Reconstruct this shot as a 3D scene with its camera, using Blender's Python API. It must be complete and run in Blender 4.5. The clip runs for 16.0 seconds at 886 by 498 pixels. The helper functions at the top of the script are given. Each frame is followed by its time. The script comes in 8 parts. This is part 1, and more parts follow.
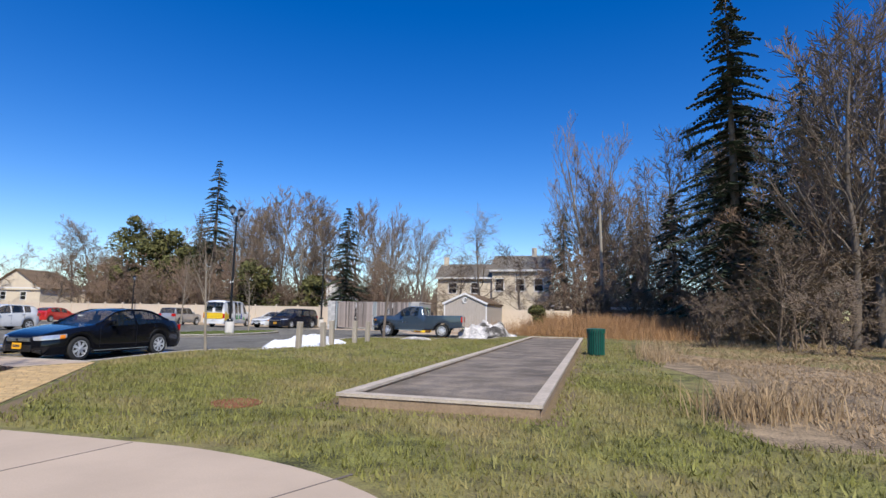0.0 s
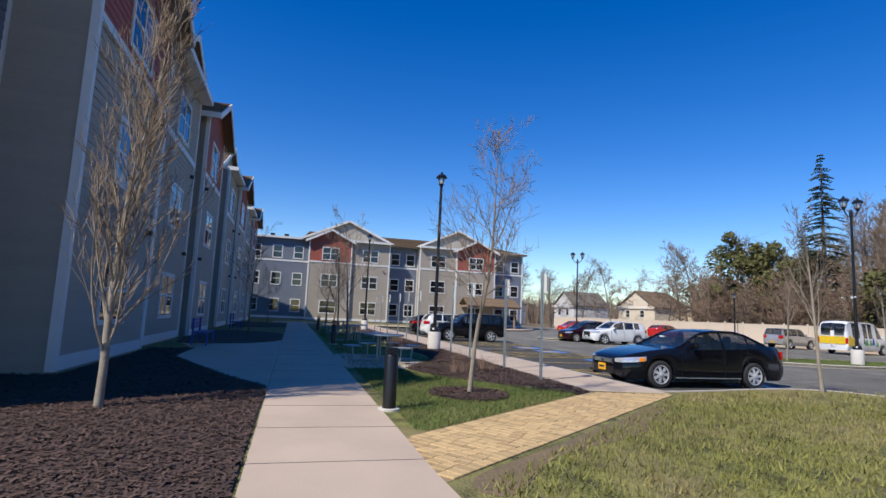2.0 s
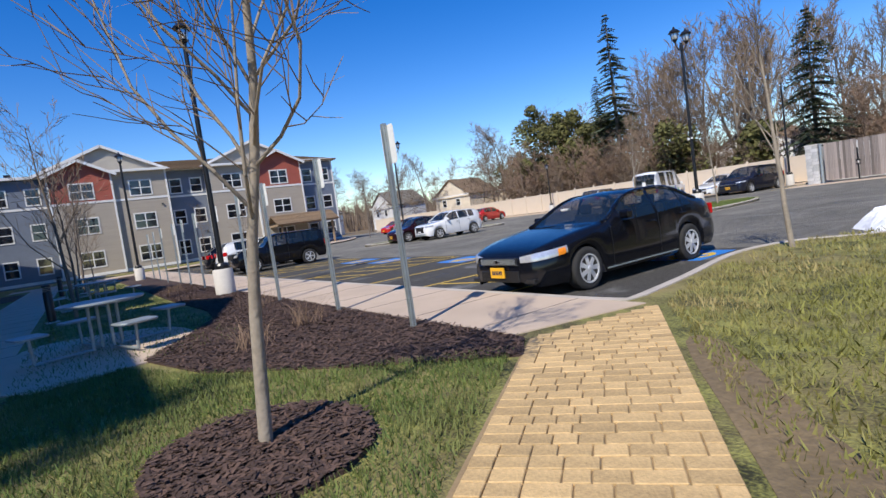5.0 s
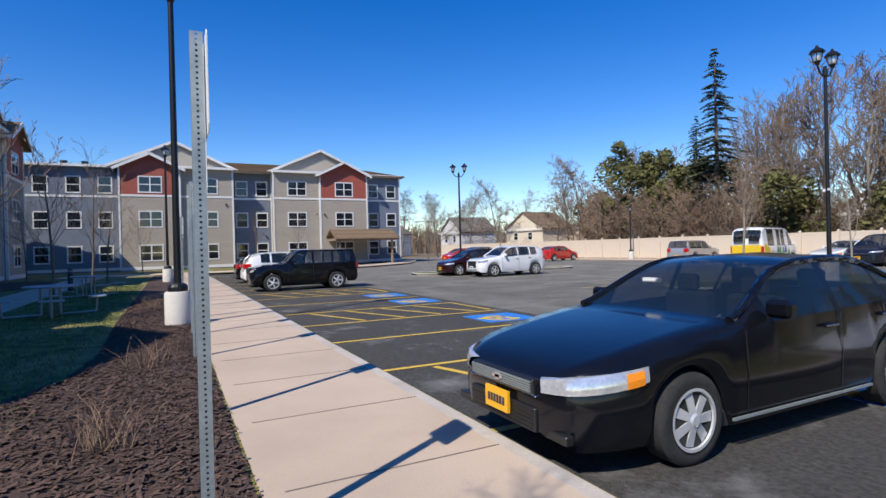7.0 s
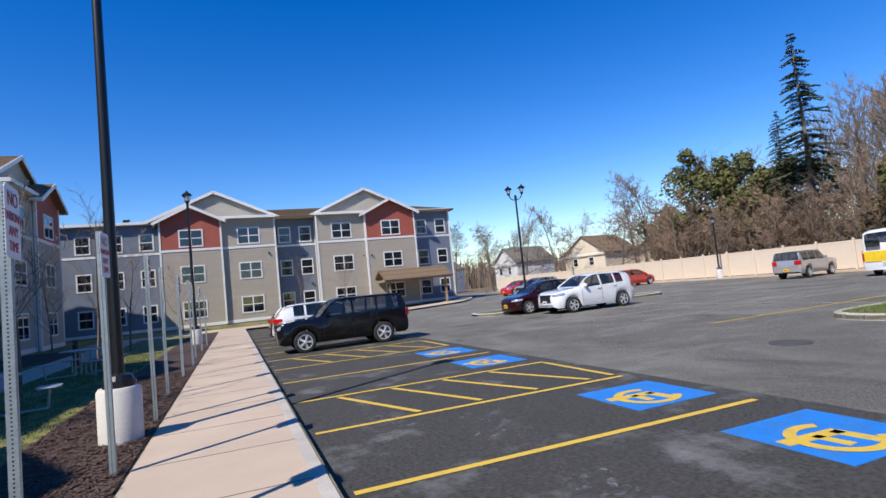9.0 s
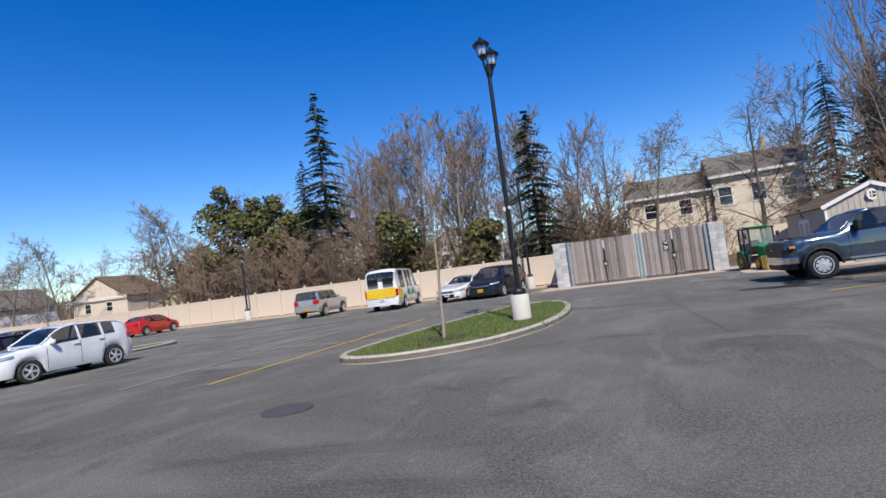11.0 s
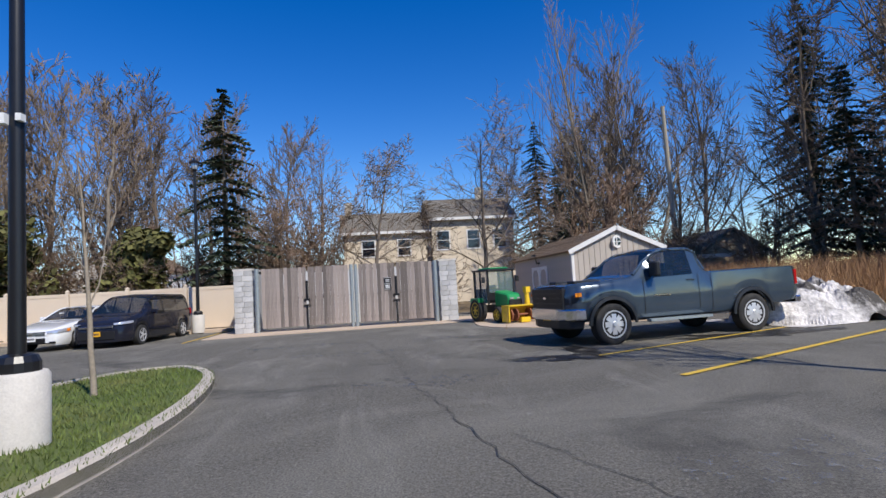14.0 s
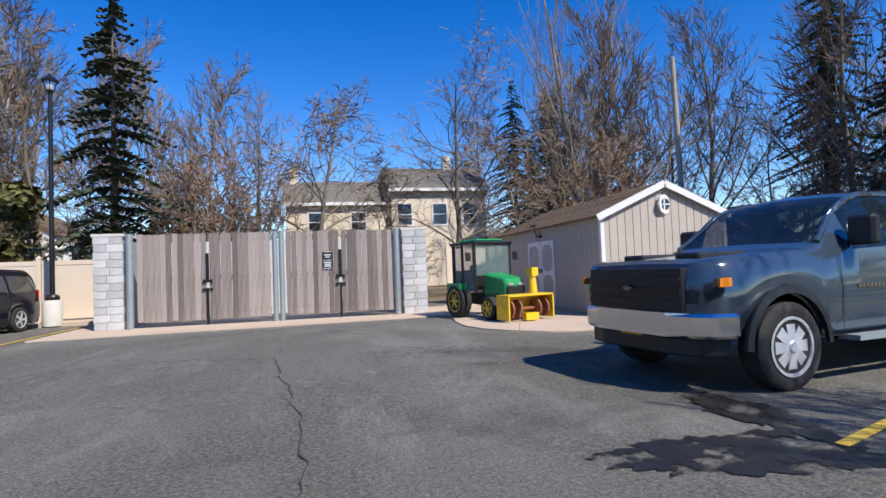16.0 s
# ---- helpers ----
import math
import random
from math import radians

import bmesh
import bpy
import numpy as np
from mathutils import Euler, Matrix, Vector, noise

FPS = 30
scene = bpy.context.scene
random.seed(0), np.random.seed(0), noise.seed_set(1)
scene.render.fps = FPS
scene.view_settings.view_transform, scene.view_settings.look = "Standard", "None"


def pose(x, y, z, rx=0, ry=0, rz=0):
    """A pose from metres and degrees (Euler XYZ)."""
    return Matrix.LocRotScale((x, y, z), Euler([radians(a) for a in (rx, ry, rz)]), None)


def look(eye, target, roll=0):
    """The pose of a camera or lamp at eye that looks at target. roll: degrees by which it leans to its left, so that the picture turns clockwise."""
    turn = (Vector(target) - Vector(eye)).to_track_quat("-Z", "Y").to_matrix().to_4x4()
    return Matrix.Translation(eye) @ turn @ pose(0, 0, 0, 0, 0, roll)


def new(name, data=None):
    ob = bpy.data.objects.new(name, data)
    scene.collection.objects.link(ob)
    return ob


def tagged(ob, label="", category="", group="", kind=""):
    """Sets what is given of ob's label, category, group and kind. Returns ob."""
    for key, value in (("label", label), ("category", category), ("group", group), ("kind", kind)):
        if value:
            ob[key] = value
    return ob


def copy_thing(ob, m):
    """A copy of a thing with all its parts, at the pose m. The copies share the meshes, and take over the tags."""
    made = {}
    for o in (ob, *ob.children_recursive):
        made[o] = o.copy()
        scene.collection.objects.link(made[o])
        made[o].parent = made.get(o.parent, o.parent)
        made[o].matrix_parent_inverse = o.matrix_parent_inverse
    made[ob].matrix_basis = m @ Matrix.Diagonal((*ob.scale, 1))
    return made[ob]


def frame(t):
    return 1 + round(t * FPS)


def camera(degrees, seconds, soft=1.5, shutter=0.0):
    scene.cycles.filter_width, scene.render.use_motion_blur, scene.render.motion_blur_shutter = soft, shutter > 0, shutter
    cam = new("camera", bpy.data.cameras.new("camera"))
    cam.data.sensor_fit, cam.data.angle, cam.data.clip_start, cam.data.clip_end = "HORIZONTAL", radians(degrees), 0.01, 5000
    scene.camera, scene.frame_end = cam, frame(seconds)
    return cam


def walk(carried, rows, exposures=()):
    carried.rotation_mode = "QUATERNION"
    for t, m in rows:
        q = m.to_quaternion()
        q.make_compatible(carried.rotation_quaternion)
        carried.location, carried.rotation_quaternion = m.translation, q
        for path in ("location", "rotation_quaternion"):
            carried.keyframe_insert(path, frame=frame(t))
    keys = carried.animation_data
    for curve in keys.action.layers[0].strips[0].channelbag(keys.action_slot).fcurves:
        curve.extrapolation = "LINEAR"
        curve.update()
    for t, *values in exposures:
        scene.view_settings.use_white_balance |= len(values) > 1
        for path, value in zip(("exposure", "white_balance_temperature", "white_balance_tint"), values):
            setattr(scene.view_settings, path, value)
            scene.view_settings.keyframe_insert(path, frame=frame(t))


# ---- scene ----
cam = camera(79.0, 16.0, soft=1.5)
# seconds, eye, target, roll
PATH = [
    (0, (-2.456, -3.401, 1.456), (-2.998, -1.491, 1.699), 1.06),
    (0.5, (-2.606, -2.581, 1.482), (-3.392, -0.759, 1.733), 2.49),
    (1, (-2.948, -1.691, 1.494), (-4.205, -0.154, 1.732), 3.23),
    (1.5, (-3.732, -0.848, 1.515), (-5.413, 0.210, 1.744), 2.99),
    (2, (-4.814, -0.317, 1.552), (-6.729, 0.206, 1.793), 2.63),
    (2.5, (-5.864, -0.072, 1.584), (-7.829, 0.208, 1.826), 1.02),
    (3, (-6.856, 0.081, 1.575), (-8.821, 0.359, 1.828), -1.78),
    (3.5, (-7.830, 0.263, 1.563), (-9.769, 0.689, 1.801), -4.21),
    (4, (-8.935, 0.650, 1.529), (-10.807, 1.353, 1.596), -6.43),
    (4.5, (-9.976, 1.283, 1.482), (-11.703, 2.287, 1.396), -8.13),
    (4.7, (-10.306, 1.582, 1.462), (-11.956, 2.702, 1.318), -8.37),
    (6.8, (-13.230, 4.890, 1.600), (-14.969, 5.878, 1.583), -1.53),
    (7, (-13.640, 5.170, 1.605), (-15.423, 6.076, 1.600), -1.45),
    (7.5, (-14.526, 5.885, 1.675), (-16.406, 6.566, 1.723), -2.03),
    (8, (-15.645, 6.304, 1.717), (-17.594, 6.745, 1.801), -3.34),
    (8.2, (-16.120, 6.442, 1.721), (-18.071, 6.874, 1.817), -3.92),
    (10.3, (-19.698, 8.343, 1.663), (-20.922, 9.920, 1.793), -7.89),
    (10.5, (-19.737, 8.950, 1.642), (-20.834, 10.618, 1.762), -7.81),
    (11, (-20.003, 10.228, 1.597), (-20.747, 12.082, 1.694), -7.42),
    (11.5, (-20.194, 11.567, 1.540), (-20.641, 13.513, 1.650), -6.35),
    (12, (-20.345, 13.006, 1.495), (-20.531, 14.991, 1.647), -5.22),
    (12.5, (-20.474, 14.535, 1.454), (-20.523, 16.524, 1.652), -4.51),
    (13, (-20.527, 16.118, 1.407), (-20.510, 18.108, 1.610), -3.98),
    (13.5, (-20.520, 17.662, 1.373), (-20.462, 19.652, 1.564), -3.72),
    (14, (-20.468, 19.121, 1.366), (-20.189, 21.096, 1.509), -3.30),
    (14.5, (-20.087, 20.721, 1.382), (-19.588, 22.655, 1.484), -3.17),
    (15, (-19.929, 22.238, 1.389), (-19.330, 24.145, 1.462), -2.70),
    (15.5, (-19.915, 23.775, 1.359), (-19.269, 25.667, 1.413), -2.44),
    (16, (-19.804, 25.333, 1.276), (-19.375, 27.285, 1.351), -2.24),
]
walk(cam, [(t, look(eye, target, roll)) for t, eye, target, roll in PATH],
     exposures=[(0, 0.08), (1.5, 0.02), (2.5, 0.12), (3.5, 0.24), (4.5, 0.18), (7, 0.14), (8, 0.28), (10.5, 0.10), (12, 0.04), (13, -0.02), (14.5, 0.08), (16, 0.32)])

# ---- light: clear early-spring sky, sun in the south ----
SUN_ELEVATION = radians(47)
TO_SUN = Vector((0.51 * math.cos(SUN_ELEVATION), -0.86 * math.cos(SUN_ELEVATION), math.sin(SUN_ELEVATION))).normalized()
world = bpy.data.worlds.new("sky")
scene.world = world
world.use_nodes = True
wn = world.node_tree
sky = wn.nodes.new("ShaderNodeTexSky")
sky.sky_type = 'NISHITA'
sky.sun_disc = False
sky.sun_elevation = SUN_ELEVATION
sky.sun_rotation = math.atan2(TO_SUN.x, TO_SUN.y)
sky.air_density, sky.dust_density, sky.ozone_density, sky.altitude = 1.0, 0.0, 2.5, 300
wn.nodes["Background"].inputs[1].default_value = 0.15
deep = wn.nodes.new("ShaderNodeHueSaturation")
deep.inputs["Saturation"].default_value = 1.45
deep.inputs["Hue"].default_value = 0.516
wn.links.new(sky.outputs[0], deep.inputs["Color"])
wn.links.new(deep.outputs[0], wn.nodes["Background"].inputs[0])
sun = new("sun", bpy.data.lights.new("sun", 'SUN'))
sun.data.energy, sun.data.angle, sun.data.color = 4.8, radians(0.53), (1.0, 0.95, 0.87)
sun.matrix_world = look((0, 0, 60), Vector((0, 0, 60)) - TO_SUN)

# ---- materials ----
def mat(name, col, rough=0.6, metal=0.0, var=0.18, scale=3.0, fine=40.0, bump=0.1, tint=None, tintscale=0.8, tintamount=0.5,
        tintrange=(0.45, 0.68), rand=0.0, island=False, alpha=1.0, coat=0.0, spec=0.5, emit=None, stretch=None, transmission=0.0, span=(0.55, 1.45)):
    """A Principled surface whose colour varies at two scales, with fine relief."""
    m = bpy.data.materials.new(name)
    m.use_nodes = True
    nt = m.node_tree
    nd, ln = nt.nodes, nt.links
    b = nd["Principled BSDF"]
    b.inputs["Roughness"].default_value = rough
    b.inputs["Metallic"].default_value = metal
    b.inputs["Alpha"].default_value = alpha
    b.inputs["Coat Weight"].default_value = coat
    b.inputs["Coat Roughness"].default_value = 0.04
    b.inputs["Specular IOR Level"].default_value = spec
    b.inputs["Transmission Weight"].default_value = transmission
    tc = nd.new("ShaderNodeTexCoord")
    src = tc.outputs["Object"]
    if stretch:
        mp = nd.new("ShaderNodeMapping")
        mp.inputs["Scale"].default_value = stretch
        ln.new(src, mp.inputs[0])
        src = mp.outputs[0]
    n1, n2 = nd.new("ShaderNodeTexNoise"), nd.new("ShaderNodeTexNoise")
    n1.inputs["Scale"].default_value, n2.inputs["Scale"].default_value = scale, fine
    n1.inputs["Detail"].default_value, n2.inputs["Detail"].default_value = 4, 3
    for n in (n1, n2):
        ln.new(src, n.inputs["Vector"])
    add = nd.new("ShaderNodeMath")
    add.operation = 'ADD'
    ln.new(n1.outputs[0], add.inputs[0]), ln.new(n2.outputs[0], add.inputs[1])
    last = add.outputs[0]
    if rand or island:
        r = nd.new("ShaderNodeNewGeometry" if island else "ShaderNodeObjectInfo")
        mul = nd.new("ShaderNodeMath")
        mul.operation = 'MULTIPLY_ADD'
        ln.new(r.outputs["Random Per Island" if island else "Random"], mul.inputs[0])
        mul.inputs[1].default_value, = (rand,)
        ln.new(last, mul.inputs[2])
        sub = nd.new("ShaderNodeMath")
        sub.operation = 'SUBTRACT'
        ln.new(mul.outputs[0], sub.inputs[0])
        sub.inputs[1].default_value = rand / 2
        last = sub.outputs[0]
    mr = nd.new("ShaderNodeMapRange")
    mr.inputs[1].default_value, mr.inputs[2].default_value = span
    mr.inputs[3].default_value, mr.inputs[4].default_value = 1 - var, 1 + var
    ln.new(last, mr.inputs[0])
    hs = nd.new("ShaderNodeHueSaturation")
    hs.inputs["Color"].default_value = (*col, 1)
    ln.new(mr.outputs[0], hs.inputs["Value"])
    out = hs.outputs[0]
    if tint:
        n3 = nd.new("ShaderNodeTexNoise")
        n3.inputs["Scale"].default_value, n3.inputs["Detail"].default_value = tintscale, 6
        n3.inputs["Roughness"].default_value = 0.65
        ln.new(src, n3.inputs["Vector"])
        ramp = nd.new("ShaderNodeMapRange")
        ramp.inputs[1].default_value, ramp.inputs[2].default_value = tintrange
        ramp.inputs[4].default_value = tintamount
        ln.new(n3.outputs[0], ramp.inputs[0])
        mx = nd.new("ShaderNodeMix")
        mx.data_type = 'RGBA'
        ln.new(ramp.outputs[0], mx.inputs[0])
        ln.new(out, mx.inputs[6])
        mx.inputs[7].default_value = (*tint, 1)
        out = mx.outputs[2]
    ln.new(out, b.inputs["Base Color"])
    if emit:
        b.inputs["Emission Color"].default_value = (*emit[:3], 1)
        b.inputs["Emission Strength"].default_value = emit[3]
    if bump:
        bp = nd.new("ShaderNodeBump")
        bp.inputs["Strength"].default_value, bp.inputs["Distance"].default_value = bump, 0.02
        ln.new(n2.outputs[0], bp.inputs["Height"])
        ln.new(bp.outputs[0], b.inputs["Normal"])
    return m


ASPHALT = mat("asphalt", (0.165, 0.153, 0.128), 0.92, var=0.55, scale=26, fine=150, bump=1.0, span=(0.75, 1.25), spec=0.3)


def weather_asphalt():
    """Broad worn swirls, dark sealed patches and thin salt veins over the aggregate."""
    nt = ASPHALT.node_tree
    nd, ln = nt.nodes, nt.links
    b = nd["Principled BSDF"]
    out = b.inputs["Base Color"].links[0].from_socket
    co = nd.new("ShaderNodeTexCoord").outputs["Object"]
    for scale, detail, rough, warp, lo, hi, amount, col, squash in (
            (0.16, 5, 0.6, 1.8, 0.44, 0.66, 0.75, (0.265, 0.248, 0.208), (1, 1, 1)),
            (0.55, 7, 0.7, 1.0, 0.52, 0.70, 0.65, (0.31, 0.292, 0.25), (1.6, 0.55, 1)),
            (0.30, 6, 0.65, 0.6, 0.56, 0.70, 0.75, (0.066, 0.063, 0.057), (0.8, 1.3, 1)),
            (2.3, 8, 0.8, 0.4, 0.62, 0.72, 0.6, (0.42, 0.41, 0.385), (1, 0.7, 1))):
        mp = nd.new("ShaderNodeMapping")
        mp.inputs["Scale"].default_value = squash
        mp.inputs["Location"].default_value = (scale * 31, 7 * scale, 0)
        ln.new(co, mp.inputs[0])
        n = nd.new("ShaderNodeTexNoise")
        n.inputs["Scale"].default_value, n.inputs["Detail"].default_value = scale, detail
        n.inputs["Roughness"].default_value, n.inputs["Distortion"].default_value = rough, warp
        ln.new(mp.outputs[0], n.inputs["Vector"])
        r = nd.new("ShaderNodeMapRange")
        r.inputs[1].default_value, r.inputs[2].default_value, r.inputs[4].default_value = lo, hi, amount
        ln.new(n.outputs[0], r.inputs[0])
        mx = nd.new("ShaderNodeMix")
        mx.data_type = 'RGBA'
        ln.new(r.outputs[0], mx.inputs[0])
        ln.new(out, mx.inputs[6])
        mx.inputs[7].default_value = (*col, 1)
        out = mx.outputs[2]
    # the aggregate's own speckle stays on top of the wear
    grain = nd.new("ShaderNodeTexNoise")
    grain.inputs["Scale"].default_value, grain.inputs["Detail"].default_value = 60, 4
    ln.new(co, grain.inputs["Vector"])
    gr_ = nd.new("ShaderNodeMapRange")
    gr_.inputs[1].default_value, gr_.inputs[2].default_value, gr_.inputs[3].default_value, gr_.inputs[4].default_value = 0.35, 0.65, 0.62, 1.32
    ln.new(grain.outputs[0], gr_.inputs[0])
    hs = nd.new("ShaderNodeHueSaturation")
    ln.new(gr_.outputs[0], hs.inputs["Value"])
    ln.new(out, hs.inputs["Color"])
    ln.new(hs.outputs[0], b.inputs["Base Color"])


weather_asphalt()
SEALED = mat("sealed_asphalt", (0.075, 0.070, 0.062), 0.9, var=0.5, scale=24, fine=140, bump=0.9, span=(0.75, 1.25), spec=0.3, tint=(0.30, 0.295, 0.28), tintscale=0.9, tintamount=0.75, tintrange=(0.55, 0.74))
DARK_PATCH = mat("wet_asphalt", (0.020, 0.019, 0.018), 0.42, var=0.4, scale=4, fine=60, bump=0.2)
TAR = mat("tar_seam", (0.045, 0.042, 0.038), 0.8, var=0.3, bump=0.1)
SALT = mat("salt_stain", (0.24, 0.24, 0.245), 0.9, var=0.4, scale=6, fine=50, tint=(0.06, 0.06, 0.064), tintscale=5, tintamount=1.0)
CONCRETE = mat("pale_concrete", (0.53, 0.41, 0.30), 0.85, var=0.13, scale=0.9, fine=70, bump=0.15, tint=(0.43, 0.33, 0.24), tintscale=0.6, tintamount=0.6)
KERB = mat("kerb_concrete", (0.50, 0.44, 0.37), 0.85, var=0.2, scale=2, fine=60, bump=0.2, tint=(0.33, 0.29, 0.25), tintscale=1.5, tintamount=0.6)
PIER = mat("pier_concrete", (0.62, 0.58, 0.52), 0.85, var=0.15, scale=3, fine=50, bump=0.15, tint=(0.42, 0.38, 0.34), tintscale=3, tintamount=0.5)
JOINT = mat("joint_shadow", (0.16, 0.13, 0.11), 0.9, var=0.2)
PAVER = mat("sand_paver", (0.53, 0.36, 0.165), 0.85, var=0.3, scale=5, fine=60, bump=0.3, rand=0.55)
PAVER_BED = mat("paver_bed", (0.30, 0.21, 0.11), 0.95, var=0.2)
LAWN = mat("lawn_turf", (0.15, 0.145, 0.037), 0.95, var=0.8, scale=3.5, fine=38, bump=1.0, span=(0.78, 1.22), tint=(0.27, 0.21, 0.09), tintscale=0.55, tintamount=0.9)
GRASS = mat("grass_blade", (0.19, 0.185, 0.042), 0.8, var=0.35, scale=0.9, fine=3, bump=0, island=True, rand=0.9, tint=(0.33, 0.255, 0.11), tintscale=0.6, tintamount=0.9)
GREEN_TURF = mat("green_turf", (0.085, 0.115, 0.025), 0.9, var=0.4, scale=2, fine=50, bump=0.6, tint=(0.17, 0.17, 0.05), tintscale=1.0, tintamount=0.6)
GREEN_BLADE = mat("green_blade", (0.105, 0.145, 0.03), 0.8, var=0.3, scale=1.5, fine=5, bump=0, island=True, rand=0.8, tint=(0.22, 0.20, 0.07), tintscale=1.2, tintamount=0.5)
FIELD = mat("dry_ground", (0.19, 0.135, 0.07), 0.95, var=0.4, scale=0.8, fine=25, bump=0.6, tint=(0.11, 0.085, 0.05), tintscale=0.3, tintamount=0.8)
STRAW = mat("dry_straw", (0.36, 0.25, 0.135), 0.8, var=0.3, scale=1.0, fine=4, bump=0, island=True, rand=0.8)
REED = mat("red_reed", (0.36, 0.20, 0.09), 0.8, var=0.3, scale=1.0, fine=4, bump=0, island=True, rand=0.8)
IRON = mat("cast_iron", (0.075, 0.07, 0.066), 0.8, var=0.4, scale=9, bump=0.4)
STRAW_MAT = mat("matted_straw", (0.27, 0.195, 0.115), 0.95, var=0.7, scale=2.5, fine=30, bump=1.0, tint=(0.13, 0.10, 0.055), tintscale=0.6, tintamount=0.7, span=(0.75, 1.25))
MULCH = mat("dark_mulch", (0.060, 0.035, 0.026), 0.95, var=0.5, scale=5, fine=40, bump=0.8)
CHIP = mat("mulch_chip", (0.085, 0.05, 0.036), 0.9, var=0.4, scale=5, fine=20, bump=0, island=True, rand=1.2)
YELLOW = mat("yellow_paint", (0.72, 0.47, 0.05), 0.6, var=0.2, scale=4, fine=50, bump=0.1, tint=(0.35, 0.25, 0.07), tintscale=4, tintamount=0.5)
PALE_LINE = mat("faded_paint", (0.42, 0.38, 0.26), 0.7, var=0.2, scale=4, fine=50, bump=0.1, tint=(0.10, 0.10, 0.09), tintscale=4, tintamount=0.7)
BLUE_PAINT = mat("blue_paint", (0.02, 0.20, 0.62), 0.55, var=0.2, scale=4, fine=50, tint=(0.07, 0.16, 0.30), tintscale=5, tintamount=0.5)
SNOW = mat("old_snow", (0.80, 0.81, 0.84), 0.6, var=0.12, scale=3, fine=20, bump=0.6, tint=(0.40, 0.37, 0.34), tintscale=1.4, tintamount=0.5)
DIRTY_SNOW = mat("dirty_snow", (0.64, 0.60, 0.56), 0.75, var=0.5, scale=2.6, fine=16, bump=1.0, tint=(0.05, 0.043, 0.036), tintscale=0.9, tintamount=1.0, tintrange=(0.45, 0.60))
TAN_SIDING = mat("tan_siding", (0.39, 0.335, 0.265), 0.7, var=0.1, scale=2, fine=30, bump=0.05, rand=0.2, island=True, stretch=(0.3, 0.3, 3))
RED_SIDING = mat("red_siding", (0.36, 0.088, 0.055), 0.7, var=0.1, scale=2, fine=30, bump=0.05, rand=0.2, island=True)
BLUE_SIDING = mat("slate_siding", (0.155, 0.18, 0.225), 0.7, var=0.1, scale=2, fine=30, bump=0.05, rand=0.2, island=True)
TRIM = mat("white_trim", (0.74, 0.72, 0.68), 0.5, var=0.06, scale=3, bump=0.03)
GABLE = mat("gable_panel", (0.47, 0.42, 0.34), 0.7, var=0.08, bump=0.05)
SHINGLE = mat("brown_shingle", (0.215, 0.145, 0.085), 0.9, var=0.3, scale=6, fine=40, bump=0.5, rand=0.6, island=True)
GREY_SHINGLE = mat("grey_shingle", (0.19, 0.17, 0.14), 0.9, var=0.3, scale=6, fine=40, bump=0.5)
WINDOW_GLASS = mat("window_glass", (0.012, 0.014, 0.02), 0.03, var=0.3, scale=0.7, bump=0, spec=0.9)
CAR_GLASS = mat("car_glass", (0.012, 0.018, 0.02), 0.015, var=0.1, bump=0, alpha=0.66, spec=0.9)
CAR_DARK = mat("car_interior", (0.03, 0.03, 0.033), 0.8, var=0.2)
BLACK = mat("black_plastic", (0.014, 0.014, 0.015), 0.45, var=0.2, bump=0.05)
BLACK_METAL = mat("black_metal", (0.012, 0.012, 0.013), 0.35, 0.0, var=0.2, bump=0.03)
TYRE = mat("tyre_rubber", (0.022, 0.021, 0.02), 0.85, var=0.25, scale=9, bump=0.2, tint=(0.07, 0.065, 0.06), tintscale=5, tintamount=0.35)
RIM = mat("alloy_rim", (0.62, 0.62, 0.62), 0.38, 0.35, var=0.1, bump=0.02)
CHROME = mat("chrome", (0.75, 0.75, 0.77), 0.12, 1.0, var=0.05, bump=0)
STEEL = mat("galvanised_steel", (0.36, 0.40, 0.40), 0.5, 0.55, var=0.2, scale=12, fine=60, bump=0.08)
LAMP_LENS = mat("lamp_lens", (0.60, 0.60, 0.61), 0.10, 0.5, var=0.25, scale=11, bump=0, spec=0.9, span=(0.55, 1.3))
AMBER = mat("amber_lens", (0.85, 0.26, 0.02), 0.15, var=0.1, bump=0)
RED_LENS = mat("red_lens", (0.45, 0.012, 0.012), 0.12, var=0.1, bump=0)
PLATE = mat("yellow_plate", (0.82, 0.42, 0.02), 0.5, var=0.05, bump=0)
DARK_BAR = mat("dark_letter_bar", (0.03, 0.03, 0.06), 0.6, var=0.1, bump=0)
WHITE = mat("white_enamel", (0.78, 0.78, 0.76), 0.5, var=0.05, bump=0)
SIGN_RED = mat("sign_red", (0.42, 0.04, 0.05), 0.5, var=0.05, bump=0)
OLD_WOOD = mat("weathered_board", (0.25, 0.21, 0.185), 0.9, var=0.45, scale=4, fine=30, bump=0.5, rand=1.1, stretch=(6, 6, 0.4))
POST_WOOD = mat("weathered_post", (0.36, 0.31, 0.24), 0.9, var=0.3, scale=4, fine=30, bump=0.3, stretch=(4, 4, 0.5))
TIMBER = mat("grey_timber", (0.50, 0.42, 0.33), 0.9, var=0.3, scale=3, fine=30, bump=0.25)
TIMBER_SIDE = mat("brown_timber", (0.30, 0.21, 0.13), 0.85, var=0.3, scale=3, fine=30, bump=0.25)
STONE_DUST = mat("stone_dust", (0.216, 0.173, 0.129), 0.95, span=(0.8, 1.2), var=0.5, scale=1.2, fine=60, bump=0.5, tint=(0.09, 0.08, 0.075), tintscale=2.5, tintamount=0.6)
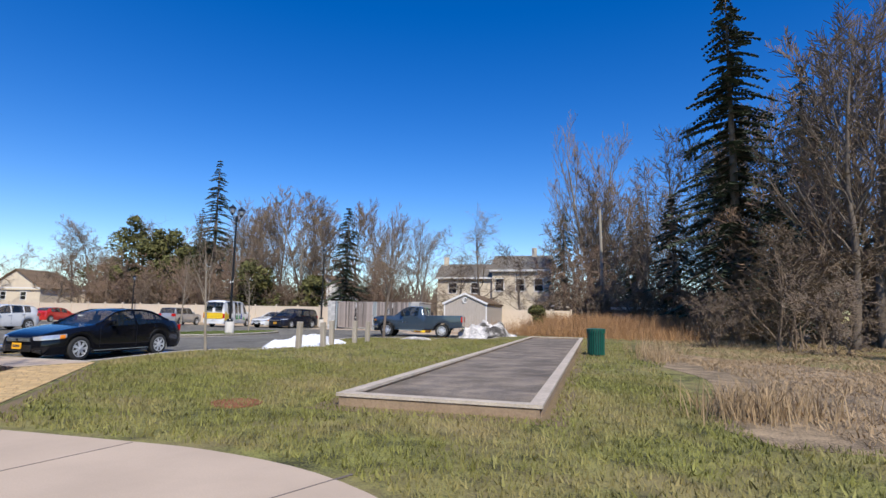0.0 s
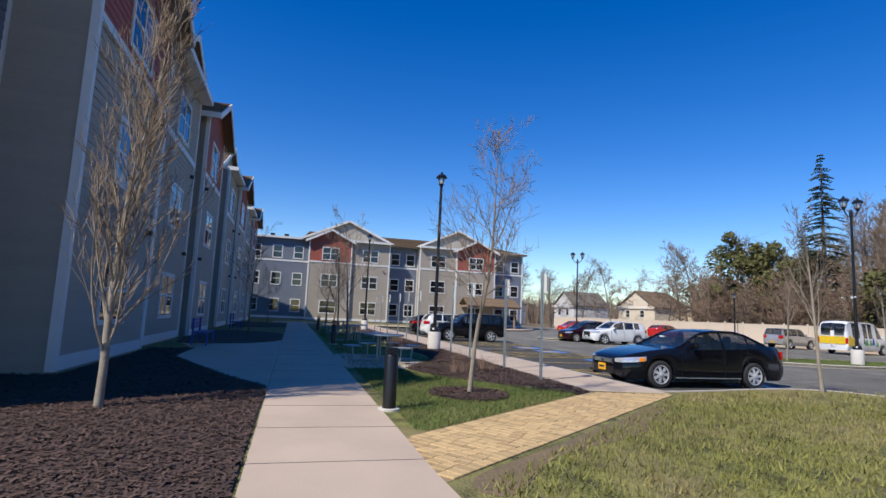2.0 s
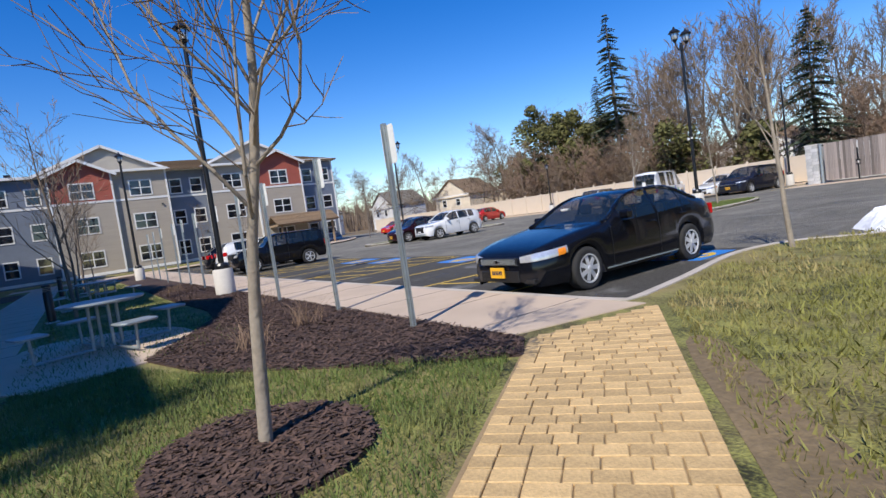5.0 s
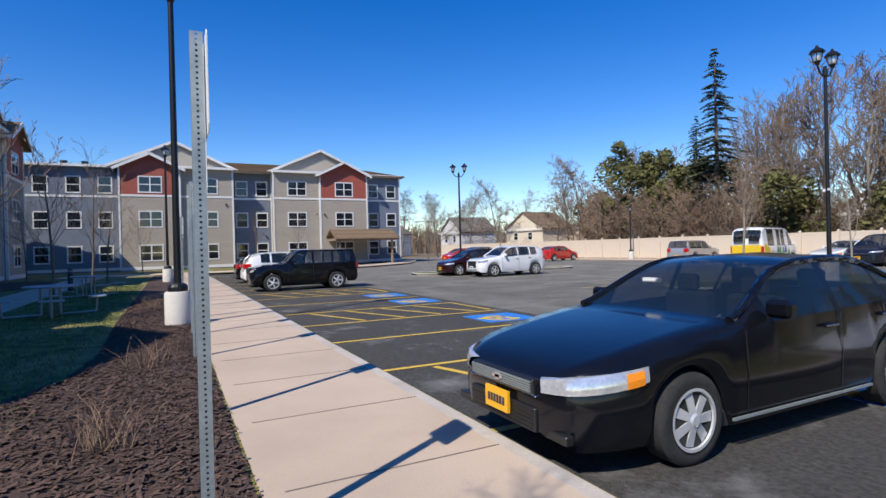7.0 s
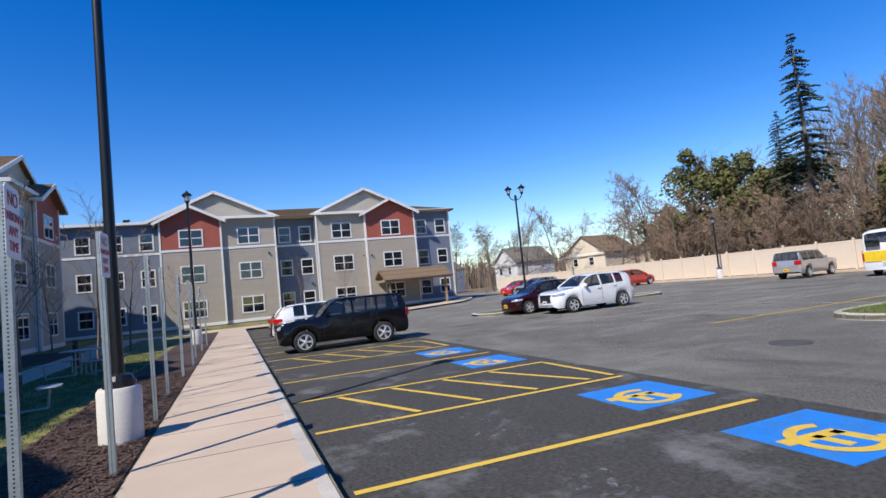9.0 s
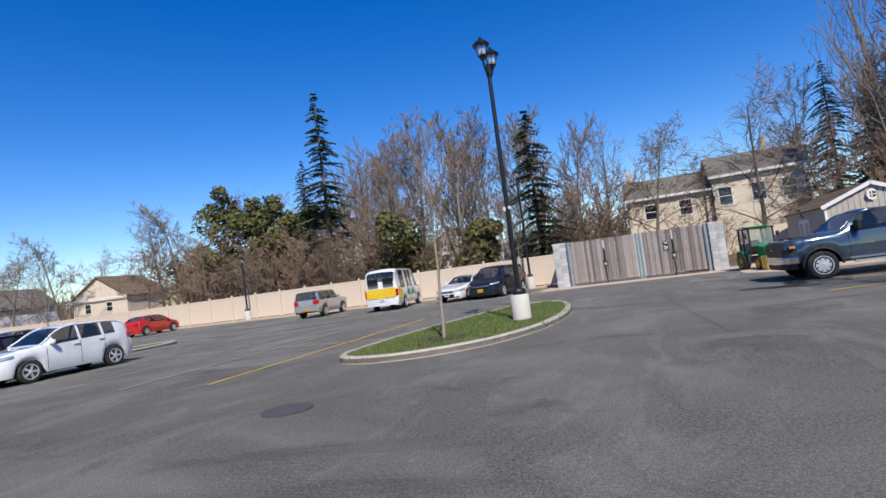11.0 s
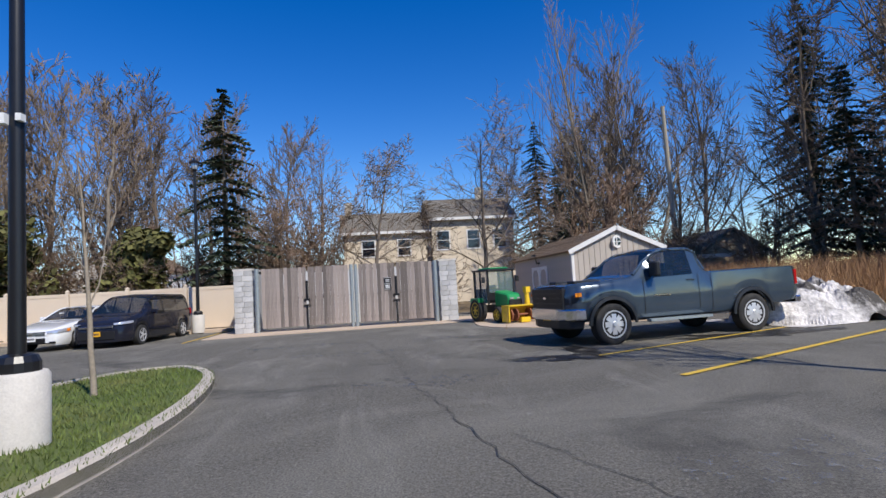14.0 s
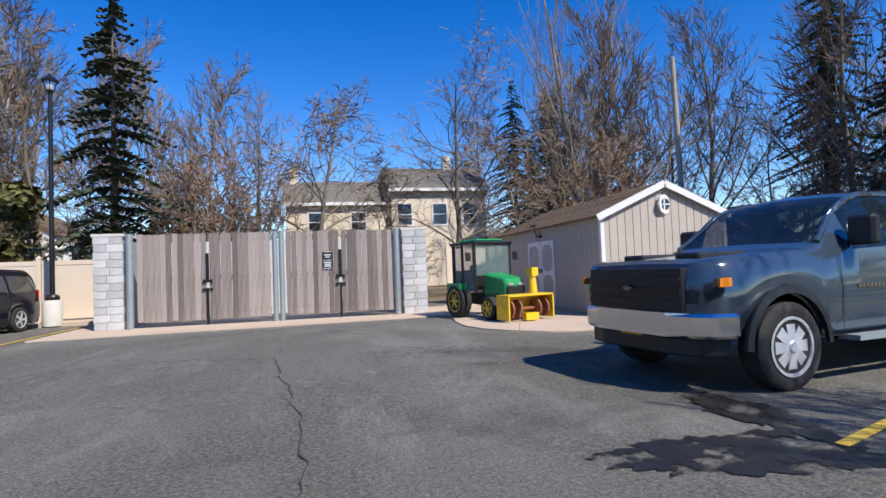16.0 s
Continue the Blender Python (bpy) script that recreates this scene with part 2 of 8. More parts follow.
BLOCK = mat("concrete_block", (0.50, 0.49, 0.47), 0.9, var=0.2, scale=5, fine=50, bump=0.3, rand=0.9)
MORTAR = mat("block_mortar", (0.36, 0.35, 0.33), 0.95, var=0.15)
VINYL = mat("almond_vinyl", (0.68, 0.56, 0.42), 0.5, var=0.06, scale=1.2, bump=0.02)
SHED_WALL = mat("shed_siding", (0.44, 0.385, 0.325), 0.75, var=0.1, scale=3, fine=40, bump=0.08)
STUCCO = mat("cream_render", (0.66, 0.56, 0.42), 0.85, var=0.15, scale=1.5, fine=30, bump=0.15)
BARK = mat("grey_bark", (0.165, 0.13, 0.10), 0.95, var=0.35, scale=4, fine=25, bump=0.5)
PALE_BARK = mat("pale_bark", (0.30, 0.25, 0.19), 0.95, var=0.3, scale=4, fine=25, bump=0.4)
TWIG = mat("brown_twig", (0.20, 0.145, 0.10), 0.95, var=0.3, scale=2, fine=10, bump=0)
RED_TWIG = mat("reddish_twig", (0.25, 0.165, 0.11), 0.95, var=0.3, scale=2, fine=10, bump=0)
NEEDLE = mat("spruce_needle", (0.050, 0.064, 0.032), 0.8, var=0.4, scale=1.0, fine=5, bump=0, island=True, rand=0.9)
CEDAR = mat("cedar_leaf", (0.115, 0.11, 0.030), 0.8, var=0.4, scale=0.6, fine=4, bump=0, island=True, rand=1.0)
GREEN_METAL = mat("green_enamel", (0.012, 0.27, 0.075), 0.4, var=0.15, bump=0.03)
BIN_GREEN = mat("bin_green", (0.008, 0.10, 0.07), 0.4, var=0.15, bump=0.03)
YELLOW_METAL = mat("yellow_enamel", (0.78, 0.52, 0.02), 0.4, var=0.15, tint=(0.35, 0.24, 0.05), tintscale=6, tintamount=0.5)
CAB_GLASS = mat("cab_glass", (0.20, 0.27, 0.26), 0.03, var=0.1, bump=0, alpha=0.38, spec=0.7)
BLUE_SEAT = mat("blue_coating", (0.02, 0.06, 0.30), 0.45, var=0.15)
RUST = mat("rusty_iron", (0.26, 0.10, 0.05), 0.85, 0.2, var=0.35, scale=8, bump=0.3)
ORANGE = mat("orange_marker", (0.85, 0.20, 0.06), 0.5, var=0.1, bump=0)


def paint(name, col, flake=0.0, coat=0.9, spec=0.5):
    return mat(name, col, 0.16, flake, var=0.08, scale=1.5, fine=9, bump=0, coat=coat, spec=spec, tint=tuple(min(1, c * 1.2 + 0.004) for c in col), tintscale=2.2, tintamount=0.35)


# salt lies in specks, with bare asphalt between
_nt = SALT.node_tree
_n = _nt.nodes.new("ShaderNodeTexNoise")
_n.inputs["Scale"].default_value, _n.inputs["Detail"].default_value, _n.inputs["Roughness"].default_value = 7, 8, 0.75
_tc = _nt.nodes.new("ShaderNodeTexCoord")
_nt.links.new(_tc.outputs["Object"], _n.inputs["Vector"])
_r = _nt.nodes.new("ShaderNodeMapRange")
_r.inputs[1].default_value, _r.inputs[2].default_value, _r.inputs[4].default_value = 0.52, 0.66, 0.8
_nt.links.new(_n.outputs[0], _r.inputs[0])
_nt.links.new(_r.outputs[0], _nt.nodes["Principled BSDF"].inputs["Alpha"])


_nt = DARK_PATCH.node_tree
_n = _nt.nodes.new("ShaderNodeTexNoise")
_n.inputs["Scale"].default_value, _n.inputs["Detail"].default_value, _n.inputs["Roughness"].default_value = 3.2, 8, 0.7
_tc = _nt.nodes.new("ShaderNodeTexCoord")
_nt.links.new(_tc.outputs["Object"], _n.inputs["Vector"])
_r = _nt.nodes.new("ShaderNodeMapRange")
_r.inputs[1].default_value, _r.inputs[2].default_value, _r.inputs[4].default_value = 0.40, 0.50, 1.0
_nt.links.new(_n.outputs[0], _r.inputs[0])
_nt.links.new(_r.outputs[0], _nt.nodes["Principled BSDF"].inputs["Alpha"])


# ---- mesh helpers ----
def box(bm, x0, y0, z0, x1, y1, z1, m=None):
    vs = [bm.verts.new((m @ Vector(p)) if m else p) for p in ((x0, y0, z0), (x1, y0, z0), (x1, y1, z0), (x0, y1, z0), (x0, y0, z1), (x1, y0, z1), (x1, y1, z1), (x0, y1, z1))]
    for f in ((3, 2, 1, 0), (4, 5, 6, 7), (0, 1, 5, 4), (1, 2, 6, 5), (2, 3, 7, 6), (3, 0, 4, 7)):
        bm.faces.new([vs[i] for i in f])


def tube(bm, p, q, r0, r1=None, n=8, caps=True):
    """A tapered round bar from p to q."""
    p, q = Vector(p), Vector(q)
    r1 = r0 if r1 is None else r1
    d = (q - p).normalized()
    a = d.orthogonal().normalized()
    b = d.cross(a)
    rings = []
    for c, r in ((p, r0), (q, r1)):
        rings.append([bm.verts.new(c + r * (math.cos(2 * math.pi * i / n) * a + math.sin(2 * math.pi * i / n) * b)) for i in range(n)])
    for i in range(n):
        bm.faces.new((rings[0][i], rings[0][(i + 1) % n], rings[1][(i + 1) % n], rings[1][i]))
    if caps:
        bm.faces.new(rings[0][::-1]), bm.faces.new(rings[1])


def lathe(bm, profile, n=20, m=None, axis="z"):
    """A surface of revolution from (radius, height) pairs."""
    rings = []
    for r, h in profile:
        ring = []
        for i in range(n):
            a = 2 * math.pi * i / n
            p = Vector((r * math.cos(a), r * math.sin(a), h)) if axis == "z" else Vector((h, r * math.cos(a), r * math.sin(a)))
            ring.append(bm.verts.new(m @ p if m else p))
        rings.append(ring)
    for k in range(len(rings) - 1):
        for i in range(n):
            bm.faces.new((rings[k][i], rings[k][(i + 1) % n], rings[k + 1][(i + 1) % n], rings[k + 1][i]))
    bm.faces.new(rings[0][::-1]), bm.faces.new(rings[-1])


def prism(bm, outline, z0, z1, m=None):
    """A flat-topped solid over an outline of (x, y)."""
    lo = [bm.verts.new((m @ Vector((x, y, z0))) if m else (x, y, z0)) for x, y in outline]
    hi = [bm.verts.new((m @ Vector((x, y, z1))) if m else (x, y, z1)) for x, y in outline]
    bm.faces.new(lo[::-1]), bm.faces.new(hi)
    n = len(outline)
    for i in range(n):
        bm.faces.new((lo[i], lo[(i + 1) % n], hi[(i + 1) % n], hi[i]))


def mesh_of(name, bm, material, smooth=0, bevel=0.0):
    if bevel:
        bmesh.ops.bevel(bm, geom=bm.edges[:], offset=bevel, segments=1, affect='EDGES', clamp_overlap=True)
    bmesh.ops.recalc_face_normals(bm, faces=bm.faces)
    me = bpy.data.meshes.new(name)
    bm.to_mesh(me)
    bm.free()
    me.materials.append(material)
    if smooth:
        me.shade_smooth()
        me.set_sharp_from_angle(angle=radians(smooth))
    return me


def part(name, bm, material, parent=None, label="", smooth=0, bevel=0.0, at=None):
    ob = new(name, mesh_of(name, bm, material, smooth, bevel))
    if parent:
        ob.parent = parent
    if at is not None:
        ob.matrix_basis = at
    if label:
        ob["label"] = label
    return ob


def raw(name, verts, faces, material, parent=None):
    me = bpy.data.meshes.new(name)
    me.from_pydata(verts, [], faces)
    me.materials.append(material)
    ob = new(name, me)
    if parent:
        ob.parent = parent
    return ob


def thing(name, label, category, m=None, group=""):
    ob = new(name)
    ob.empty_display_size = 0.2
    if m is not None:
        ob.matrix_basis = m
    return tagged(ob, label, category, group)


def structure(ob, label, category):
    return tagged(ob, label, category, kind="structure")


BM = bmesh.new


def step(a, b, v):
    v = min(1, max(0, (v - a) / (b - a)))
    return v * v * (3 - 2 * v)


def rise(x, y):
    """The paving climbs a very little towards the bin enclosure and the shed."""
    return 0.02 * step(27, 38, y) * step(-33, -27, x)


# ---- ground ----
from mathutils.geometry import tessellate_polygon

bm = BM()
xs = [-900, -300, -140, -100, *[-95 + 3 * i for i in range(30)], -6, 20, 60, 140, 300, 900]
ys = [-900, -300, -100, -60, 0, *[6 + 2 * i for i in range(22)], 52, 60, 80, 120, 200, 400, 900]
grid = [[bm.verts.new((x, y, rise(x, y) * (1 - step(-9, 4, x)) - 0.06 + 0.10 * step(46, 50, y))) for y in ys] for x in xs]
for i in range(len(xs) - 1):
    for j in range(len(ys) - 1):
        bm.faces.new((grid[i][j], grid[i + 1][j], grid[i + 1][j + 1], grid[i][j + 1]))
structure(part("ground", bm, FIELD, smooth=60), "brown leaf litter and dry field ground", "ground")

bm = BM()
xs = [-96 + 1.5 * i for i in range(60)]
ys = [6.8 + 1.0 * i for i in range(41)]
grid = [[bm.verts.new((x, y, rise(x, y) + 0.006 * noise.noise((x * 0.4, y * 0.4, 0)))) for y in ys] for x in xs]
for i in range(len(xs) - 1):
    for j in range(len(ys) - 1):
        bm.faces.new((grid[i][j], grid[i + 1][j], grid[i + 1][j + 1], grid[i][j + 1]))
structure(part("road", bm, ASPHALT, smooth=60), "grey asphalt parking lot with salt stains and cracks", "road")

LAWN_Z = 0.13


def ring_strip(bm, pts, w, z0, z1, closed=False):
    """A kerb of width w along the left side of a line, with a rounded top edge."""
    n = len(pts)
    P = [Vector((x, y, 0)) for x, y in pts]
    rows = []
    for i in range(n):
        a = P[i - 1] if (i or closed) else P[i]
        b = P[(i + 1) % n] if (i < n - 1 or closed) else P[i]
        d = (b - a).normalized()
        nn = Vector((-d.y, d.x, 0))
        row = []
        for off, z in ((0, z0), (0, z1 - 0.03), (0.03, z1), (w, z1), (w, z0)):
            q = P[i] + nn * off
            row.append(bm.verts.new((q.x, q.y, z + rise(q.x, q.y))))
        rows.append(row)
    for i in range(n if closed else n - 1):
        a, b = rows[i], rows[(i + 1) % n]
        for k in range(4):
            bm.faces.new((a[k], b[k], b[k + 1], a[k + 1]))


def smooth_line(pts, steps=5, closed=False):
    """A Catmull-Rom line through the points."""
    out, n = [], len(pts)
    for i in range(n if closed else n - 1):
        p = [Vector(pts[(i + k) % n] if closed else pts[min(n - 1, max(0, i + k))]) for k in (-1, 0, 1, 2)]
        for s in range(steps):
            t = s / steps
            q = 0.5 * (2 * p[1] + (p[2] - p[0]) * t + (2 * p[0] - 5 * p[1] + 4 * p[2] - p[3]) * t * t + (3 * p[1] - p[0] - 3 * p[2] + p[3]) * t ** 3)
            out.append((q.x, q.y))
    if not closed:
        out.append(tuple(pts[-1]))
    return out


# the lot's edge: along the walk, then round the lawn to the truck stalls
EDGE = [(-57.6, 7.45), (-40, 7.45), (-25, 7.45), (-15.2, 7.45)] + smooth_line([(-14.9, 7.5), (-15.1, 8.9), (-15.5, 11.2), (-15.1, 12.6), (-14.0, 13.3), (-13.7, 14.6), (-13.7, 18.6), (-14.3, 20.0), (-15.0, 21.4), (-15.1, 23.4), (-14.3, 24.8), (-12.2, 25.6), (-9.2, 26.2), (-8.5, 26.9)]) + [(-8.4, 28), (-8.4, 33.8)]
bm = BM()
LAWN_LINE = EDGE + [(-4, 34.2), (6, 34), (60, 34), (60, -60), (-140, -60), (-140, 18), (-57.6, 18)]
vs = [bm.verts.new((x, y, LAWN_Z + rise(x, y))) for x, y in LAWN_LINE]
for a, b, c in tessellate_polygon([[Vector((x, y, 0)) for x, y in LAWN_LINE]]):
    bm.faces.new((vs[a], vs[b], vs[c]))
lawn = structure(part("lawn", bm, LAWN), "patchy early-spring lawn, green with straw-coloured wear", "lawn")
bm = BM()
ring_strip(bm, [(x, y) for x, y in EDGE[::-1]], 0.16, -0.02, LAWN_Z + 0.015)
structure(part("kerb", bm, KERB, smooth=40), "pale concrete kerb round the lot", "kerb")


def sheet(name, outline, z, material, label, cat, thick=0.05, kind="structure"):
    bm = BM()
    n = len(outline)
    lo = [bm.verts.new((x, y, z - thick)) for x, y in outline]
    hi = [bm.verts.new((x, y, z)) for x, y in outline]
    for i in range(n):
        bm.faces.new((lo[i], lo[(i + 1) % n], hi[(i + 1) % n], hi[i]))
    for a, b, c in tessellate_polygon([[Vector((x, y, 0)) for x, y in outline]]):
        if bm.faces.get((hi[a], hi[b], hi[c])) is None:
            bm.faces.new((hi[a], hi[b], hi[c])), bm.faces.new((lo[c], lo[b], lo[a]))
    ob = part(name, bm, material)
    return tagged(ob, label, cat, kind=kind)


# building walk, kerb walk, brick link
INNER = smooth_line([(-8.4, -0.62), (-6.6, -0.8), (-5.2, -1.6), (-4.6, -3.2), (-4.6, -6), (-4.6, -14)], 4)
OUTER = smooth_line([(-1.5, -14), (-1.5, -6), (-1.7, -3.2), (-2.5, -1.1), (-3.55, 0.05), (-4.7, 0.78), (-6.0, 1.1), (-7.2, 1.12), (-9.6, 1.04)], 4)
sheet("pavement", [(-58, 1.06), (-58, -0.62)] + INNER + OUTER, LAWN_Z + 0.012, CONCRETE, "pale tan concrete walk beside the building", "pavement")
sheet("pavement_kerb_walk", [(-58, 5.75), (-14.9, 5.62), (-14.5, 7.3), (-58, 7.32)], LAWN_Z + 0.014, CONCRETE, "tan concrete walk along the lot", "pavement")
sheet("pavement_cross", [(-58, 18), (-62, 18), (-62, -2), (-58, -2)], LAWN_Z + 0.010, CONCRETE, "concrete walk before the far building", "pavement")
sheet("pavement_far", smooth_line([(-58.2, 15), (-58.6, 19), (-61, 23), (-66, 28), (-78, 34)], 3) + [(-80, 32), (-67, 25.5), (-62.5, 20), (-61.5, 15)], LAWN_Z + 0.008, CONCRETE, "concrete walk bending round the far building", "pavement")
bm = BM()
for i in range(36):
    x = -15.5 - i * 1.5
    box(bm, x - 0.008, 5.76, LAWN_Z + 0.005, x + 0.008, 7.3, LAWN_Z + 0.0165)
for i in range(34):
    x = -8.6 - i * 1.5
    box(bm, x - 0.008, -0.6, LAWN_Z + 0.005, x + 0.008, 1.05, LAWN_Z + 0.0145)
for x, y, u, v in ((-7.2, -0.7, -6.9, 1.1), (-5.3, -1.4, -4.4, 0.85), (-4.6, -3.2, -2.0, -2.6)):
    d = Vector((u - x, v - y, 0))
    m = Matrix.Translation((x, y, 0)) @ d.to_track_quat('X', 'Z').to_matrix().to_4x4()
    box(bm, 0, -0.008, LAWN_Z + 0.005, d.length, 0.008, LAWN_Z + 0.0145, m)
structure(part("trim", bm, JOINT), "narrow tooled joints in the concrete walks", "joint")

# mulch beds
BEDS = [
    [(-14.7, 5.58), (-14.25, 5.15), (-15.6, 4.0), (-17.0, 3.0), (-18.6, 2.6), (-21.3, 4.0), (-23, 4.2), (-27, 4.1), (-34, 4.1), (-57, 4.1), (-57, 5.73)],
    smooth_line([(-9.2, -0.66), (-8.4, -0.64), (-6.6, -0.85), (-5.3, -1.7), (-4.75, -3.2), (-5.2, -6), (-9, -6.6)], 4) + [(-12, -5.7), (-16.2, -5.7), (-16.2, -4.3), (-23, -4.3), (-23.6, -3.2)] + smooth_line([(-20.6, -3.2), (-18.6, -2.4), (-16.6, -1.5), (-15, -0.66)], 4),
    smooth_line([(-29, -0.66), (-27.5, -1.2), (-26.2, -2.4), (-26.5, -4.3), (-36, -4.3), (-36.5, -1.6), (-34.5, -0.66)], 3),
    smooth_line([(-46, -0.66), (-44, -1.6), (-43.6, -4.3), (-54, -4.3), (-53.8, -1.6), (-52, -0.66)], 3),
]
for k, o in enumerate(BEDS):
    sheet("mulch_bed", o, LAWN_Z + 0.02 + 0.002 * k, MULCH, "dark brown bark mulch bed", "mulch bed", 0.06)
sheet("pavement_court", [(-14.6, -0.63), (-16.6, -1.55), (-18.6, -2.45), (-20.6, -3.25), (-23.6, -3.3), (-26.6, -4.2), (-26.4, -2.4), (-27.7, -1.2), (-29.2, -0.63)], LAWN_Z + 0.009, CONCRETE, "concrete forecourt by the shaded wall", "pavement")
sheet("mulch_ring", [(-14.25 + 0.78 * math.cos(a * 0.35) * (1 + 0.06 * math.sin(3 * a)), 2.86 + 0.72 * math.sin(a * 0.35)) for a in range(18)], LAWN_Z + 0.03, MULCH, "round mulch ring at the young tree", "mulch bed", 0.05)
sheet("pavement_pad", smooth_line([(-18.9, 3.3), (-19.9, 3.5), (-21.6, 3.3), (-22.6, 2.2), (-22.4, 1.1), (-18.6, 1.1), (-18.4, 2.3)], 3, True), LAWN_Z + 0.016, CONCRETE, "concrete pad under the picnic table", "pavement")
sheet("apron", [(-15.2, 39.5), (-26.3, 38.9), (-26.3, 42.2), (-15.2, 43.0)], 0.05, CONCRETE, "concrete apron before the bin enclosure", "pavement", 0.3)
sheet("apron_shed", smooth_line([(-16.9, 36.6), (-16.0, 35.0), (-14.6, 34.7), (-9.4, 35.4), (-8.8, 44.5), (-15.05, 44.5), (-16.4, 40)], 3, True), 0.046, CONCRETE, "pinkish concrete pad round the shed", "pavement", 0.3)

sheet("worn_edge", smooth_line([(-9.5, 1.35), (-10.6, 2.75), (-12.0, 4.5), (-13.3, 6.1), (-13.0, 6.2), (-11.9, 5.0), (-11.0, 4.15), (-10.2, 2.6), (-9.0, 1.5)], 4, True), LAWN_Z + 0.005, FIELD, "bare brown earth along the brick link", "ground", 0.03)

# islands in the lot
ISLAND = smooth_line([(-26.3, 19.9), (-25.0, 20.0), (-23.6, 21.2), (-22.8, 23.4), (-22.7, 26.2), (-23.2, 29.0), (-24.3, 30.4), (-25.6, 29.4), (-26.4, 26), (-26.9, 23.0), (-26.95, 20.7)], 4, True)
ISLAND_B = smooth_line([(-43.6, 18.2), (-41.8, 18.2), (-41.5, 20), (-41.5, 28), (-42.6, 29.6), (-43.7, 28), (-43.9, 20)], 3, True)
for o, lab in ((ISLAND, "planted lot island with green grass"), (ISLAND_B, "narrow lot island with green grass")):
    sheet("island", o, LAWN_Z - 0.01, GREEN_TURF, lab, "island", 0.1)
    bm = BM()
    ring_strip(bm, o, 0.17, -0.02, LAWN_Z + 0.02, True)
    structure(part("kerb_island", bm, KERB, smooth=40), "pale concrete kerb round the island", "kerb")
sheet("mulch_ring_island", [(-25.0 + 0.6 * math.cos(a * 0.5), 22.0 + 0.6 * math.sin(a * 0.5)) for a in range(12)], LAWN_Z + 0.004, MULCH, "mulch ring at the island tree", "mulch bed", 0.05)
sheet("sidewalk_fence", [(-90, 43.4), (-90, 44.4), (-26.6, 44.4), (-26.6, 43.4)], 0.13, CONCRETE, "concrete kerb strip under the fence", "pavement", 0.2)


# darker sealed asphalt of the stalls
sheet("road_stalls", [(-57.5, 7.5), (-14.6, 7.5), (-14.8, 9.0), (-15.2, 11.2), (-14.9, 12.7), (-57.5, 12.7)], 0.0075, SEALED, "dark sealed asphalt of the stalls, streaked with salt", "road", 0.02)


# ---- painted markings ----
def stripe(name, x0, y0, x1, y1, w=0.1, material=YELLOW, label="yellow parking line"):
    a, b = Vector((x0, y0, 0)), Vector((x1, y1, 0))
    d = (b - a).normalized()
    n = Vector((-d.y, d.x, 0)) * w / 2
    bm = BM()
    k = max(1, int((b - a).length / 1.2))
    rows = []
    for i in range(k + 1):
        p = a + (b - a) * i / k
        z = max(rise(p.x, p.y) for p in (p, p + n, p - n)) + 0.014
        rows.append([bm.verts.new((*(p + n).xy, z)), bm.verts.new((*(p - n).xy, z))])
    for i in range(k):
        bm.faces.new((rows[i][0], rows[i][1], rows[i + 1][1], rows[i + 1][0]))
    return structure(part(name, bm, material), label, "road marking")


for x in (-17.6, -20.28, -22.75, -25.1, -27.45, -29.9, -32.4, -34.8, -37.3, -40, -42.6, -45.3, -48, -50.6, -53.3):
    stripe("parking_line", x, 7.6, x + (0.05 if x > -30 else 0), 12.4)
for x0, x1 in ((-20.2, -17.68), (-27.37, -25.18), (-34.7, -32.48)):
    stripe("parking_line", x0 + 0.06, 12.36, x1 - 0.06, 12.36)
    for i in range(4):
        y = 8.3 + 0.95 * i
        stripe("hatch_line", x0 + 0.06, y, x1 - 0.06, y + 0.75, label="yellow hatch line of the access aisle")
for i in range(5):
    x = -28.8 - 2.62 * i
    if x < -36:
        x -= 0.2
    stripe("parking_line", x, 18.5, x, 29.2, material=YELLOW if i == 0 else PALE_LINE, label="yellow parking line" if i == 0 else "worn pale parking line")
stripe("parking_line", -27.0, 23.75, -41, 23.85, material=PALE_LINE, label="worn pale parking line")
for x in (-26.6, -29.9, -33.3, -36.2, -39.0, -43.6, -46.4, -49.2):
    stripe("parking_line", x, 37.9, x, 43.3, material=PALE_LINE if x < -28 else YELLOW, label="worn parking line by the fence")
stripe("parking_line", -16.35, 25.95, -10.1, 28.8, 0.11)
stripe("parking_line", -16.5, 28.3, -11.0, 30.4, 0.09, YELLOW, "worn yellow parking line beside the truck")


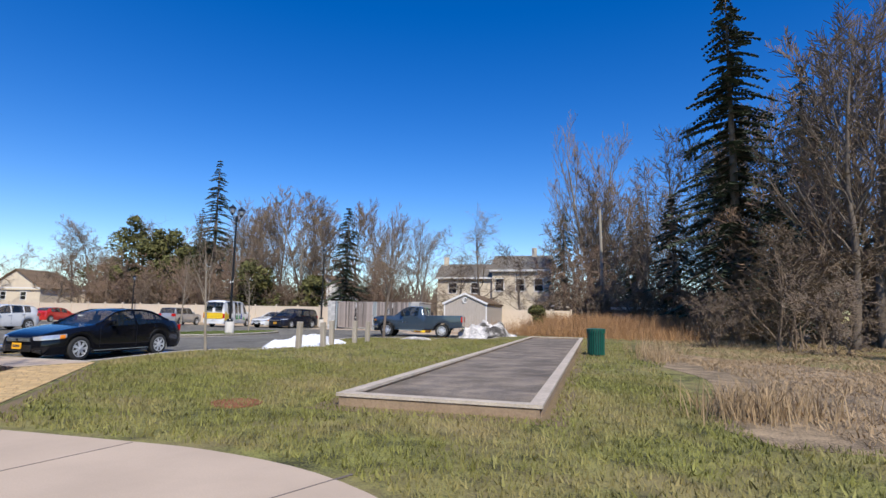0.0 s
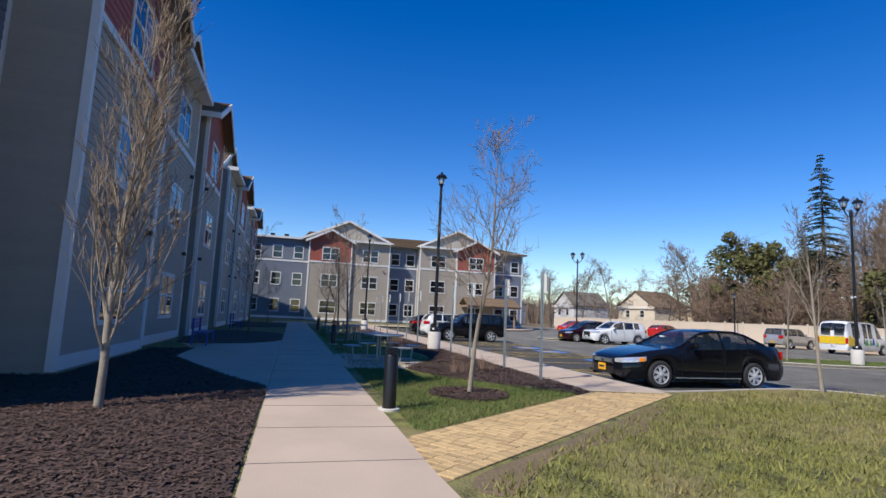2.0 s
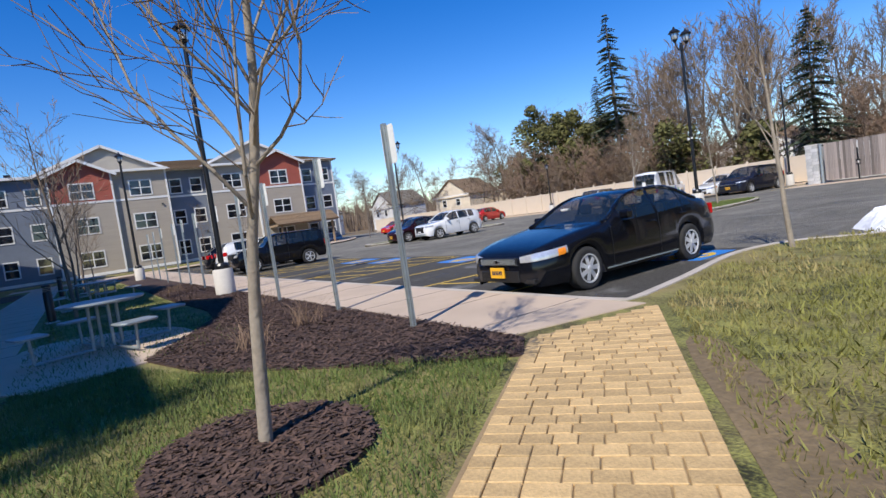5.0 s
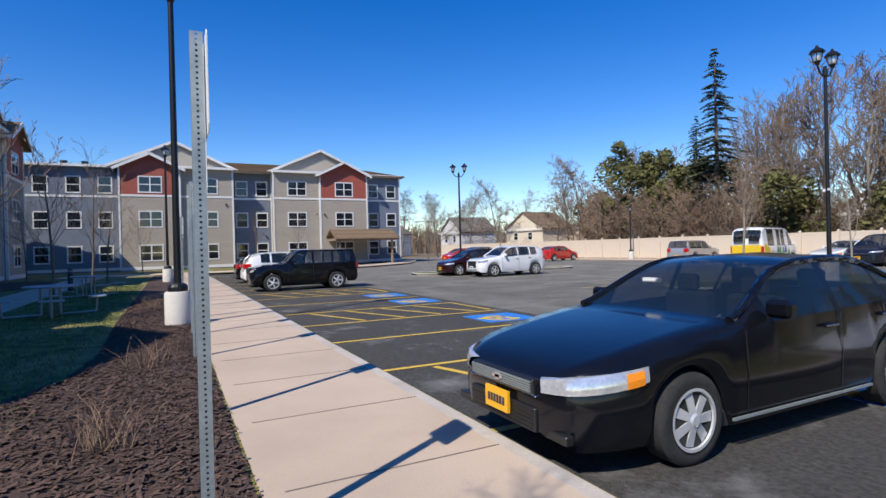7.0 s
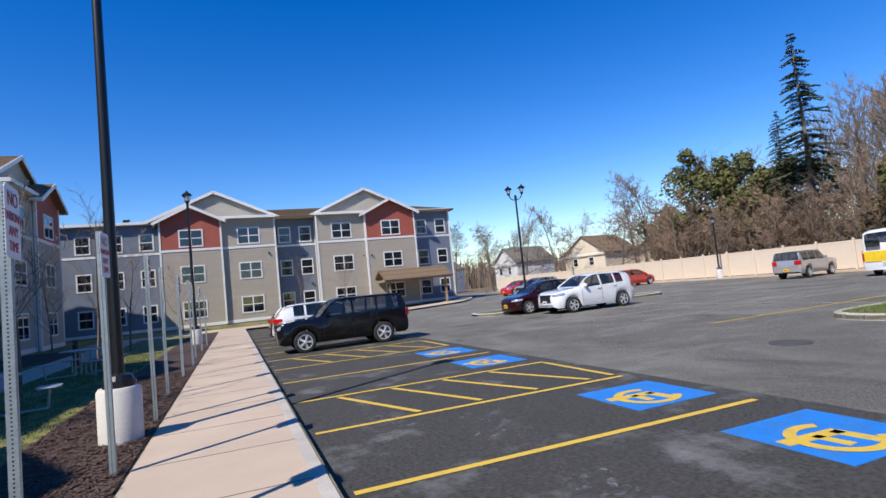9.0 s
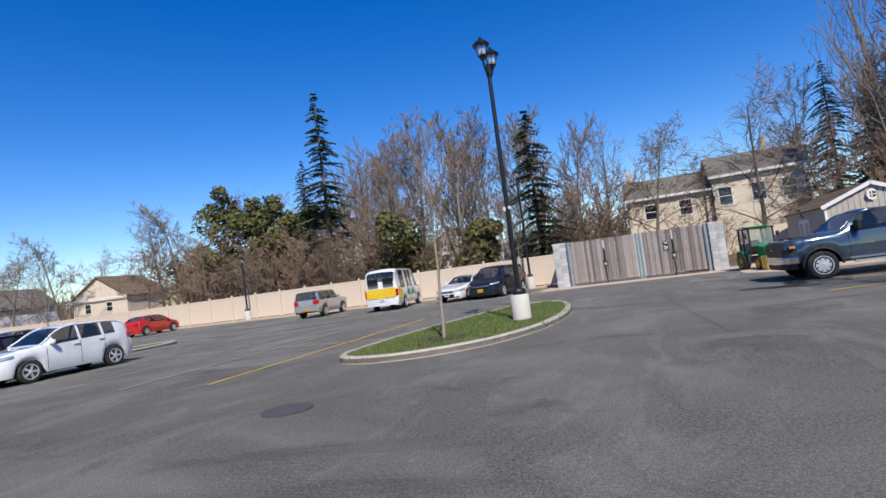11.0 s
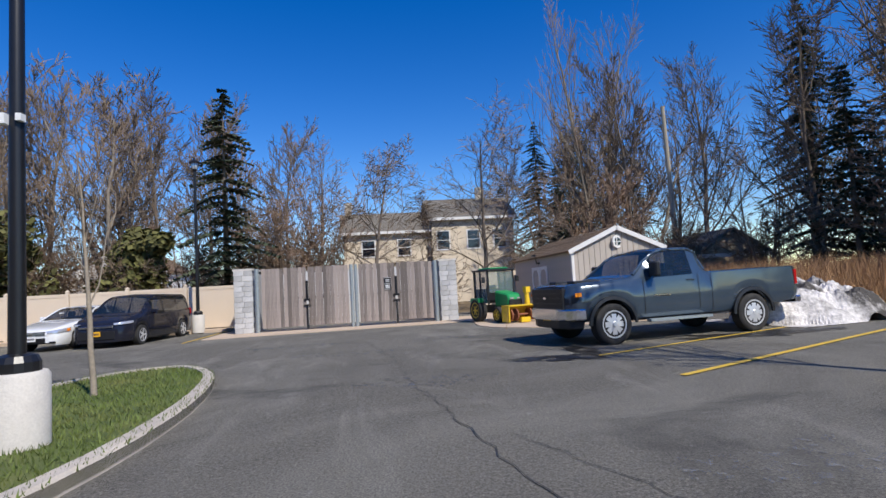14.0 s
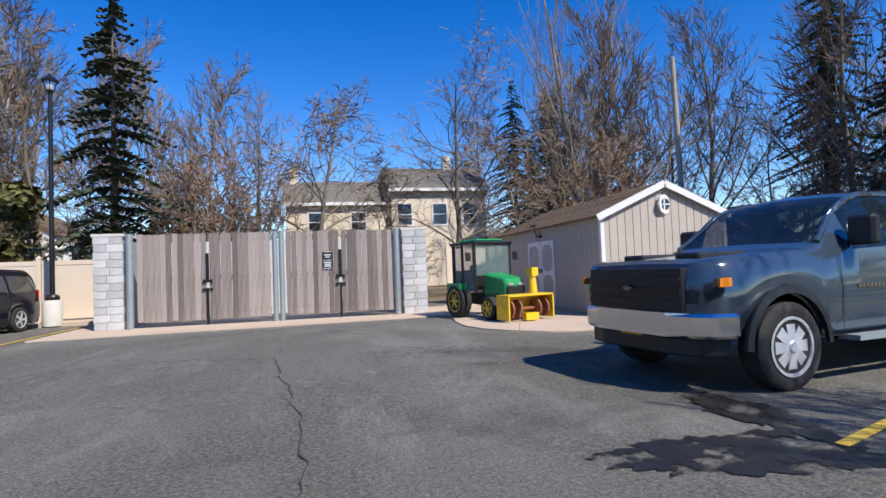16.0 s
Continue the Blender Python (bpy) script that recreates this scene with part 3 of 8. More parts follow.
def access_mark(x, y, s=1.25):
    """A blue square with the yellow wheelchair sign."""
    bm = BM()
    box(bm, x - s / 2, y - s / 2, 0.008, x + s / 2, y + s / 2, 0.0145)
    base = tagged(part("access_symbol", bm, BLUE_PAINT), "blue painted square with a yellow wheelchair symbol", "road marking", "accessible stall symbols", "structure")
    bm = BM()
    n = 20
    ring = []
    for i in range(n + 1):
        a = radians(150 + 270 * i / n)
        ring.append([bm.verts.new((x + 0.10 * s + r * math.cos(a), y - 0.05 + r * math.sin(a), 0.018)) for r in (0.25 * s, 0.34 * s)])
    for i in range(n):
        bm.faces.new((ring[i][0], ring[i + 1][0], ring[i + 1][1], ring[i][1]))
    part("wheel_mark", bm, YELLOW, base)
    bm = BM()
    for a, b, w in (((-0.02, -0.44), (0.02, 0.1), 0.12), ((0.0, 0.06), (0.32, 0.10), 0.10), ((0.0, -0.14), (0.26, -0.12), 0.08)):
        p, q = Vector((x + a[0] * s, y + a[1] * s, 0)), Vector((x + b[0] * s, y + b[1] * s, 0))
        m = Matrix.Translation(p) @ (q - p).to_track_quat('X', 'Z').to_matrix().to_4x4()
        box(bm, 0, -w * s / 2, 0.014, (q - p).length, w * s / 2, 0.0205, m)
    part("figure_mark", bm, YELLOW, base)


for x in (-18.95 + 2.3, -21.45, -23.85, -28.6, -31.1):
    access_mark(x, 11.75)


def blot(name, cx, cy, rx, ry, seed, material, label, z=0.009, kind="structure"):
    """An uneven flat stain."""
    bm = BM()
    pts = []
    for i in range(96):
        a = 2 * math.pi * i / 96
        k = 1 + 0.55 * noise.noise((math.cos(a) * 1.7 + seed, math.sin(a) * 1.7, seed)) + 0.35 * noise.noise((math.cos(a) * 6 + seed, math.sin(a) * 6, seed)) + 0.18 * noise.noise((math.cos(a) * 15 + seed, math.sin(a) * 15, seed))
        x, y = cx + rx * k * math.cos(a), cy + ry * k * math.sin(a)
        pts.append(bm.verts.new((x, y, rise(x, y) + z)))
    c = bm.verts.new((cx, cy, rise(cx, cy) + z))
    for i in range(96):
        bm.faces.new((pts[i], pts[(i + 1) % 96], c))
    return tagged(part(name, bm, material), label, "stain", kind=kind)


blot("meltwater_stain", -17.35, 28.45, 0.78, 0.36, 3, DARK_PATCH, "dark wet meltwater on the asphalt", 0.010)
blot("meltwater_stain", -16.75, 28.15, 0.36, 0.22, 6, DARK_PATCH, "dark wet meltwater on the asphalt", 0.0112)
blot("meltwater_stain", -16.45, 29.1, 0.26, 0.7, 5, DARK_PATCH, "dark wet meltwater on the asphalt", 0.0118)
blot("meltwater_stain", -12.4, 29.6, 1.8, 0.5, 8, DARK_PATCH, "dark wet meltwater beside the truck", 0.0106)
for i, (x, y, r) in enumerate(((-15.6, 8.0, 0.5), (-14.9, 9.6, 0.45), (-17.2, 9.4, 0.6), (-21.6, 9.3, 0.7), (-23.8, 9.5, 0.6), (-18.2, 20.3, 0.7), (-17.4, 22.6, 0.9), (-17.9, 16.5, 0.7), (-21.2, 31.5, 1.2), (-18.9, 13.2, 0.8), (-19.6, 27.2, 1.0), (-22.4, 34, 1.3), (-18.4, 33.5, 1.2), (-25.2, 8.6, 0.7), (-30.5, 9.3, 0.9))):
    blot("salt_stain", x, y, r, r * 0.45, 20 + i, SALT, "whitish salt stain on the asphalt", 0.0105)


def crack(points, w, label):
    bm = BM()
    line = smooth_line(points, 16)
    prev = None
    for i, (x, y) in enumerate(line):
        x += 0.11 * noise.noise((i * 0.9, x, y))
        k = w * (0.5 + random.random())
        cur = (bm.verts.new((x - k, y, rise(x, y) + 0.011)), bm.verts.new((x + k, y + 0.01, rise(x, y) + 0.011)))
        if prev:
            bm.faces.new((prev[0], prev[1], cur[1], cur[0]))
        prev = cur
    structure(part("asphalt_crack", bm, TAR), label, "crack")


crack([(-19.1, 20.5), (-19.55, 24.1), (-19.9, 27.2), (-20.05, 29.9), (-20.6, 34)], 0.0045, "long dark crack in the asphalt")
crack([(-16.2, 18.0), (-17.4, 20.4), (-18.6, 22.2), (-19.2, 24.0)], 0.003, "thin dark crack in the asphalt")
crack([(-15.8, 15.5), (-17.0, 16.8), (-18.2, 17.2)], 0.012, "dark crack in the asphalt")
bm = BM()
lathe(bm, [(0.36, 0.0), (0.36, 0.012), (0.33, 0.012), (0.32, 0.009), (0.05, 0.010), (0.02, 0.012)], 28, pose(-25.13, 16.4, 0.004))
tagged(part("manhole_cover", bm, IRON), "dark round iron manhole cover in the asphalt", "manhole cover")


# ---- apartment houses ----
def siding(parent, u0, u1, z0, z1, v, material, m, lap=0.17, gable=0.0, name="siding"):
    """Lapped boards on a wall in the plane v, outside towards -v; gable: the height of a triangle on top."""
    bm = BM()
    z = z0
    while z < z1 + gable - 1e-4:
        top = min(z + lap, z1 + gable)

        def half(h):
            return 1 if h <= z1 or not gable else max(0.01, 1 - (h - z1) / gable)
        c, hw = (u0 + u1) / 2, (u1 - u0) / 2
        a, b = half(z), half(top)
        q = [(c - hw * a, v - 0.022, z), (c + hw * a, v - 0.022, z), (c + hw * b, v - 0.004, top), (c - hw * b, v - 0.004, top)]
        low = [(c - hw * a, v - 0.002, z), (c + hw * a, v - 0.002, z)]
        vs = [bm.verts.new(m @ Vector(p)) for p in q]
        ws = [bm.verts.new(m @ Vector(p)) for p in low]
        bm.faces.new(vs)
        bm.faces.new((ws[0], ws[1], vs[1], vs[0]))
        z = top
    me = bpy.data.meshes.new(name)
    bm.to_mesh(me)
    bm.free()
    me.materials.append(material)
    ob = new(name, me)
    ob.parent = parent
    return ob


def window(parent, u, z, w, h, v, m, double=True, name="window"):
    """Sash window: white casing proud of the wall, glass, rails, muntin."""
    bm = BM()
    t = 0.11
    o = [(u - w / 2 - t, z - t), (u + w / 2 + t, z - t), (u + w / 2 + t, z + h + t), (u - w / 2 - t, z + h + t)]
    n = [(u - w / 2, z), (u + w / 2, z), (u + w / 2, z + h), (u - w / 2, z + h)]
    rings = [[bm.verts.new(m @ Vector((p[0], y, p[1]))) for p in q] for q, y in ((o, v - 0.002), (o, v - 0.055), (n, v - 0.055), (n, v - 0.004))]
    for r0, r1 in zip(rings, rings[1:]):
        for i in range(4):
            bm.faces.new((r0[i], r0[(i + 1) % 4], r1[(i + 1) % 4], r1[i]))
    win = part(name, bm, TRIM, parent)
    bm = BM()
    box(bm, u - w / 2, v - 0.045, z + h / 2 - 0.035, u + w / 2, v - 0.01, z + h / 2 + 0.035, m)
    part("sash_rail", bm, TRIM, win)
    if double:
        bm = BM()
        box(bm, u - 0.05, v - 0.05, z, u + 0.05, v - 0.01, z + h, m)
        part("mullion", bm, TRIM, win)
    for k in ((-1, 1) if double else (0,)):
        bm = BM()
        cw = w / 2 if double else w
        c = u + k * w / 4
        box(bm, c - cw / 2 + 0.01, v - 0.034, z + 0.01, c + cw / 2 - 0.01, v - 0.026, z + h - 0.01, m)
        part("pane", bm, WINDOW_GLASS, win)
    return win


def bar(bm, p, q, w, d, m):
    """A straight trim board of width w from p to q in the wall's own axes, d proud."""
    p, q = Vector(p), Vector(q)
    dr = (q - p).normalized()
    up = Vector((-dr.z, 0, dr.x)) * w / 2
    vs = []
    for y in (0, -d):
        for c in (p - up, q - up, q + up, p + up):
            vs.append(bm.verts.new(m @ Vector((c.x, c.y + y, c.z))))
    for f in ((0, 1, 2, 3), (7, 6, 5, 4), (0, 4, 5, 1), (1, 5, 6, 2), (2, 6, 7, 3), (3, 7, 4, 0)):
        bm.faces.new([vs[i] for i in f])


def roof_slab(parent, corners, m, material=SHINGLE, thick=0.14, name="roof"):
    """One pitched plane with courses of shingles: corners eave-left, eave-right, ridge-right, ridge-left."""
    a, b, c, d = [Vector(p) for p in corners]
    n = max(2, int((d - a).length / 0.16))
    nor = (b - a).cross(d - a).normalized()
    if nor.z < 0:
        nor = -nor
    vs, fs = [], []
    for i in range(n):
        s, e = i / n, (i + 1) / n
        k = len(vs)
        row = [a.lerp(d, s) + nor * 0.022, b.lerp(c, s) + nor * 0.022, b.lerp(c, e) + nor * 0.004, a.lerp(d, e) + nor * 0.004, a.lerp(d, s), b.lerp(c, s)]
        vs += [m @ p for p in row]
        fs += [(k, k + 1, k + 2, k + 3), (k + 4, k + 5, k + 1, k)]
    k = len(vs)
    vs += [m @ (p - nor * q) for q in (0, thick) for p in (a, b, c, d)]
    fs += [(k + 7, k + 6, k + 5, k + 4), (k, k + 4, k + 5, k + 1), (k + 1, k + 5, k + 6, k + 2), (k + 2, k + 6, k + 7, k + 3), (k + 3, k + 7, k + 4, k)]
    return raw(name, vs, fs, material, parent)


BELT, EAVE = 6.55, 9.15
SILLS = (0.95, 3.92, 6.98)


def bay(parent, u0, u1, v, back, style, m, double=True, columns=1):
    """A storey-high bay of the house between u0 and u1 whose face stands at v; style: red, tan or slate."""
    low = {"red": TAN_SIDING, "tan": TAN_SIDING, "slate": BLUE_SIDING}[style]
    top = {"red": RED_SIDING, "tan": TAN_SIDING, "slate": BLUE_SIDING}[style]
    bm = BM()
    box(bm, u0, v, 0, u1, back, EAVE, m)
    part("wall", bm, low, parent)
    siding(parent, u0 + 0.01, u1 - 0.01, 0.35, BELT, v, low, m)
    gh = (u1 - u0) * 0.24 if style == "red" else 0
    siding(parent, u0 + 0.01, u1 - 0.01, BELT + 0.16, EAVE, v, top, m, gable=gh)
    bm = BM()
    box(bm, u0, v - 0.045, 0.12, u1, v - 0.001, 0.37, m)
    part("base_board", bm, TRIM, parent)
    bm = BM()
    box(bm, u0, v - 0.05, BELT - 0.02, u1, v - 0.001, BELT + 0.17, m)
    part("belt_board", bm, TRIM, parent)
    for u in (u0, u1):
        bm = BM()
        s = 0.075
        box(bm, u - s, v - 0.06, 0.12, u + s, v + 0.1, EAVE + 0.05, m)
        part("corner_board", bm, TRIM, parent)
    for u, side in ((u0, -1), (u1, 1)):
        bm = BM()
        z = 0.35
        while z < EAVE - 0.05:
            x = u + side * 0.012
            q = [bm.verts.new(m @ Vector(p)) for p in ((x, v + 0.1, z), (x, back, z), (u + side * 0.002, back, z + 0.17), (u + side * 0.002, v + 0.1, z + 0.17))]
            bm.faces.new(q)
            z += 0.17
        part("siding", bm, low, parent)
    n = columns
    for k in range(n):
        u = u0 + (u1 - u0) * (k + 0.5) / n
        for z in SILLS:
            window(parent, u, z, 1.75 if double else 0.95, 1.28, v, m, double)
    ov = 0.45
    if style == "red":
        c, h = (u0 + u1) / 2, EAVE + gh
        sl = gh / ((u1 - u0) / 2)
        e = EAVE - ov * sl + 0.1
        for s in (-1, 1):
            uu = c + s * ((u1 - u0) / 2 + ov)
            roof_slab(parent, [(uu, v - 0.5, e), (uu, back, e), (c, back, h + 0.1), (c, v - 0.5, h + 0.1)], m)
            bm = BM()
            bar(bm, (uu, v - 0.5, e - 0.12), (c, v - 0.5, h - 0.02), 0.24, 0.05, m)
            part("rake_board", bm, TRIM, parent)
            bm = BM()
            box(bm, min(uu, uu + 0.06 * s), v - 0.5, e - 0.2, max(uu, uu + 0.06 * s), back - 1.0, e + 0.02, m)
            part("gutter", bm, TRIM, parent)
        bm = BM()
        prism(bm, [(u0, EAVE), (u1, EAVE), (c, h)], 0, 1, m @ Matrix(((1, 0, 0, 0), (0, 0, back - v, v), (0, 1, 0, 0), (0, 0, 0, 1))))
        part("gable_wall", bm, top, parent)
    else:
        bm = BM()
        box(bm, u0 - 0.1, v - 0.5, EAVE - 0.02, u1 + 0.1, v + 0.2, EAVE + 0.2, m)
        part("eave_board", bm, TRIM, parent)


def big_gable(parent, u0, u1, v, back, m):
    """The broad front gable behind the bays."""
    c, h = (u0 + u1) / 2, EAVE + (u1 - u0) * 0.235
    z0 = EAVE + 0.2
    for s in (-1, 1):
        uu = c + s * ((u1 - u0) / 2 + 0.3)
        roof_slab(parent, [(uu, v - 0.3, z0 - 0.05), (uu, back, z0 - 0.05), (c, back, h + 0.1), (c, v - 0.3, h + 0.1)], m)
        bm = BM()
        bar(bm, (uu, v - 0.3, z0 - 0.16), (c, v - 0.3, h), 0.24, 0.05, m)
        part("rake_board", bm, TRIM, parent)
    siding(parent, u0, u1, z0, z0 + 0.01, v + 0.02, GABLE, m, gable=h - z0 - 0.05, name="gable_siding")
    bm = BM()
    prism(bm, [(u0, z0), (u1, z0), (c, h)], 0, 1, m @ Matrix(((1, 0, 0, 0), (0, 0, back - v, v + 0.03), (0, 1, 0, 0), (0, 0, 0, 1))))
    part("gable_wall", bm, GABLE, parent)


def wall_lamp(parent, u, z, v, m):
    bm = BM()
    box(bm, u - 0.07, v - 0.16, z, u + 0.07, v - 0.02, z + 0.12, m)
    part("wall_lamp", bm, BLACK_METAL, parent)


# far house: its face looks east. Own axes: u along +y, v into the house
FAR = Matrix(((0, -1, 0, -70.7), (1.02, 0, 0, 0.75), (0, 0, 1.06, 0.12), (0, 0, 0, 1)))
far = thing("apartment_building", "three-storey apartment house, tan and red siding, slate bays, brown shingle roof", "building")
bay(far, -14.0, 0.4, 1.5, 16, "slate", FAR, double=False, columns=6)
bay(far, 0.4, 5.3, 0.0, 8, "red", FAR)
bay(far, 5.3, 9.95, 0.25, 8, "tan", FAR)
bay(far, 9.95, 13.8, 1.6, 8, "slate", FAR, double=False, columns=2)
bay(far, 13.8, 18.5, 0.25, 8, "tan", FAR)
bay(far, 18.5, 23.6, 0.0, 8, "red", FAR)
bay(far, 23.6, 27.8, 1.0, 16, "slate", FAR, double=False, columns=2)
big_gable(far, -0.4, 10.2, 0.9, 8, FAR)
big_gable(far, 13.6, 24.0, 0.9, 8, FAR)
roof_slab(far, [(-0.5, 0.6, 9.25), (28.3, 0.4, 9.25), (24.0, 8.5, 11.1), (0.4, 8.5, 11.1)], FAR)
roof_slab(far, [(-0.5, 16.5, 9.25), (28.3, 16.5, 9.25), (24.0, 8.5, 11.1), (0.4, 8.5, 11.1)], FAR)
roof_slab(far, [(28.3, 0.4, 9.25), (28.3, 16.5, 9.25), (24.0, 8.55, 11.1), (24.0, 8.45, 11.1)], FAR)
for u in (-2.6, -4.2, -9):
    bm = BM()
    box(bm, u, 2.2, 9.2, u + 0.5, 2.7, 9.75, FAR)
    part("roof_vent", bm, BLACK_METAL, far)
# porch on posts at the far entrance
for u in (19.6, 25.2):
    bm = BM()
    box(bm, u - 0.09, -3.2, 0.0, u + 0.09, -3.02, 2.6, FAR)
    part("porch_post", bm, TIMBER_SIDE, far)
roof_slab(far, [(19.0, -3.8, 2.5), (25.8, -3.8, 2.5), (25.8, -1.6, 3.5), (19.0, -1.6, 3.5)], FAR, name="porch_roof")
roof_slab(far, [(19.0, 0.4, 2.7), (25.8, 0.4, 2.7), (25.8, -1.6, 3.5), (19.0, -1.6, 3.5)], FAR, name="porch_roof")
bm = BM()
box(bm, 19.2, -3.6, 2.35, 25.6, -3.4, 2.55, FAR)
box(bm, 19.2, -3.6, 2.35, 19.4, -0.1, 2.55, FAR)
part("porch_beam", bm, TIMBER_SIDE, far)
for u, z in ((9.3, 5.9), (12.6, 5.5), (13.2, 2.9), (18.1, 5.0), (18.9, 5.0), (26.5, 4.7)):
    wall_lamp(far, u, z, 0.0 if u > 14 else 1.6 if u > 10 else 0.25, FAR)

# near house: its face looks north. u runs west from x = 0, v into the house
NEAR = Matrix(((-1, 0, 0, 0), (0, -1, 0, -4.45), (0, 0, 1.075, 0.06), (0, 0, 0, 1)))
near = thing("apartment_building", "three-storey apartment house in its own shade, tan siding with red gables", "building")
bay(near, 11.6, 16.35, 1.5, 14, "slate", NEAR, double=False, columns=2)
bay(near, 16.35, 22.1, 0.0, 8, "red", NEAR)
bay(near, 22.1, 23.3, 1.1, 14, "slate", NEAR, double=False, columns=0)
bay(near, 23.3, 28.6, 0.25, 8, "tan", NEAR)
bay(near, 28.6, 29.6, 1.1, 14, "slate", NEAR, double=False, columns=0)
bay(near, 29.6, 34.6, 0.0, 8, "red", NEAR)
big_gable(near, 23.0, 34.8, 0.9, 8, NEAR)
bay(near, 34.6, 40.0, 1.6, 14, "slate", NEAR, double=False, columns=2)
bay(near, 40.0, 44.8, 0.25, 8, "tan", NEAR)
bay(near, 44.8, 49.8, 0.0, 8, "red", NEAR)
big_gable(near, 39.6, 50.0, 0.9, 8, NEAR)
bay(near, 49.8, 54.0, 1.6, 14, "slate", NEAR, double=False, columns=2)
bay(near, 54.0, 58.6, 0.25, 8, "tan", NEAR)
bay(near, 58.6, 63.4, 0.0, 8, "red", NEAR)
big_gable(near, 53.6, 63.8, 0.9, 8, NEAR)
bay(near, 63.4, 67.0, 1.6, 14, "slate", NEAR, double=False, columns=1)
roof_slab(near, [(11.2, 1.0, 9.25), (68, 1.0, 9.25), (68, 8, 11.0), (14, 8, 11.0)], NEAR)
roof_slab(near, [(11.2, 14.5, 9.25), (68, 14.5, 9.25), (68, 8, 11.0), (14, 8, 11.0)], NEAR)
roof_slab(near, [(11.2, 1.0, 9.25), (11.2, 14.5, 9.25), (14, 8.05, 11.0), (14, 7.95, 11.0)], NEAR)
for u, v in ((21.6, 0.0), (28.0, 0.25), (30.2, 0.0), (44.0, 0.25), (45.4, 0.0)):
    for z in (3.1, 6.0):
        wall_lamp(near, u, z, v, NEAR)
for u, v in ((22.5, 1.05), (28.75, 1.05), (35.0, 1.5)):
    bm = BM()
    tube(bm, NEAR @ Vector((u, v - 0.08, 0.1)), NEAR @ Vector((u, v - 0.08, 9.1)), 0.05, n=6)
    part("downpipe", bm, TRIM, near)

# ---- vinyl fence ----
fence = thing("fence", "tall almond vinyl privacy fence along the lot", "fence")
panel_mesh = post_mesh = cap_mesh = None
for i in range(28):
    x = -26.15 - 2.42 * i
    if i < 27:
        if panel_mesh is None:
            bm = BM()
            box(bm, -2.33, -0.02, 0.08, -0.07, 0.02, 1.86)
            panel_mesh = mesh_of("panel", bm, VINYL)
            bm = BM()
            box(bm, -2.33, -0.035, 0, -0.07, 0.035, 0.14)
            rail_mesh = mesh_of("rail", bm, VINYL)
        ob = new("panel", panel_mesh)
        ob.parent, ob.matrix_basis = fence, pose(x, 44.5, 0.13)
        for z in (0.05, 1.75):
            rl = new("rail", rail_mesh)
            rl.parent, rl.matrix_basis = ob, pose(0, 0, z)
    if post_mesh is None:
        bm = BM()
        box(bm, -0.065, -0.065, 0, 0.065, 0.065, 2.0)
        post_mesh = mesh_of("post", bm, VINYL)
        bm = BM()
        bm_v = [bm.verts.new(p) for p in ((-0.08, -0.08, 2.0), (0.08, -0.08, 2.0), (0.08, 0.08, 2.0), (-0.08, 0.08, 2.0), (0, 0, 2.09))]
        bm.faces.new(bm_v[:4])
        for k in range(4):
            bm.faces.new((bm_v[k], bm_v[(k + 1) % 4], bm_v[4]))
        cap_mesh = mesh_of("post_cap", bm, VINYL)
    ob = new("post", post_mesh)
    ob.parent, ob.matrix_basis = fence, pose(x, 44.5, 0.10)
    oc = new("post_cap", cap_mesh)
    oc.parent = ob
for x0, y0, x1, y1 in ((-15.4, 44.6, -8.0, 44.6), (-8.0, 44.6, -4.6, 47.5)):
    f2 = thing("fence", "short run of almond vinyl fence behind the shed", "fence")
    d = Vector((x1 - x0, y1 - y0, 0))
    n = max(1, round(d.length / 2.42))
    for i in range(n + 1):
        m = Matrix.Translation((x0 + d.x * i / n, y0 + d.y * i / n, 0.15)) @ (-d).to_track_quat('X', 'Z').to_matrix().to_4x4()
        if i:
            ob = new("panel", panel_mesh)
            ob.parent, ob.matrix_basis = f2, m @ Matrix.Translation((d.length / n, 0, 0)) @ Matrix.Diagonal((d.length / n / 2.42, 1, 1, 1))
        ob = new("post", post_mesh)
        ob.parent, ob.matrix_basis = f2, m

# ---- bin enclosure ----
ENC_Z = 0.045
enclosure = thing("bin_enclosure", "bin enclosure with weathered board gates between concrete block piers", "enclosure", pose(-0.52, 0.62, 0))
block_mesh = None
bm = BM()
box(bm, -0.19, -0.01, 0, 0.19, -0.39, 0.192)
block_full = mesh_of("block", bm, BLOCK, bevel=0.006)
bm = BM()
box(bm, -0.146, -0.01, 0, 0.146, -0.39, 0.192)
block_half = mesh_of("block", bm, BLOCK, bevel=0.006)
for px in (-24.72, -16.78):
    bm = BM()
    box(bm, px - 0.345, 40.005, ENC_Z, px + 0.345, 43.3, ENC_Z + 2.3)
    pier = part("pier", bm, MORTAR, enclosure)
    for r in range(12):
        z = ENC_Z + 0.2 * r
        if z + 0.19 > ENC_Z + 2.42:
            break
        parts = ((-0.158, block_full), (0.188, block_half)) if r % 2 else ((0.158, block_full), (-0.188, block_half))
        for dx, me in parts:
            ob = new("block", me)
            ob.parent, ob.matrix_basis = pier, pose(px + dx, 40.36, z + 0.004)
    bm = BM()
    box(bm, px - 0.38, 39.96, ENC_Z + 2.3 + 0.1, px + 0.38, 43.33, ENC_Z + 2.47)
    part("cap", bm, PIER, enclosure)
bm = BM()
box(bm, -24.4, 43.1, ENC_Z, -17.1, 43.3, ENC_Z + 2.4)
part("back_wall", bm, BLOCK, enclosure)
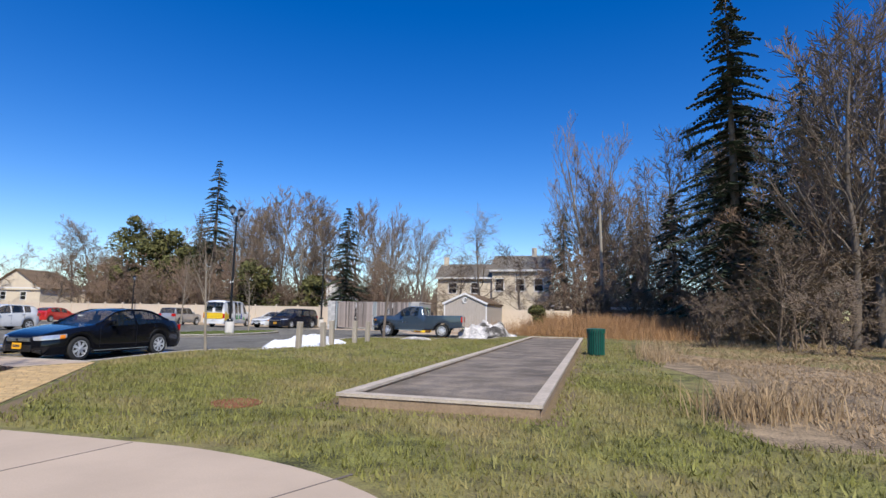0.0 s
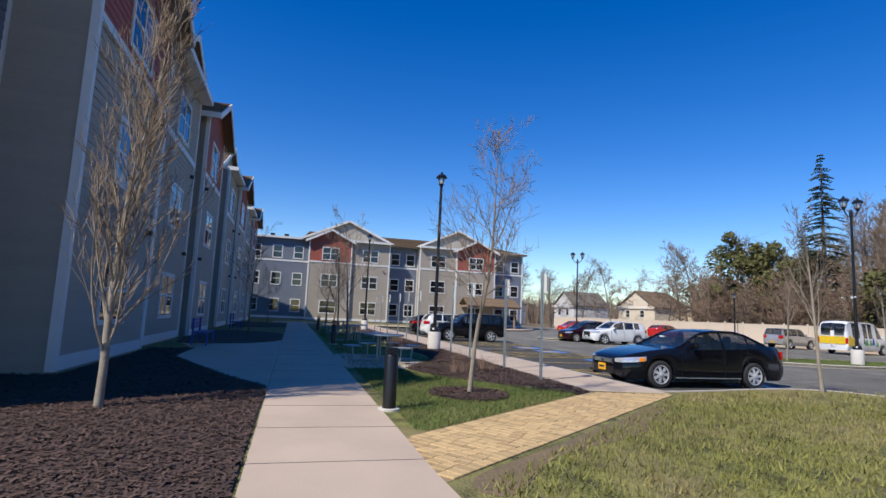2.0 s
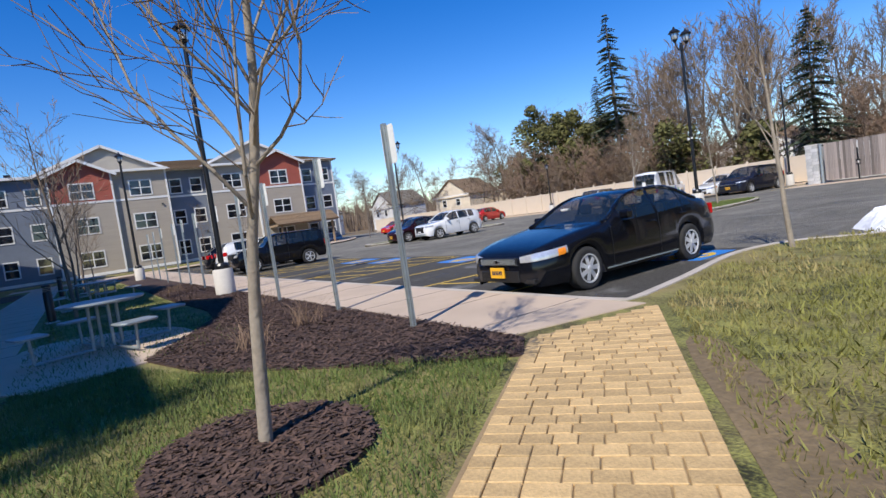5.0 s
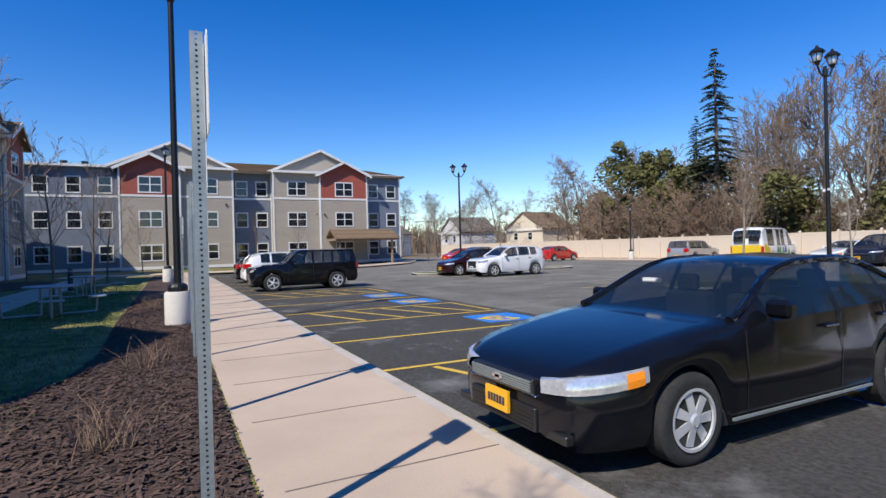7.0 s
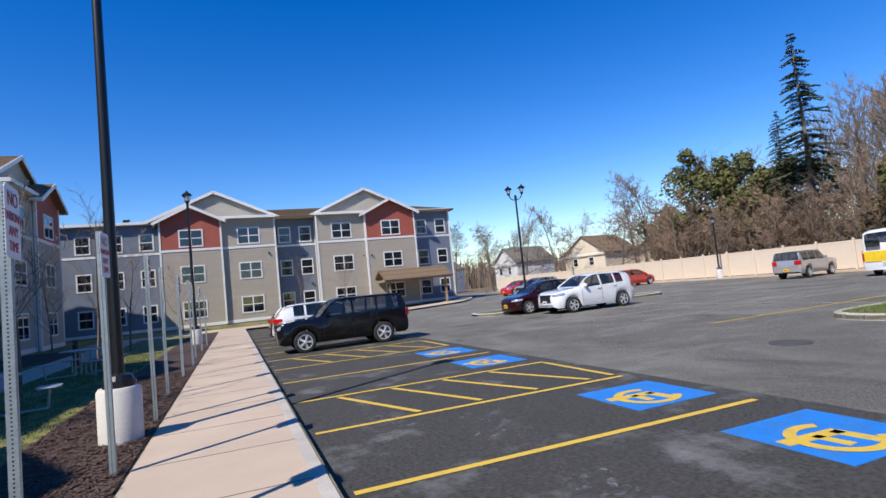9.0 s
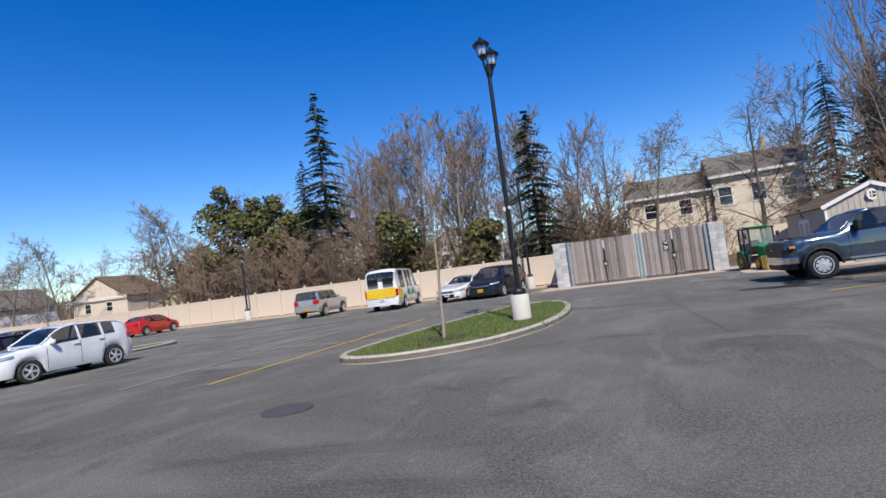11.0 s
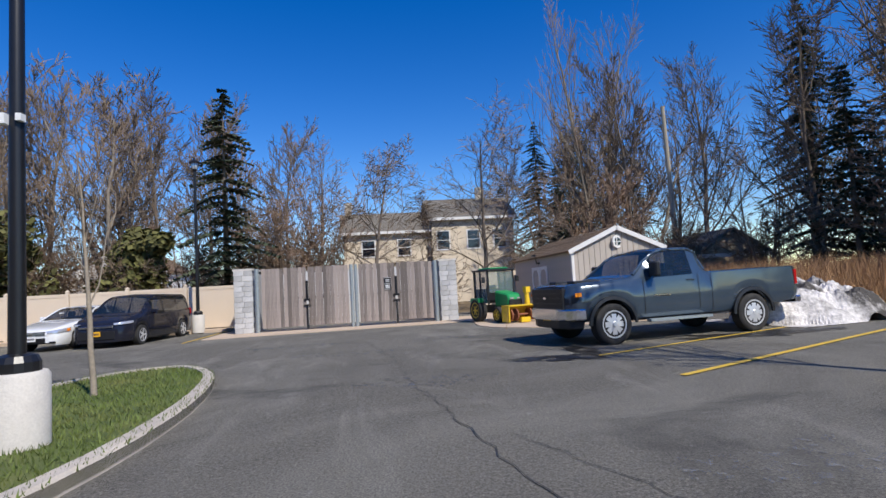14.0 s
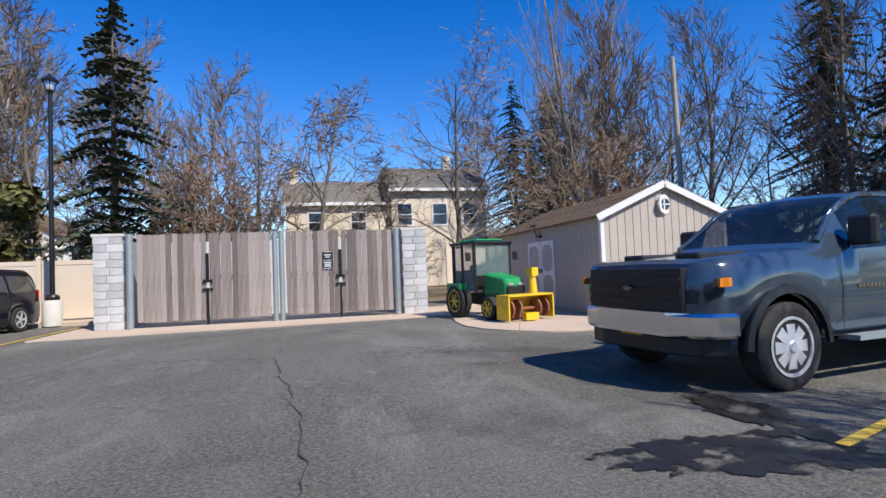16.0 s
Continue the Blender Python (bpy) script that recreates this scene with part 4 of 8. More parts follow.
for k, px in enumerate((-24.2, -20.62, -20.45, -17.3)):
    bm = BM()
    tube(bm, (px, 39.93 if k in (0, 3) else 39.98, ENC_Z), (px, 39.93 if k in (0, 3) else 39.98, ENC_Z + 2.44), 0.085 if k in (0, 3) else 0.07, n=12)
    part("steel_post", bm, STEEL, enclosure, "galvanised round steel post", smooth=40)
bm = BM()
box(bm, -0.068, -0.012, 0, 0.068, 0.012, 2.28)
board_mesh = mesh_of("board", bm, OLD_WOOD, bevel=0.003)
random.seed(5)
for g, (x0, x1) in enumerate(((-24.05, -22.38), (-22.30, -20.74), (-20.33, -18.92), (-18.84, -17.42))):
    gate = new("gate")
    gate.parent = enclosure
    n = round((x1 - x0) / 0.142)
    for i in range(n):
        ob = new("board", board_mesh)
        x = x0 + (x1 - x0) * (i + 0.5) / n
        ob.parent, ob.matrix_basis = gate, pose(x, 40.0 + random.uniform(-0.004, 0.004), ENC_Z + 0.15 + random.uniform(-0.012, 0.012), random.uniform(-0.2, 0.2), random.uniform(-0.25, 0.25), random.uniform(-2, 2))
    for z in (0.3, 1.2, 2.2):
        bm = BM()
        box(bm, x0, 40.03, ENC_Z + z, x1, 40.1, ENC_Z + z + 0.09)
        part("gate_rail", bm, BLACK_METAL, gate)
for x in (-22.34, -18.88):
    bm = BM()
    box(bm, x - 0.035, 39.95, ENC_Z + 0.03, x + 0.035, 39.985, ENC_Z + 0.98)
    box(bm, x - 0.13, 39.94, ENC_Z + 0.92, x + 0.13, 39.985, ENC_Z + 0.97)
    box(bm, x - 0.12, 39.94, ENC_Z + 1.12, x + 0.12, 39.985, ENC_Z + 1.2)
    box(bm, x - 0.04, 39.96, ENC_Z + 1.2, x + 0.04, 39.985, ENC_Z + 1.9)
    part("drop_bolt", bm, BLACK_METAL, enclosure, "black iron drop bolt and hasp")
bm = BM()
box(bm, -19.36, 39.965, ENC_Z + 1.35, -19.08, 39.98, ENC_Z + 1.86)
sign = part("notice", bm, BLACK, enclosure, "small black notice with white lettering bars")
bm = BM()
for z in (1.375, 1.6, 1.835):
    box(bm, -19.345, 39.958, ENC_Z + z, -19.095, 39.964, ENC_Z + z + 0.012)
for z, a in ((1.74, 0.09), (1.68, 0.06), (1.53, 0.1), (1.48, 0.08), (1.43, 0.1)):
    box(bm, -19.22 - a, 39.958, ENC_Z + z, -19.22 + a, 39.964, ENC_Z + z + 0.025)
part("lettering", bm, WHITE, sign)


# ---- vehicles ----
def poly(pts, s):
    """The value at s of a smooth line through (s, value) pairs that never overshoots them."""
    n = len(pts)
    if s <= pts[0][0]:
        return pts[0][1]
    if s >= pts[-1][0]:
        return pts[-1][1]
    k = next(i for i in range(n - 1) if s <= pts[i + 1][0])
    slope = [(pts[i + 1][1] - pts[i][1]) / max(1e-6, pts[i + 1][0] - pts[i][0]) for i in range(n - 1)]

    def tangent(i):
        if i == 0 or i == n - 1:
            return slope[min(i, n - 2)]
        a, b = slope[i - 1], slope[i]
        return 0.0 if a * b <= 0 else 2 * a * b / (a + b)
    w = pts[k + 1][0] - pts[k][0]
    t = (s - pts[k][0]) / w
    a, b = pts[k][1], pts[k + 1][1]
    return (1 + 2 * t) * (1 - t) ** 2 * a + t * (1 - t) ** 2 * w * tangent(k) + t * t * (3 - 2 * t) * b + t * t * (t - 1) * w * tangent(k + 1)


def wheel(parent, x, y, r, w, side, spokes=7, rim_mat=RIM, fat=0.26):
    """Tyre with tread shoulders, rim with spokes and hub; outer face towards side."""
    m = pose(x, y, r)
    bm = BM()
    lathe(bm, [(r * 0.66, -w * 0.46), (r * 0.80, -w * 0.52), (r * 0.93, -w * 0.50), (r, -w * 0.40), (r, w * 0.40), (r * 0.93, w * 0.50), (r * 0.80, w * 0.52), (r * 0.66, w * 0.46)], 28, m @ pose(0, 0, 0, 90))
    wh = part("wheel", bm, TYRE, parent, smooth=40)
    bm = BM()
    o = side * w * 0.40
    rr = r * 0.68
    n = 28
    for ra, rb, ya, yb in ((rr, rr * 0.90, o + side * 0.03, o + side * 0.03), (rr * 0.90, rr * 0.84, o + side * 0.03, o - side * 0.04)):
        for i in range(n):
            q = []
            for k, (rad, yy) in ((i, (ra, ya)), (i + 1, (ra, ya)), (i + 1, (rb, yb)), (i, (rb, yb))):
                a = 2 * math.pi * k / n
                q.append(bm.verts.new((x + rad * math.cos(a), y + yy, r + rad * math.sin(a))))
            bm.faces.new(q)
    for i in range(spokes):
        a = 2 * math.pi * i / spokes
        hw = 0.5 * rr * (fat if spokes > 5 else 0.34)
        q = []
        for rad, k in ((0.12 * rr, 0.6), (0.88 * rr, 1.0)):
            for s in (-1, 1):
                c, d = math.cos(a), math.sin(a)
                q.append((x + rad * c - s * hw * k * d, y + o + side * (0.035 if rad < 0.3 * rr else 0.012), r + rad * d + s * hw * k * c))
        v = [bm.verts.new(p) for p in (q[0], q[1], q[3], q[2])]
        w2 = [bm.verts.new((p[0], p[1] - side * 0.03, p[2])) for p in (q[0], q[1], q[3], q[2])]
        bm.faces.new(v)
        for j in range(4):
            bm.faces.new((v[j], v[(j + 1) % 4], w2[(j + 1) % 4], w2[j]))
    lathe(bm, [(rr * 0.24, -0.02), (rr * 0.24, 0.03), (rr * 0.16, 0.045)], 14, pose(x, y + o, r) @ pose(0, 0, 0, -90 * side))
    part("rim", bm, rim_mat, wh, smooth=30)
    bm = BM()
    lathe(bm, [(rr * 0.86, -0.01), (rr * 0.86, 0.0)], 20, pose(x, y + o - side * 0.05, r) @ pose(0, 0, 0, -90 * side))
    part("brake_shadow", bm, BLACK, wh)


def car(name, label, cat, m, spec, body_mat, group=""):
    """A vehicle lofted along its length; own axes: x back from the nose, y to its right, z up."""
    top, belt, plan = spec["top"], spec["belt"], spec["plan"]
    Lc, axles, R, zb = spec["length"], spec["axles"], spec["wheel"], spec["sill"]
    veh = thing(name, label, cat, m, group)
    arch = spec.get("arch", R * 1.16)
    stations = {0.0, Lc}
    s = 0.0
    while s < Lc:
        stations.add(round(s, 3))
        s += 0.07
    for a in axles:
        for k in range(-8, 9):
            stations.add(round(a + arch * math.sin(k / 8 * math.pi / 2), 3))
    for key in ("windscreen", "rear_window"):
        stations.update(round(v, 3) for v in spec.get(key, ()))
    for a, b in spec["sides"]:
        stations.update((round(a, 3), round(b, 3)))
    st = sorted(v for v in stations if 0 <= v <= Lc)
    st = [v for i, v in enumerate(st) if i == 0 or v - st[i - 1] > 0.012]
    rings = []
    bed = spec.get("bed")
    for s in st:
        w, t = poly(plan, s), poly(top, s)
        b = min(poly(belt, s), t - 0.015)
        z0 = poly(spec["low"], s) if "low" in spec else zb
        wall = 0
        for a in axles:
            if abs(s - a) < arch:
                z0 = max(z0, R + math.sqrt(arch * arch - (s - a) ** 2) - 0.02)
        z0 = min(z0, b - 0.1)
        mid = z0 + (b - z0) * 0.55
        f = min(1, max(0, (t - b) / 0.4))
        wr = w * (0.93 - spec.get("tumble", 0.2) * f)
        if bed and bed[0] < s < bed[1]:
            ring = [(w * 0.93, z0), (w * 0.995, z0 + (mid - z0) * 0.35), (w, mid), (w * 0.985, b), (w * 0.95, b + 0.015), (w * 0.91, b + 0.01), (w * 0.905, b - 0.5), (0, b - 0.5)]
        else:
            ring = [(w * 0.93, z0), (w * 0.985, z0 + (mid - z0) * 0.35), (w, mid), (w * 0.965, b), (w * 0.95 + (wr - w * 0.95) * 0.5, b + (t - b) * 0.5), (wr, t - (t - b) * 0.10 - 0.006), (wr * 0.80, t - 0.008 - 0.02 * f), (0, t)]
        rings.append([(s, y, z) for y, z in ring] + [(s, -y, z) for y, z in ring[-2::-1]])
    body, glass = BM(), {}
    n = len(rings[0])
    cache = {}

    def vert(bmx, i, j):
        key = (id(bmx), i, j)
        if key not in cache:
            cache[key] = bmx.verts.new(rings[i][j])
        return cache[key]
    for i in range(len(st) - 1):
        c = (st[i] + st[i + 1]) / 2
        for j in range(n - 1):
            jj = j if j < 7 else n - 2 - j
            target = body
            if jj in (3, 4):
                for k, (a, b) in enumerate(spec["sides"]):
                    if a < c < b and poly(top, c) - poly(belt, c) > 0.22:
                        target = glass.setdefault(("window", k, j > 6), BM())
            elif jj in (5, 6):
                for key in ("windscreen", "rear_window"):
                    if key in spec and spec[key][0] < c < spec[key][1]:
                        target = glass.setdefault((key, 0, 0), BM())
            target.faces.new([vert(target, i, j), vert(target, i + 1, j), vert(target, i + 1, j + 1), vert(target, i, j + 1)])
    for i in (0, len(st) - 1):
        body.faces.new([vert(body, i, j) for j in range(n)])
    part("body", body, body_mat, veh, smooth=48)
    for (key, k, r), g in glass.items():
        part(key, g, CAR_GLASS, veh, smooth=40)
    # windscreen pillars, roof rails and rear pillars
    ws, rw_ = spec["windscreen"], spec["rear_window"]
    for name_, s0, s1 in (("front_pillar", ws[0] - 0.04, ws[1] + 0.02), ("roof_rail", ws[1], rw_[0]), ("rear_pillar", rw_[0], rw_[1])):
        for k in (5, n - 6):
            line = [Vector(r[k]) for r in rings if s0 <= r[k][0] <= s1]
            bm = BM()
            for p, q in zip(line, line[1:]):
                tube(bm, p, q, 0.034, n=6)
            if len(line) > 1:
                part(name_, bm, body_mat, veh, smooth=60)
            else:
                bm.free()
    # floor, cabin lining and seats
    bm = BM()
    w0 = poly(plan, Lc / 2)
    box(bm, axles[0] - arch * 1.05, -w0 * 0.72, zb + 0.02, axles[1] + arch * 1.05, w0 * 0.72, zb + 0.32)
    box(bm, axles[0] + arch, -w0 * 0.9, zb - 0.01, axles[1] - arch, w0 * 0.9, zb + 0.1)
    part("underbody", bm, CAR_DARK, veh)
    if spec.get("seats"):
        for sx in spec["seats"]:
            for sy in (-0.36, 0.36):
                bm = BM()
                zc = poly(belt, sx)
                box(bm, sx, sy - 0.25, zb + 0.25, sx + 0.18, sy + 0.25, zc + 0.12)
                box(bm, sx + 0.02, sy - 0.12, zc + 0.12, sx + 0.13, sy + 0.12, zc + 0.30)
                part("seat", bm, CAR_DARK, veh, bevel=0.03)
        bm = BM()
        ws = spec["windscreen"]
        box(bm, ws[0] + 0.1, -w0 * 0.85, zb + 0.3, ws[0] + 0.65, w0 * 0.85, poly(belt, ws[0]) - 0.03)
        part("dashboard", bm, CAR_DARK, veh)
    for a in axles:
        for side in (-1, 1):
            wheel(veh, a, side * (poly(plan, a) - 0.12), R, spec.get("tyre", 0.22), side, spec.get("spokes", 7), fat=spec.get("fat", 0.26))
    # lamps, grille, plate, mirrors, handles, mouldings
    zf = poly(belt, 0.2)
    for side in (-1, 1):
        bm = BM()
        hz, hh, hl = spec.get("head", (0.66, 0.15, 0.42))
        y0 = poly(plan, 0.0)
        line = [(-0.012, y0 * 0.96)] + [(s2, poly(plan, s2) * 0.99 + 0.012) for s2 in (0.03, 0.08, 0.15, 0.25, 0.35, 0.45, 0.55) if s2 < hl] + [(hl, poly(plan, hl) * 0.985 + 0.010)]
        nl = len(line)
        prev = None
        for i, (x, y) in enumerate(line):
            f = i / (nl - 1)
            za, zc = hz - hh / 2 * (0.85 - 0.75 * f * f), hz + hh / 2 * (0.05 + 0.95 * f ** 0.7)
            cur = [bm.verts.new(p) for p in ((x + 0.05, side * (y - 0.06), za), (x, side * y, za), (x, side * y, (za + zc) / 2), (x + 0.012, side * (y - 0.02), zc), (x + 0.07, side * (y - 0.08), zc + 0.004))]
            if prev:
                for k in range(4):
                    bm.faces.new((prev[k], cur[k], cur[k + 1], prev[k + 1]))
            prev = cur
        part("headlight", bm, spec.get("head_mat", LAMP_LENS), veh, smooth=50)
        if spec.get("amber"):
            bm = BM()
            prev = None
            for x, f in ((hl - 0.19, 0.65), (hl - 0.11, 0.75), (hl - 0.05, 0.84)):
                y = poly(plan, x) * 0.99 + 0.019
                za, zc = hz - hh / 2 * (0.85 - 0.75 * f * f) + 0.008, hz + hh / 2 * (0.05 + 0.95 * f ** 0.7) - 0.012
                cur = [bm.verts.new(p) for p in ((x, side * (y - 0.03), za - 0.002), (x, side * y, za), (x, side * y, (za + zc) / 2), (x + 0.01, side * (y - 0.016), zc), (x + 0.01, side * (y - 0.05), zc))]
                if prev:
                    for k in range(4):
                        bm.faces.new((prev[k], cur[k], cur[k + 1], prev[k + 1]))
                prev = cur
            part("indicator", bm, AMBER, veh)
        bm = BM()
        tz, th, tl = spec.get("tail", (0.85, 0.2, 0.25))
        w1 = poly(plan, Lc - 0.02)
        prism(bm, [(Lc + 0.02, side * w1 * 0.66), (Lc + 0.02, side * w1 * 1.0), (Lc - tl, side * (poly(plan, Lc - tl) + 0.012)), (Lc - tl, side * (poly(plan, Lc - tl) - 0.06))], tz - th / 2, tz + th / 2)
        part("tail_light", bm, RED_LENS, veh, bevel=0.01)
        mx = spec["mirror"]
        ml = spec.get("mirror_size", (0.12, 0.2, 0.14))
        yb, zm = poly(plan, mx) * 0.95, poly(belt, mx)
        bm = BM()
        box(bm, mx - ml[0] / 2, side * yb, zm + 0.04, mx + ml[0] / 2, side * (yb + ml[1]), zm + 0.04 + ml[2])
        part("wing_mirror", bm, spec.get("mirror_mat", body_mat), veh, bevel=0.03)
        for hx in spec.get("handles", ()):
            bm = BM()
            hz2 = poly(belt, hx) - 0.11
            yy = poly(plan, hx) * 0.985
            box(bm, hx - 0.10, side * yy, hz2 - 0.015, hx + 0.10, side * (yy + 0.035), hz2 + 0.015)
            part("door_handle", bm, body_mat, veh, bevel=0.008)
        for dx in spec.get("seams", ()):
            bm = BM()
            for k in range(6):
                za = zb + 0.08 + (poly(belt, dx) - zb - 0.1) * k / 6
                zc = zb + 0.08 + (poly(belt, dx) - zb - 0.1) * (k + 1) / 6
                ya = poly(plan, dx) * (0.984 + 0.016 * min(1, k / 3) - 0.02 * max(0, k - 3.2) / 3)
                yc = poly(plan, dx) * (0.984 + 0.016 * min(1, (k + 1) / 3) - 0.02 * max(0, k - 2.2) / 3)
                v = [bm.verts.new(p) for p in ((dx - 0.006, side * (ya + 0.004), za), (dx + 0.006, side * (ya + 0.004), za), (dx + 0.006, side * (yc + 0.004), zc), (dx - 0.006, side * (yc + 0.004), zc))]
                bm.faces.new(v)
            part("door_seam", bm, BLACK, veh)
    for (y0, z0, y1, z1, depth, mt, nm) in spec.get("front", ()):
        bm = BM()
        x = spec.get("front_x", -0.012)
        box(bm, x - depth, y0, z0, x + 0.10, y1, z1)
        part(nm, bm, mt, veh, bevel=0.008)
    if spec.get("plate"):
        bm = BM()
        z, end = spec["plate"], spec.get("plate_end", "front")
        x = -0.05 if end == "front" else Lc + 0.03
        box(bm, x - 0.012, -0.155, z - 0.08, x + 0.012, 0.155, z + 0.08)
        pl = part("number_plate", bm, PLATE if spec.get("plate_yellow", True) else WHITE, veh)
        bm = BM()
        xo = x - 0.018 if end == "front" else x + 0.012
        for k in range(6):
            box(bm, xo, -0.115 + 0.04 * k, z - 0.03, xo + 0.006, -0.09 + 0.04 * k, z + 0.03)
        part("plate_bar", bm, DARK_BAR, pl)
    for f in spec.get("extra", ()):
        f(veh)
    return veh


def place(x, y, yaw, z=None):
    """Own x axis (nose to tail) turned by yaw degrees, nose at x, y."""
    return pose(x, y, rise(x, y) if z is None else z, 0, 0, yaw)


def louvres(y0, y1, z0, z1, n, mt, x=-0.02):
    def make(veh):
        for i in range(n):
            bm = BM()
            z = z0 + (z1 - z0) * (i + 0.5) / n
            box(bm, x - 0.018, y0, z - 0.0045, x + 0.03, y1, z + 0.0045)
            part("grille_bar", bm, mt, veh)
    return make


def badge(z, x=-0.05):
    def make(veh):
        bm = BM()
        box(bm, x, -0.07, z - 0.012, x + 0.03, 0.07, z + 0.012)
        box(bm, x, -0.03, z - 0.028, x + 0.03, 0.03, z + 0.028)
        part("badge", bm, CHROME, veh)
    return make


SEDAN = dict(length=5.05, axles=(1.02, 3.83), wheel=0.335, sill=0.21, spokes=7, fat=0.36, tumble=0.19,
             top=[(0, 0.62), (0.06, 0.70), (0.25, 0.78), (0.7, 0.88), (1.3, 0.97), (1.5, 0.995), (2.35, 1.40), (2.7, 1.465), (3.2, 1.475), (3.6, 1.42), (4.32, 1.12), (4.5, 1.10), (4.95, 1.08), (5.05, 0.72)],
             belt=[(0, 0.55), (0.25, 0.70), (0.8, 0.82), (1.5, 0.93), (3.0, 0.985), (4.4, 1.03), (5.05, 0.66)],
             plan=[(0, 0.52), (0.06, 0.66), (0.2, 0.78), (0.5, 0.87), (1.1, 0.915), (3.9, 0.925), (4.6, 0.86), (4.95, 0.74), (5.05, 0.60)],
             low=[(0, 0.30), (0.15, 0.20), (4.7, 0.21), (5.05, 0.34)],
             windscreen=(1.56, 2.42), rear_window=(3.55, 4.28), sides=((1.98, 2.86), (2.95, 3.68), (3.74, 4.0)), seats=(2.5, 3.4), mirror=1.95, handles=(2.72, 3.62), seams=(1.62, 2.9, 3.62),
             head=(0.665, 0.185, 0.62), amber=True, tail=(0.86, 0.2, 0.2), plate=0.44,
             front=((-0.42, 0.555, 0.42, 0.66, 0.012, BLACK, "grille"), (-0.46, 0.548, 0.46, 0.558, 0.018, CHROME, "grille_trim"), (-0.44, 0.29, 0.44, 0.46, 0.012, BLACK, "lower_grille"), (-0.72, 0.27, -0.48, 0.335, -0.03, BLACK, "fog_recess"), (0.48, 0.27, 0.72, 0.335, -0.03, BLACK, "fog_recess")),
             extra=(louvres(-0.40, 0.40, 0.565, 0.65, 5, STEEL), louvres(-0.42, 0.42, 0.30, 0.45, 5, BLACK_METAL, -0.012), badge(0.61)))
SUV = dict(length=4.36, axles=(0.86, 3.53), wheel=0.34, sill=0.26, spokes=5, tumble=0.17,
           top=[(0, 0.72), (0.08, 0.88), (0.5, 1.0), (1.1, 1.06), (1.2, 1.09), (1.85, 1.52), (2.2, 1.62), (3.4, 1.60), (3.9, 1.52), (4.25, 1.12), (4.36, 0.72)],
           belt=[(0, 0.66), (0.3, 0.85), (1.2, 1.0), (4.0, 1.12), (4.36, 0.7)],
           plan=[(0, 0.6), (0.1, 0.76), (0.4, 0.87), (0.9, 0.9), (3.6, 0.9), (4.1, 0.83), (4.36, 0.66)],
           low=[(0, 0.34), (0.15, 0.24), (4.1, 0.26), (4.36, 0.4)],
           windscreen=(1.26, 1.92), rear_window=(3.86, 4.22), sides=((1.62, 2.36), (2.44, 3.16), (3.22, 3.62)), mirror=1.5, handles=(2.26, 3.1), seams=(1.36, 2.4, 3.2), head=(0.84, 0.12, 0.45), tail=(0.98, 0.2, 0.3), plate=0.5, plate_yellow=False,
           front=((-0.4, 0.5, 0.4, 0.84, 0.02, BLACK, "grille"), (-0.55, 0.3, 0.55, 0.42, 0.03, STEEL, "skid_plate")))
BOXY = dict(length=4.4, axles=(0.83, 3.46), wheel=0.355, sill=0.30, spokes=5, tumble=0.12,
            top=[(0, 0.80), (0.06, 0.98), (0.5, 1.06), (1.25, 1.10), (1.35, 1.14), (1.85, 1.60), (2.1, 1.68), (4.0, 1.67), (4.2, 1.60), (4.33, 1.1), (4.4, 0.75)],
            belt=[(0, 0.78), (0.2, 0.95), (1.35, 1.06), (4.3, 1.10), (4.4, 0.75)],
            plan=[(0, 0.66), (0.06, 0.80), (0.3, 0.86), (4.2, 0.87), (4.34, 0.84), (4.4, 0.72)],
            low=[(0, 0.36), (0.2, 0.29), (4.2, 0.30), (4.4, 0.42)],
            windscreen=(1.42, 1.92), rear_window=(4.14, 4.32), sides=((1.62, 2.42), (2.5, 3.25), (3.32, 4.05)), mirror=1.6, handles=(2.32, 3.15), seams=(1.45, 2.46, 3.28), head=(0.87, 0.17, 0.1), tail=(0.98, 0.26, 0.1), plate=0.55, plate_end="back", plate_yellow=True,
            front=((-0.42, 0.74, 0.42, 0.96, 0.02, BLACK, "grille"),))
HATCH = dict(length=4.05, axles=(0.78, 3.35), wheel=0.31, sill=0.2, spokes=5, tumble=0.18,
             top=[(0, 0.62), (0.08, 0.74), (0.9, 0.95), (1.0, 0.98), (1.75, 1.42), (2.2, 1.50), (3.2, 1.46), (3.85, 1.12), (4.0, 0.95), (4.05, 0.6)],
             belt=[(0, 0.58), (0.3, 0.75), (1.0, 0.90), (3.8, 1.02), (4.05, 0.6)],
             plan=[(0, 0.55), (0.1, 0.7), (0.4, 0.82), (3.4, 0.85), (3.9, 0.78), (4.05, 0.62)],
             windscreen=(1.06, 1.8), rear_window=(3.3, 3.82), sides=((1.5, 2.2), (2.28, 2.95), (3.0, 3.35)), mirror=1.35, handles=(2.1, 2.9), seams=(1.2, 2.24), head=(0.68, 0.13, 0.45), tail=(0.88, 0.2, 0.3), plate=0.42)
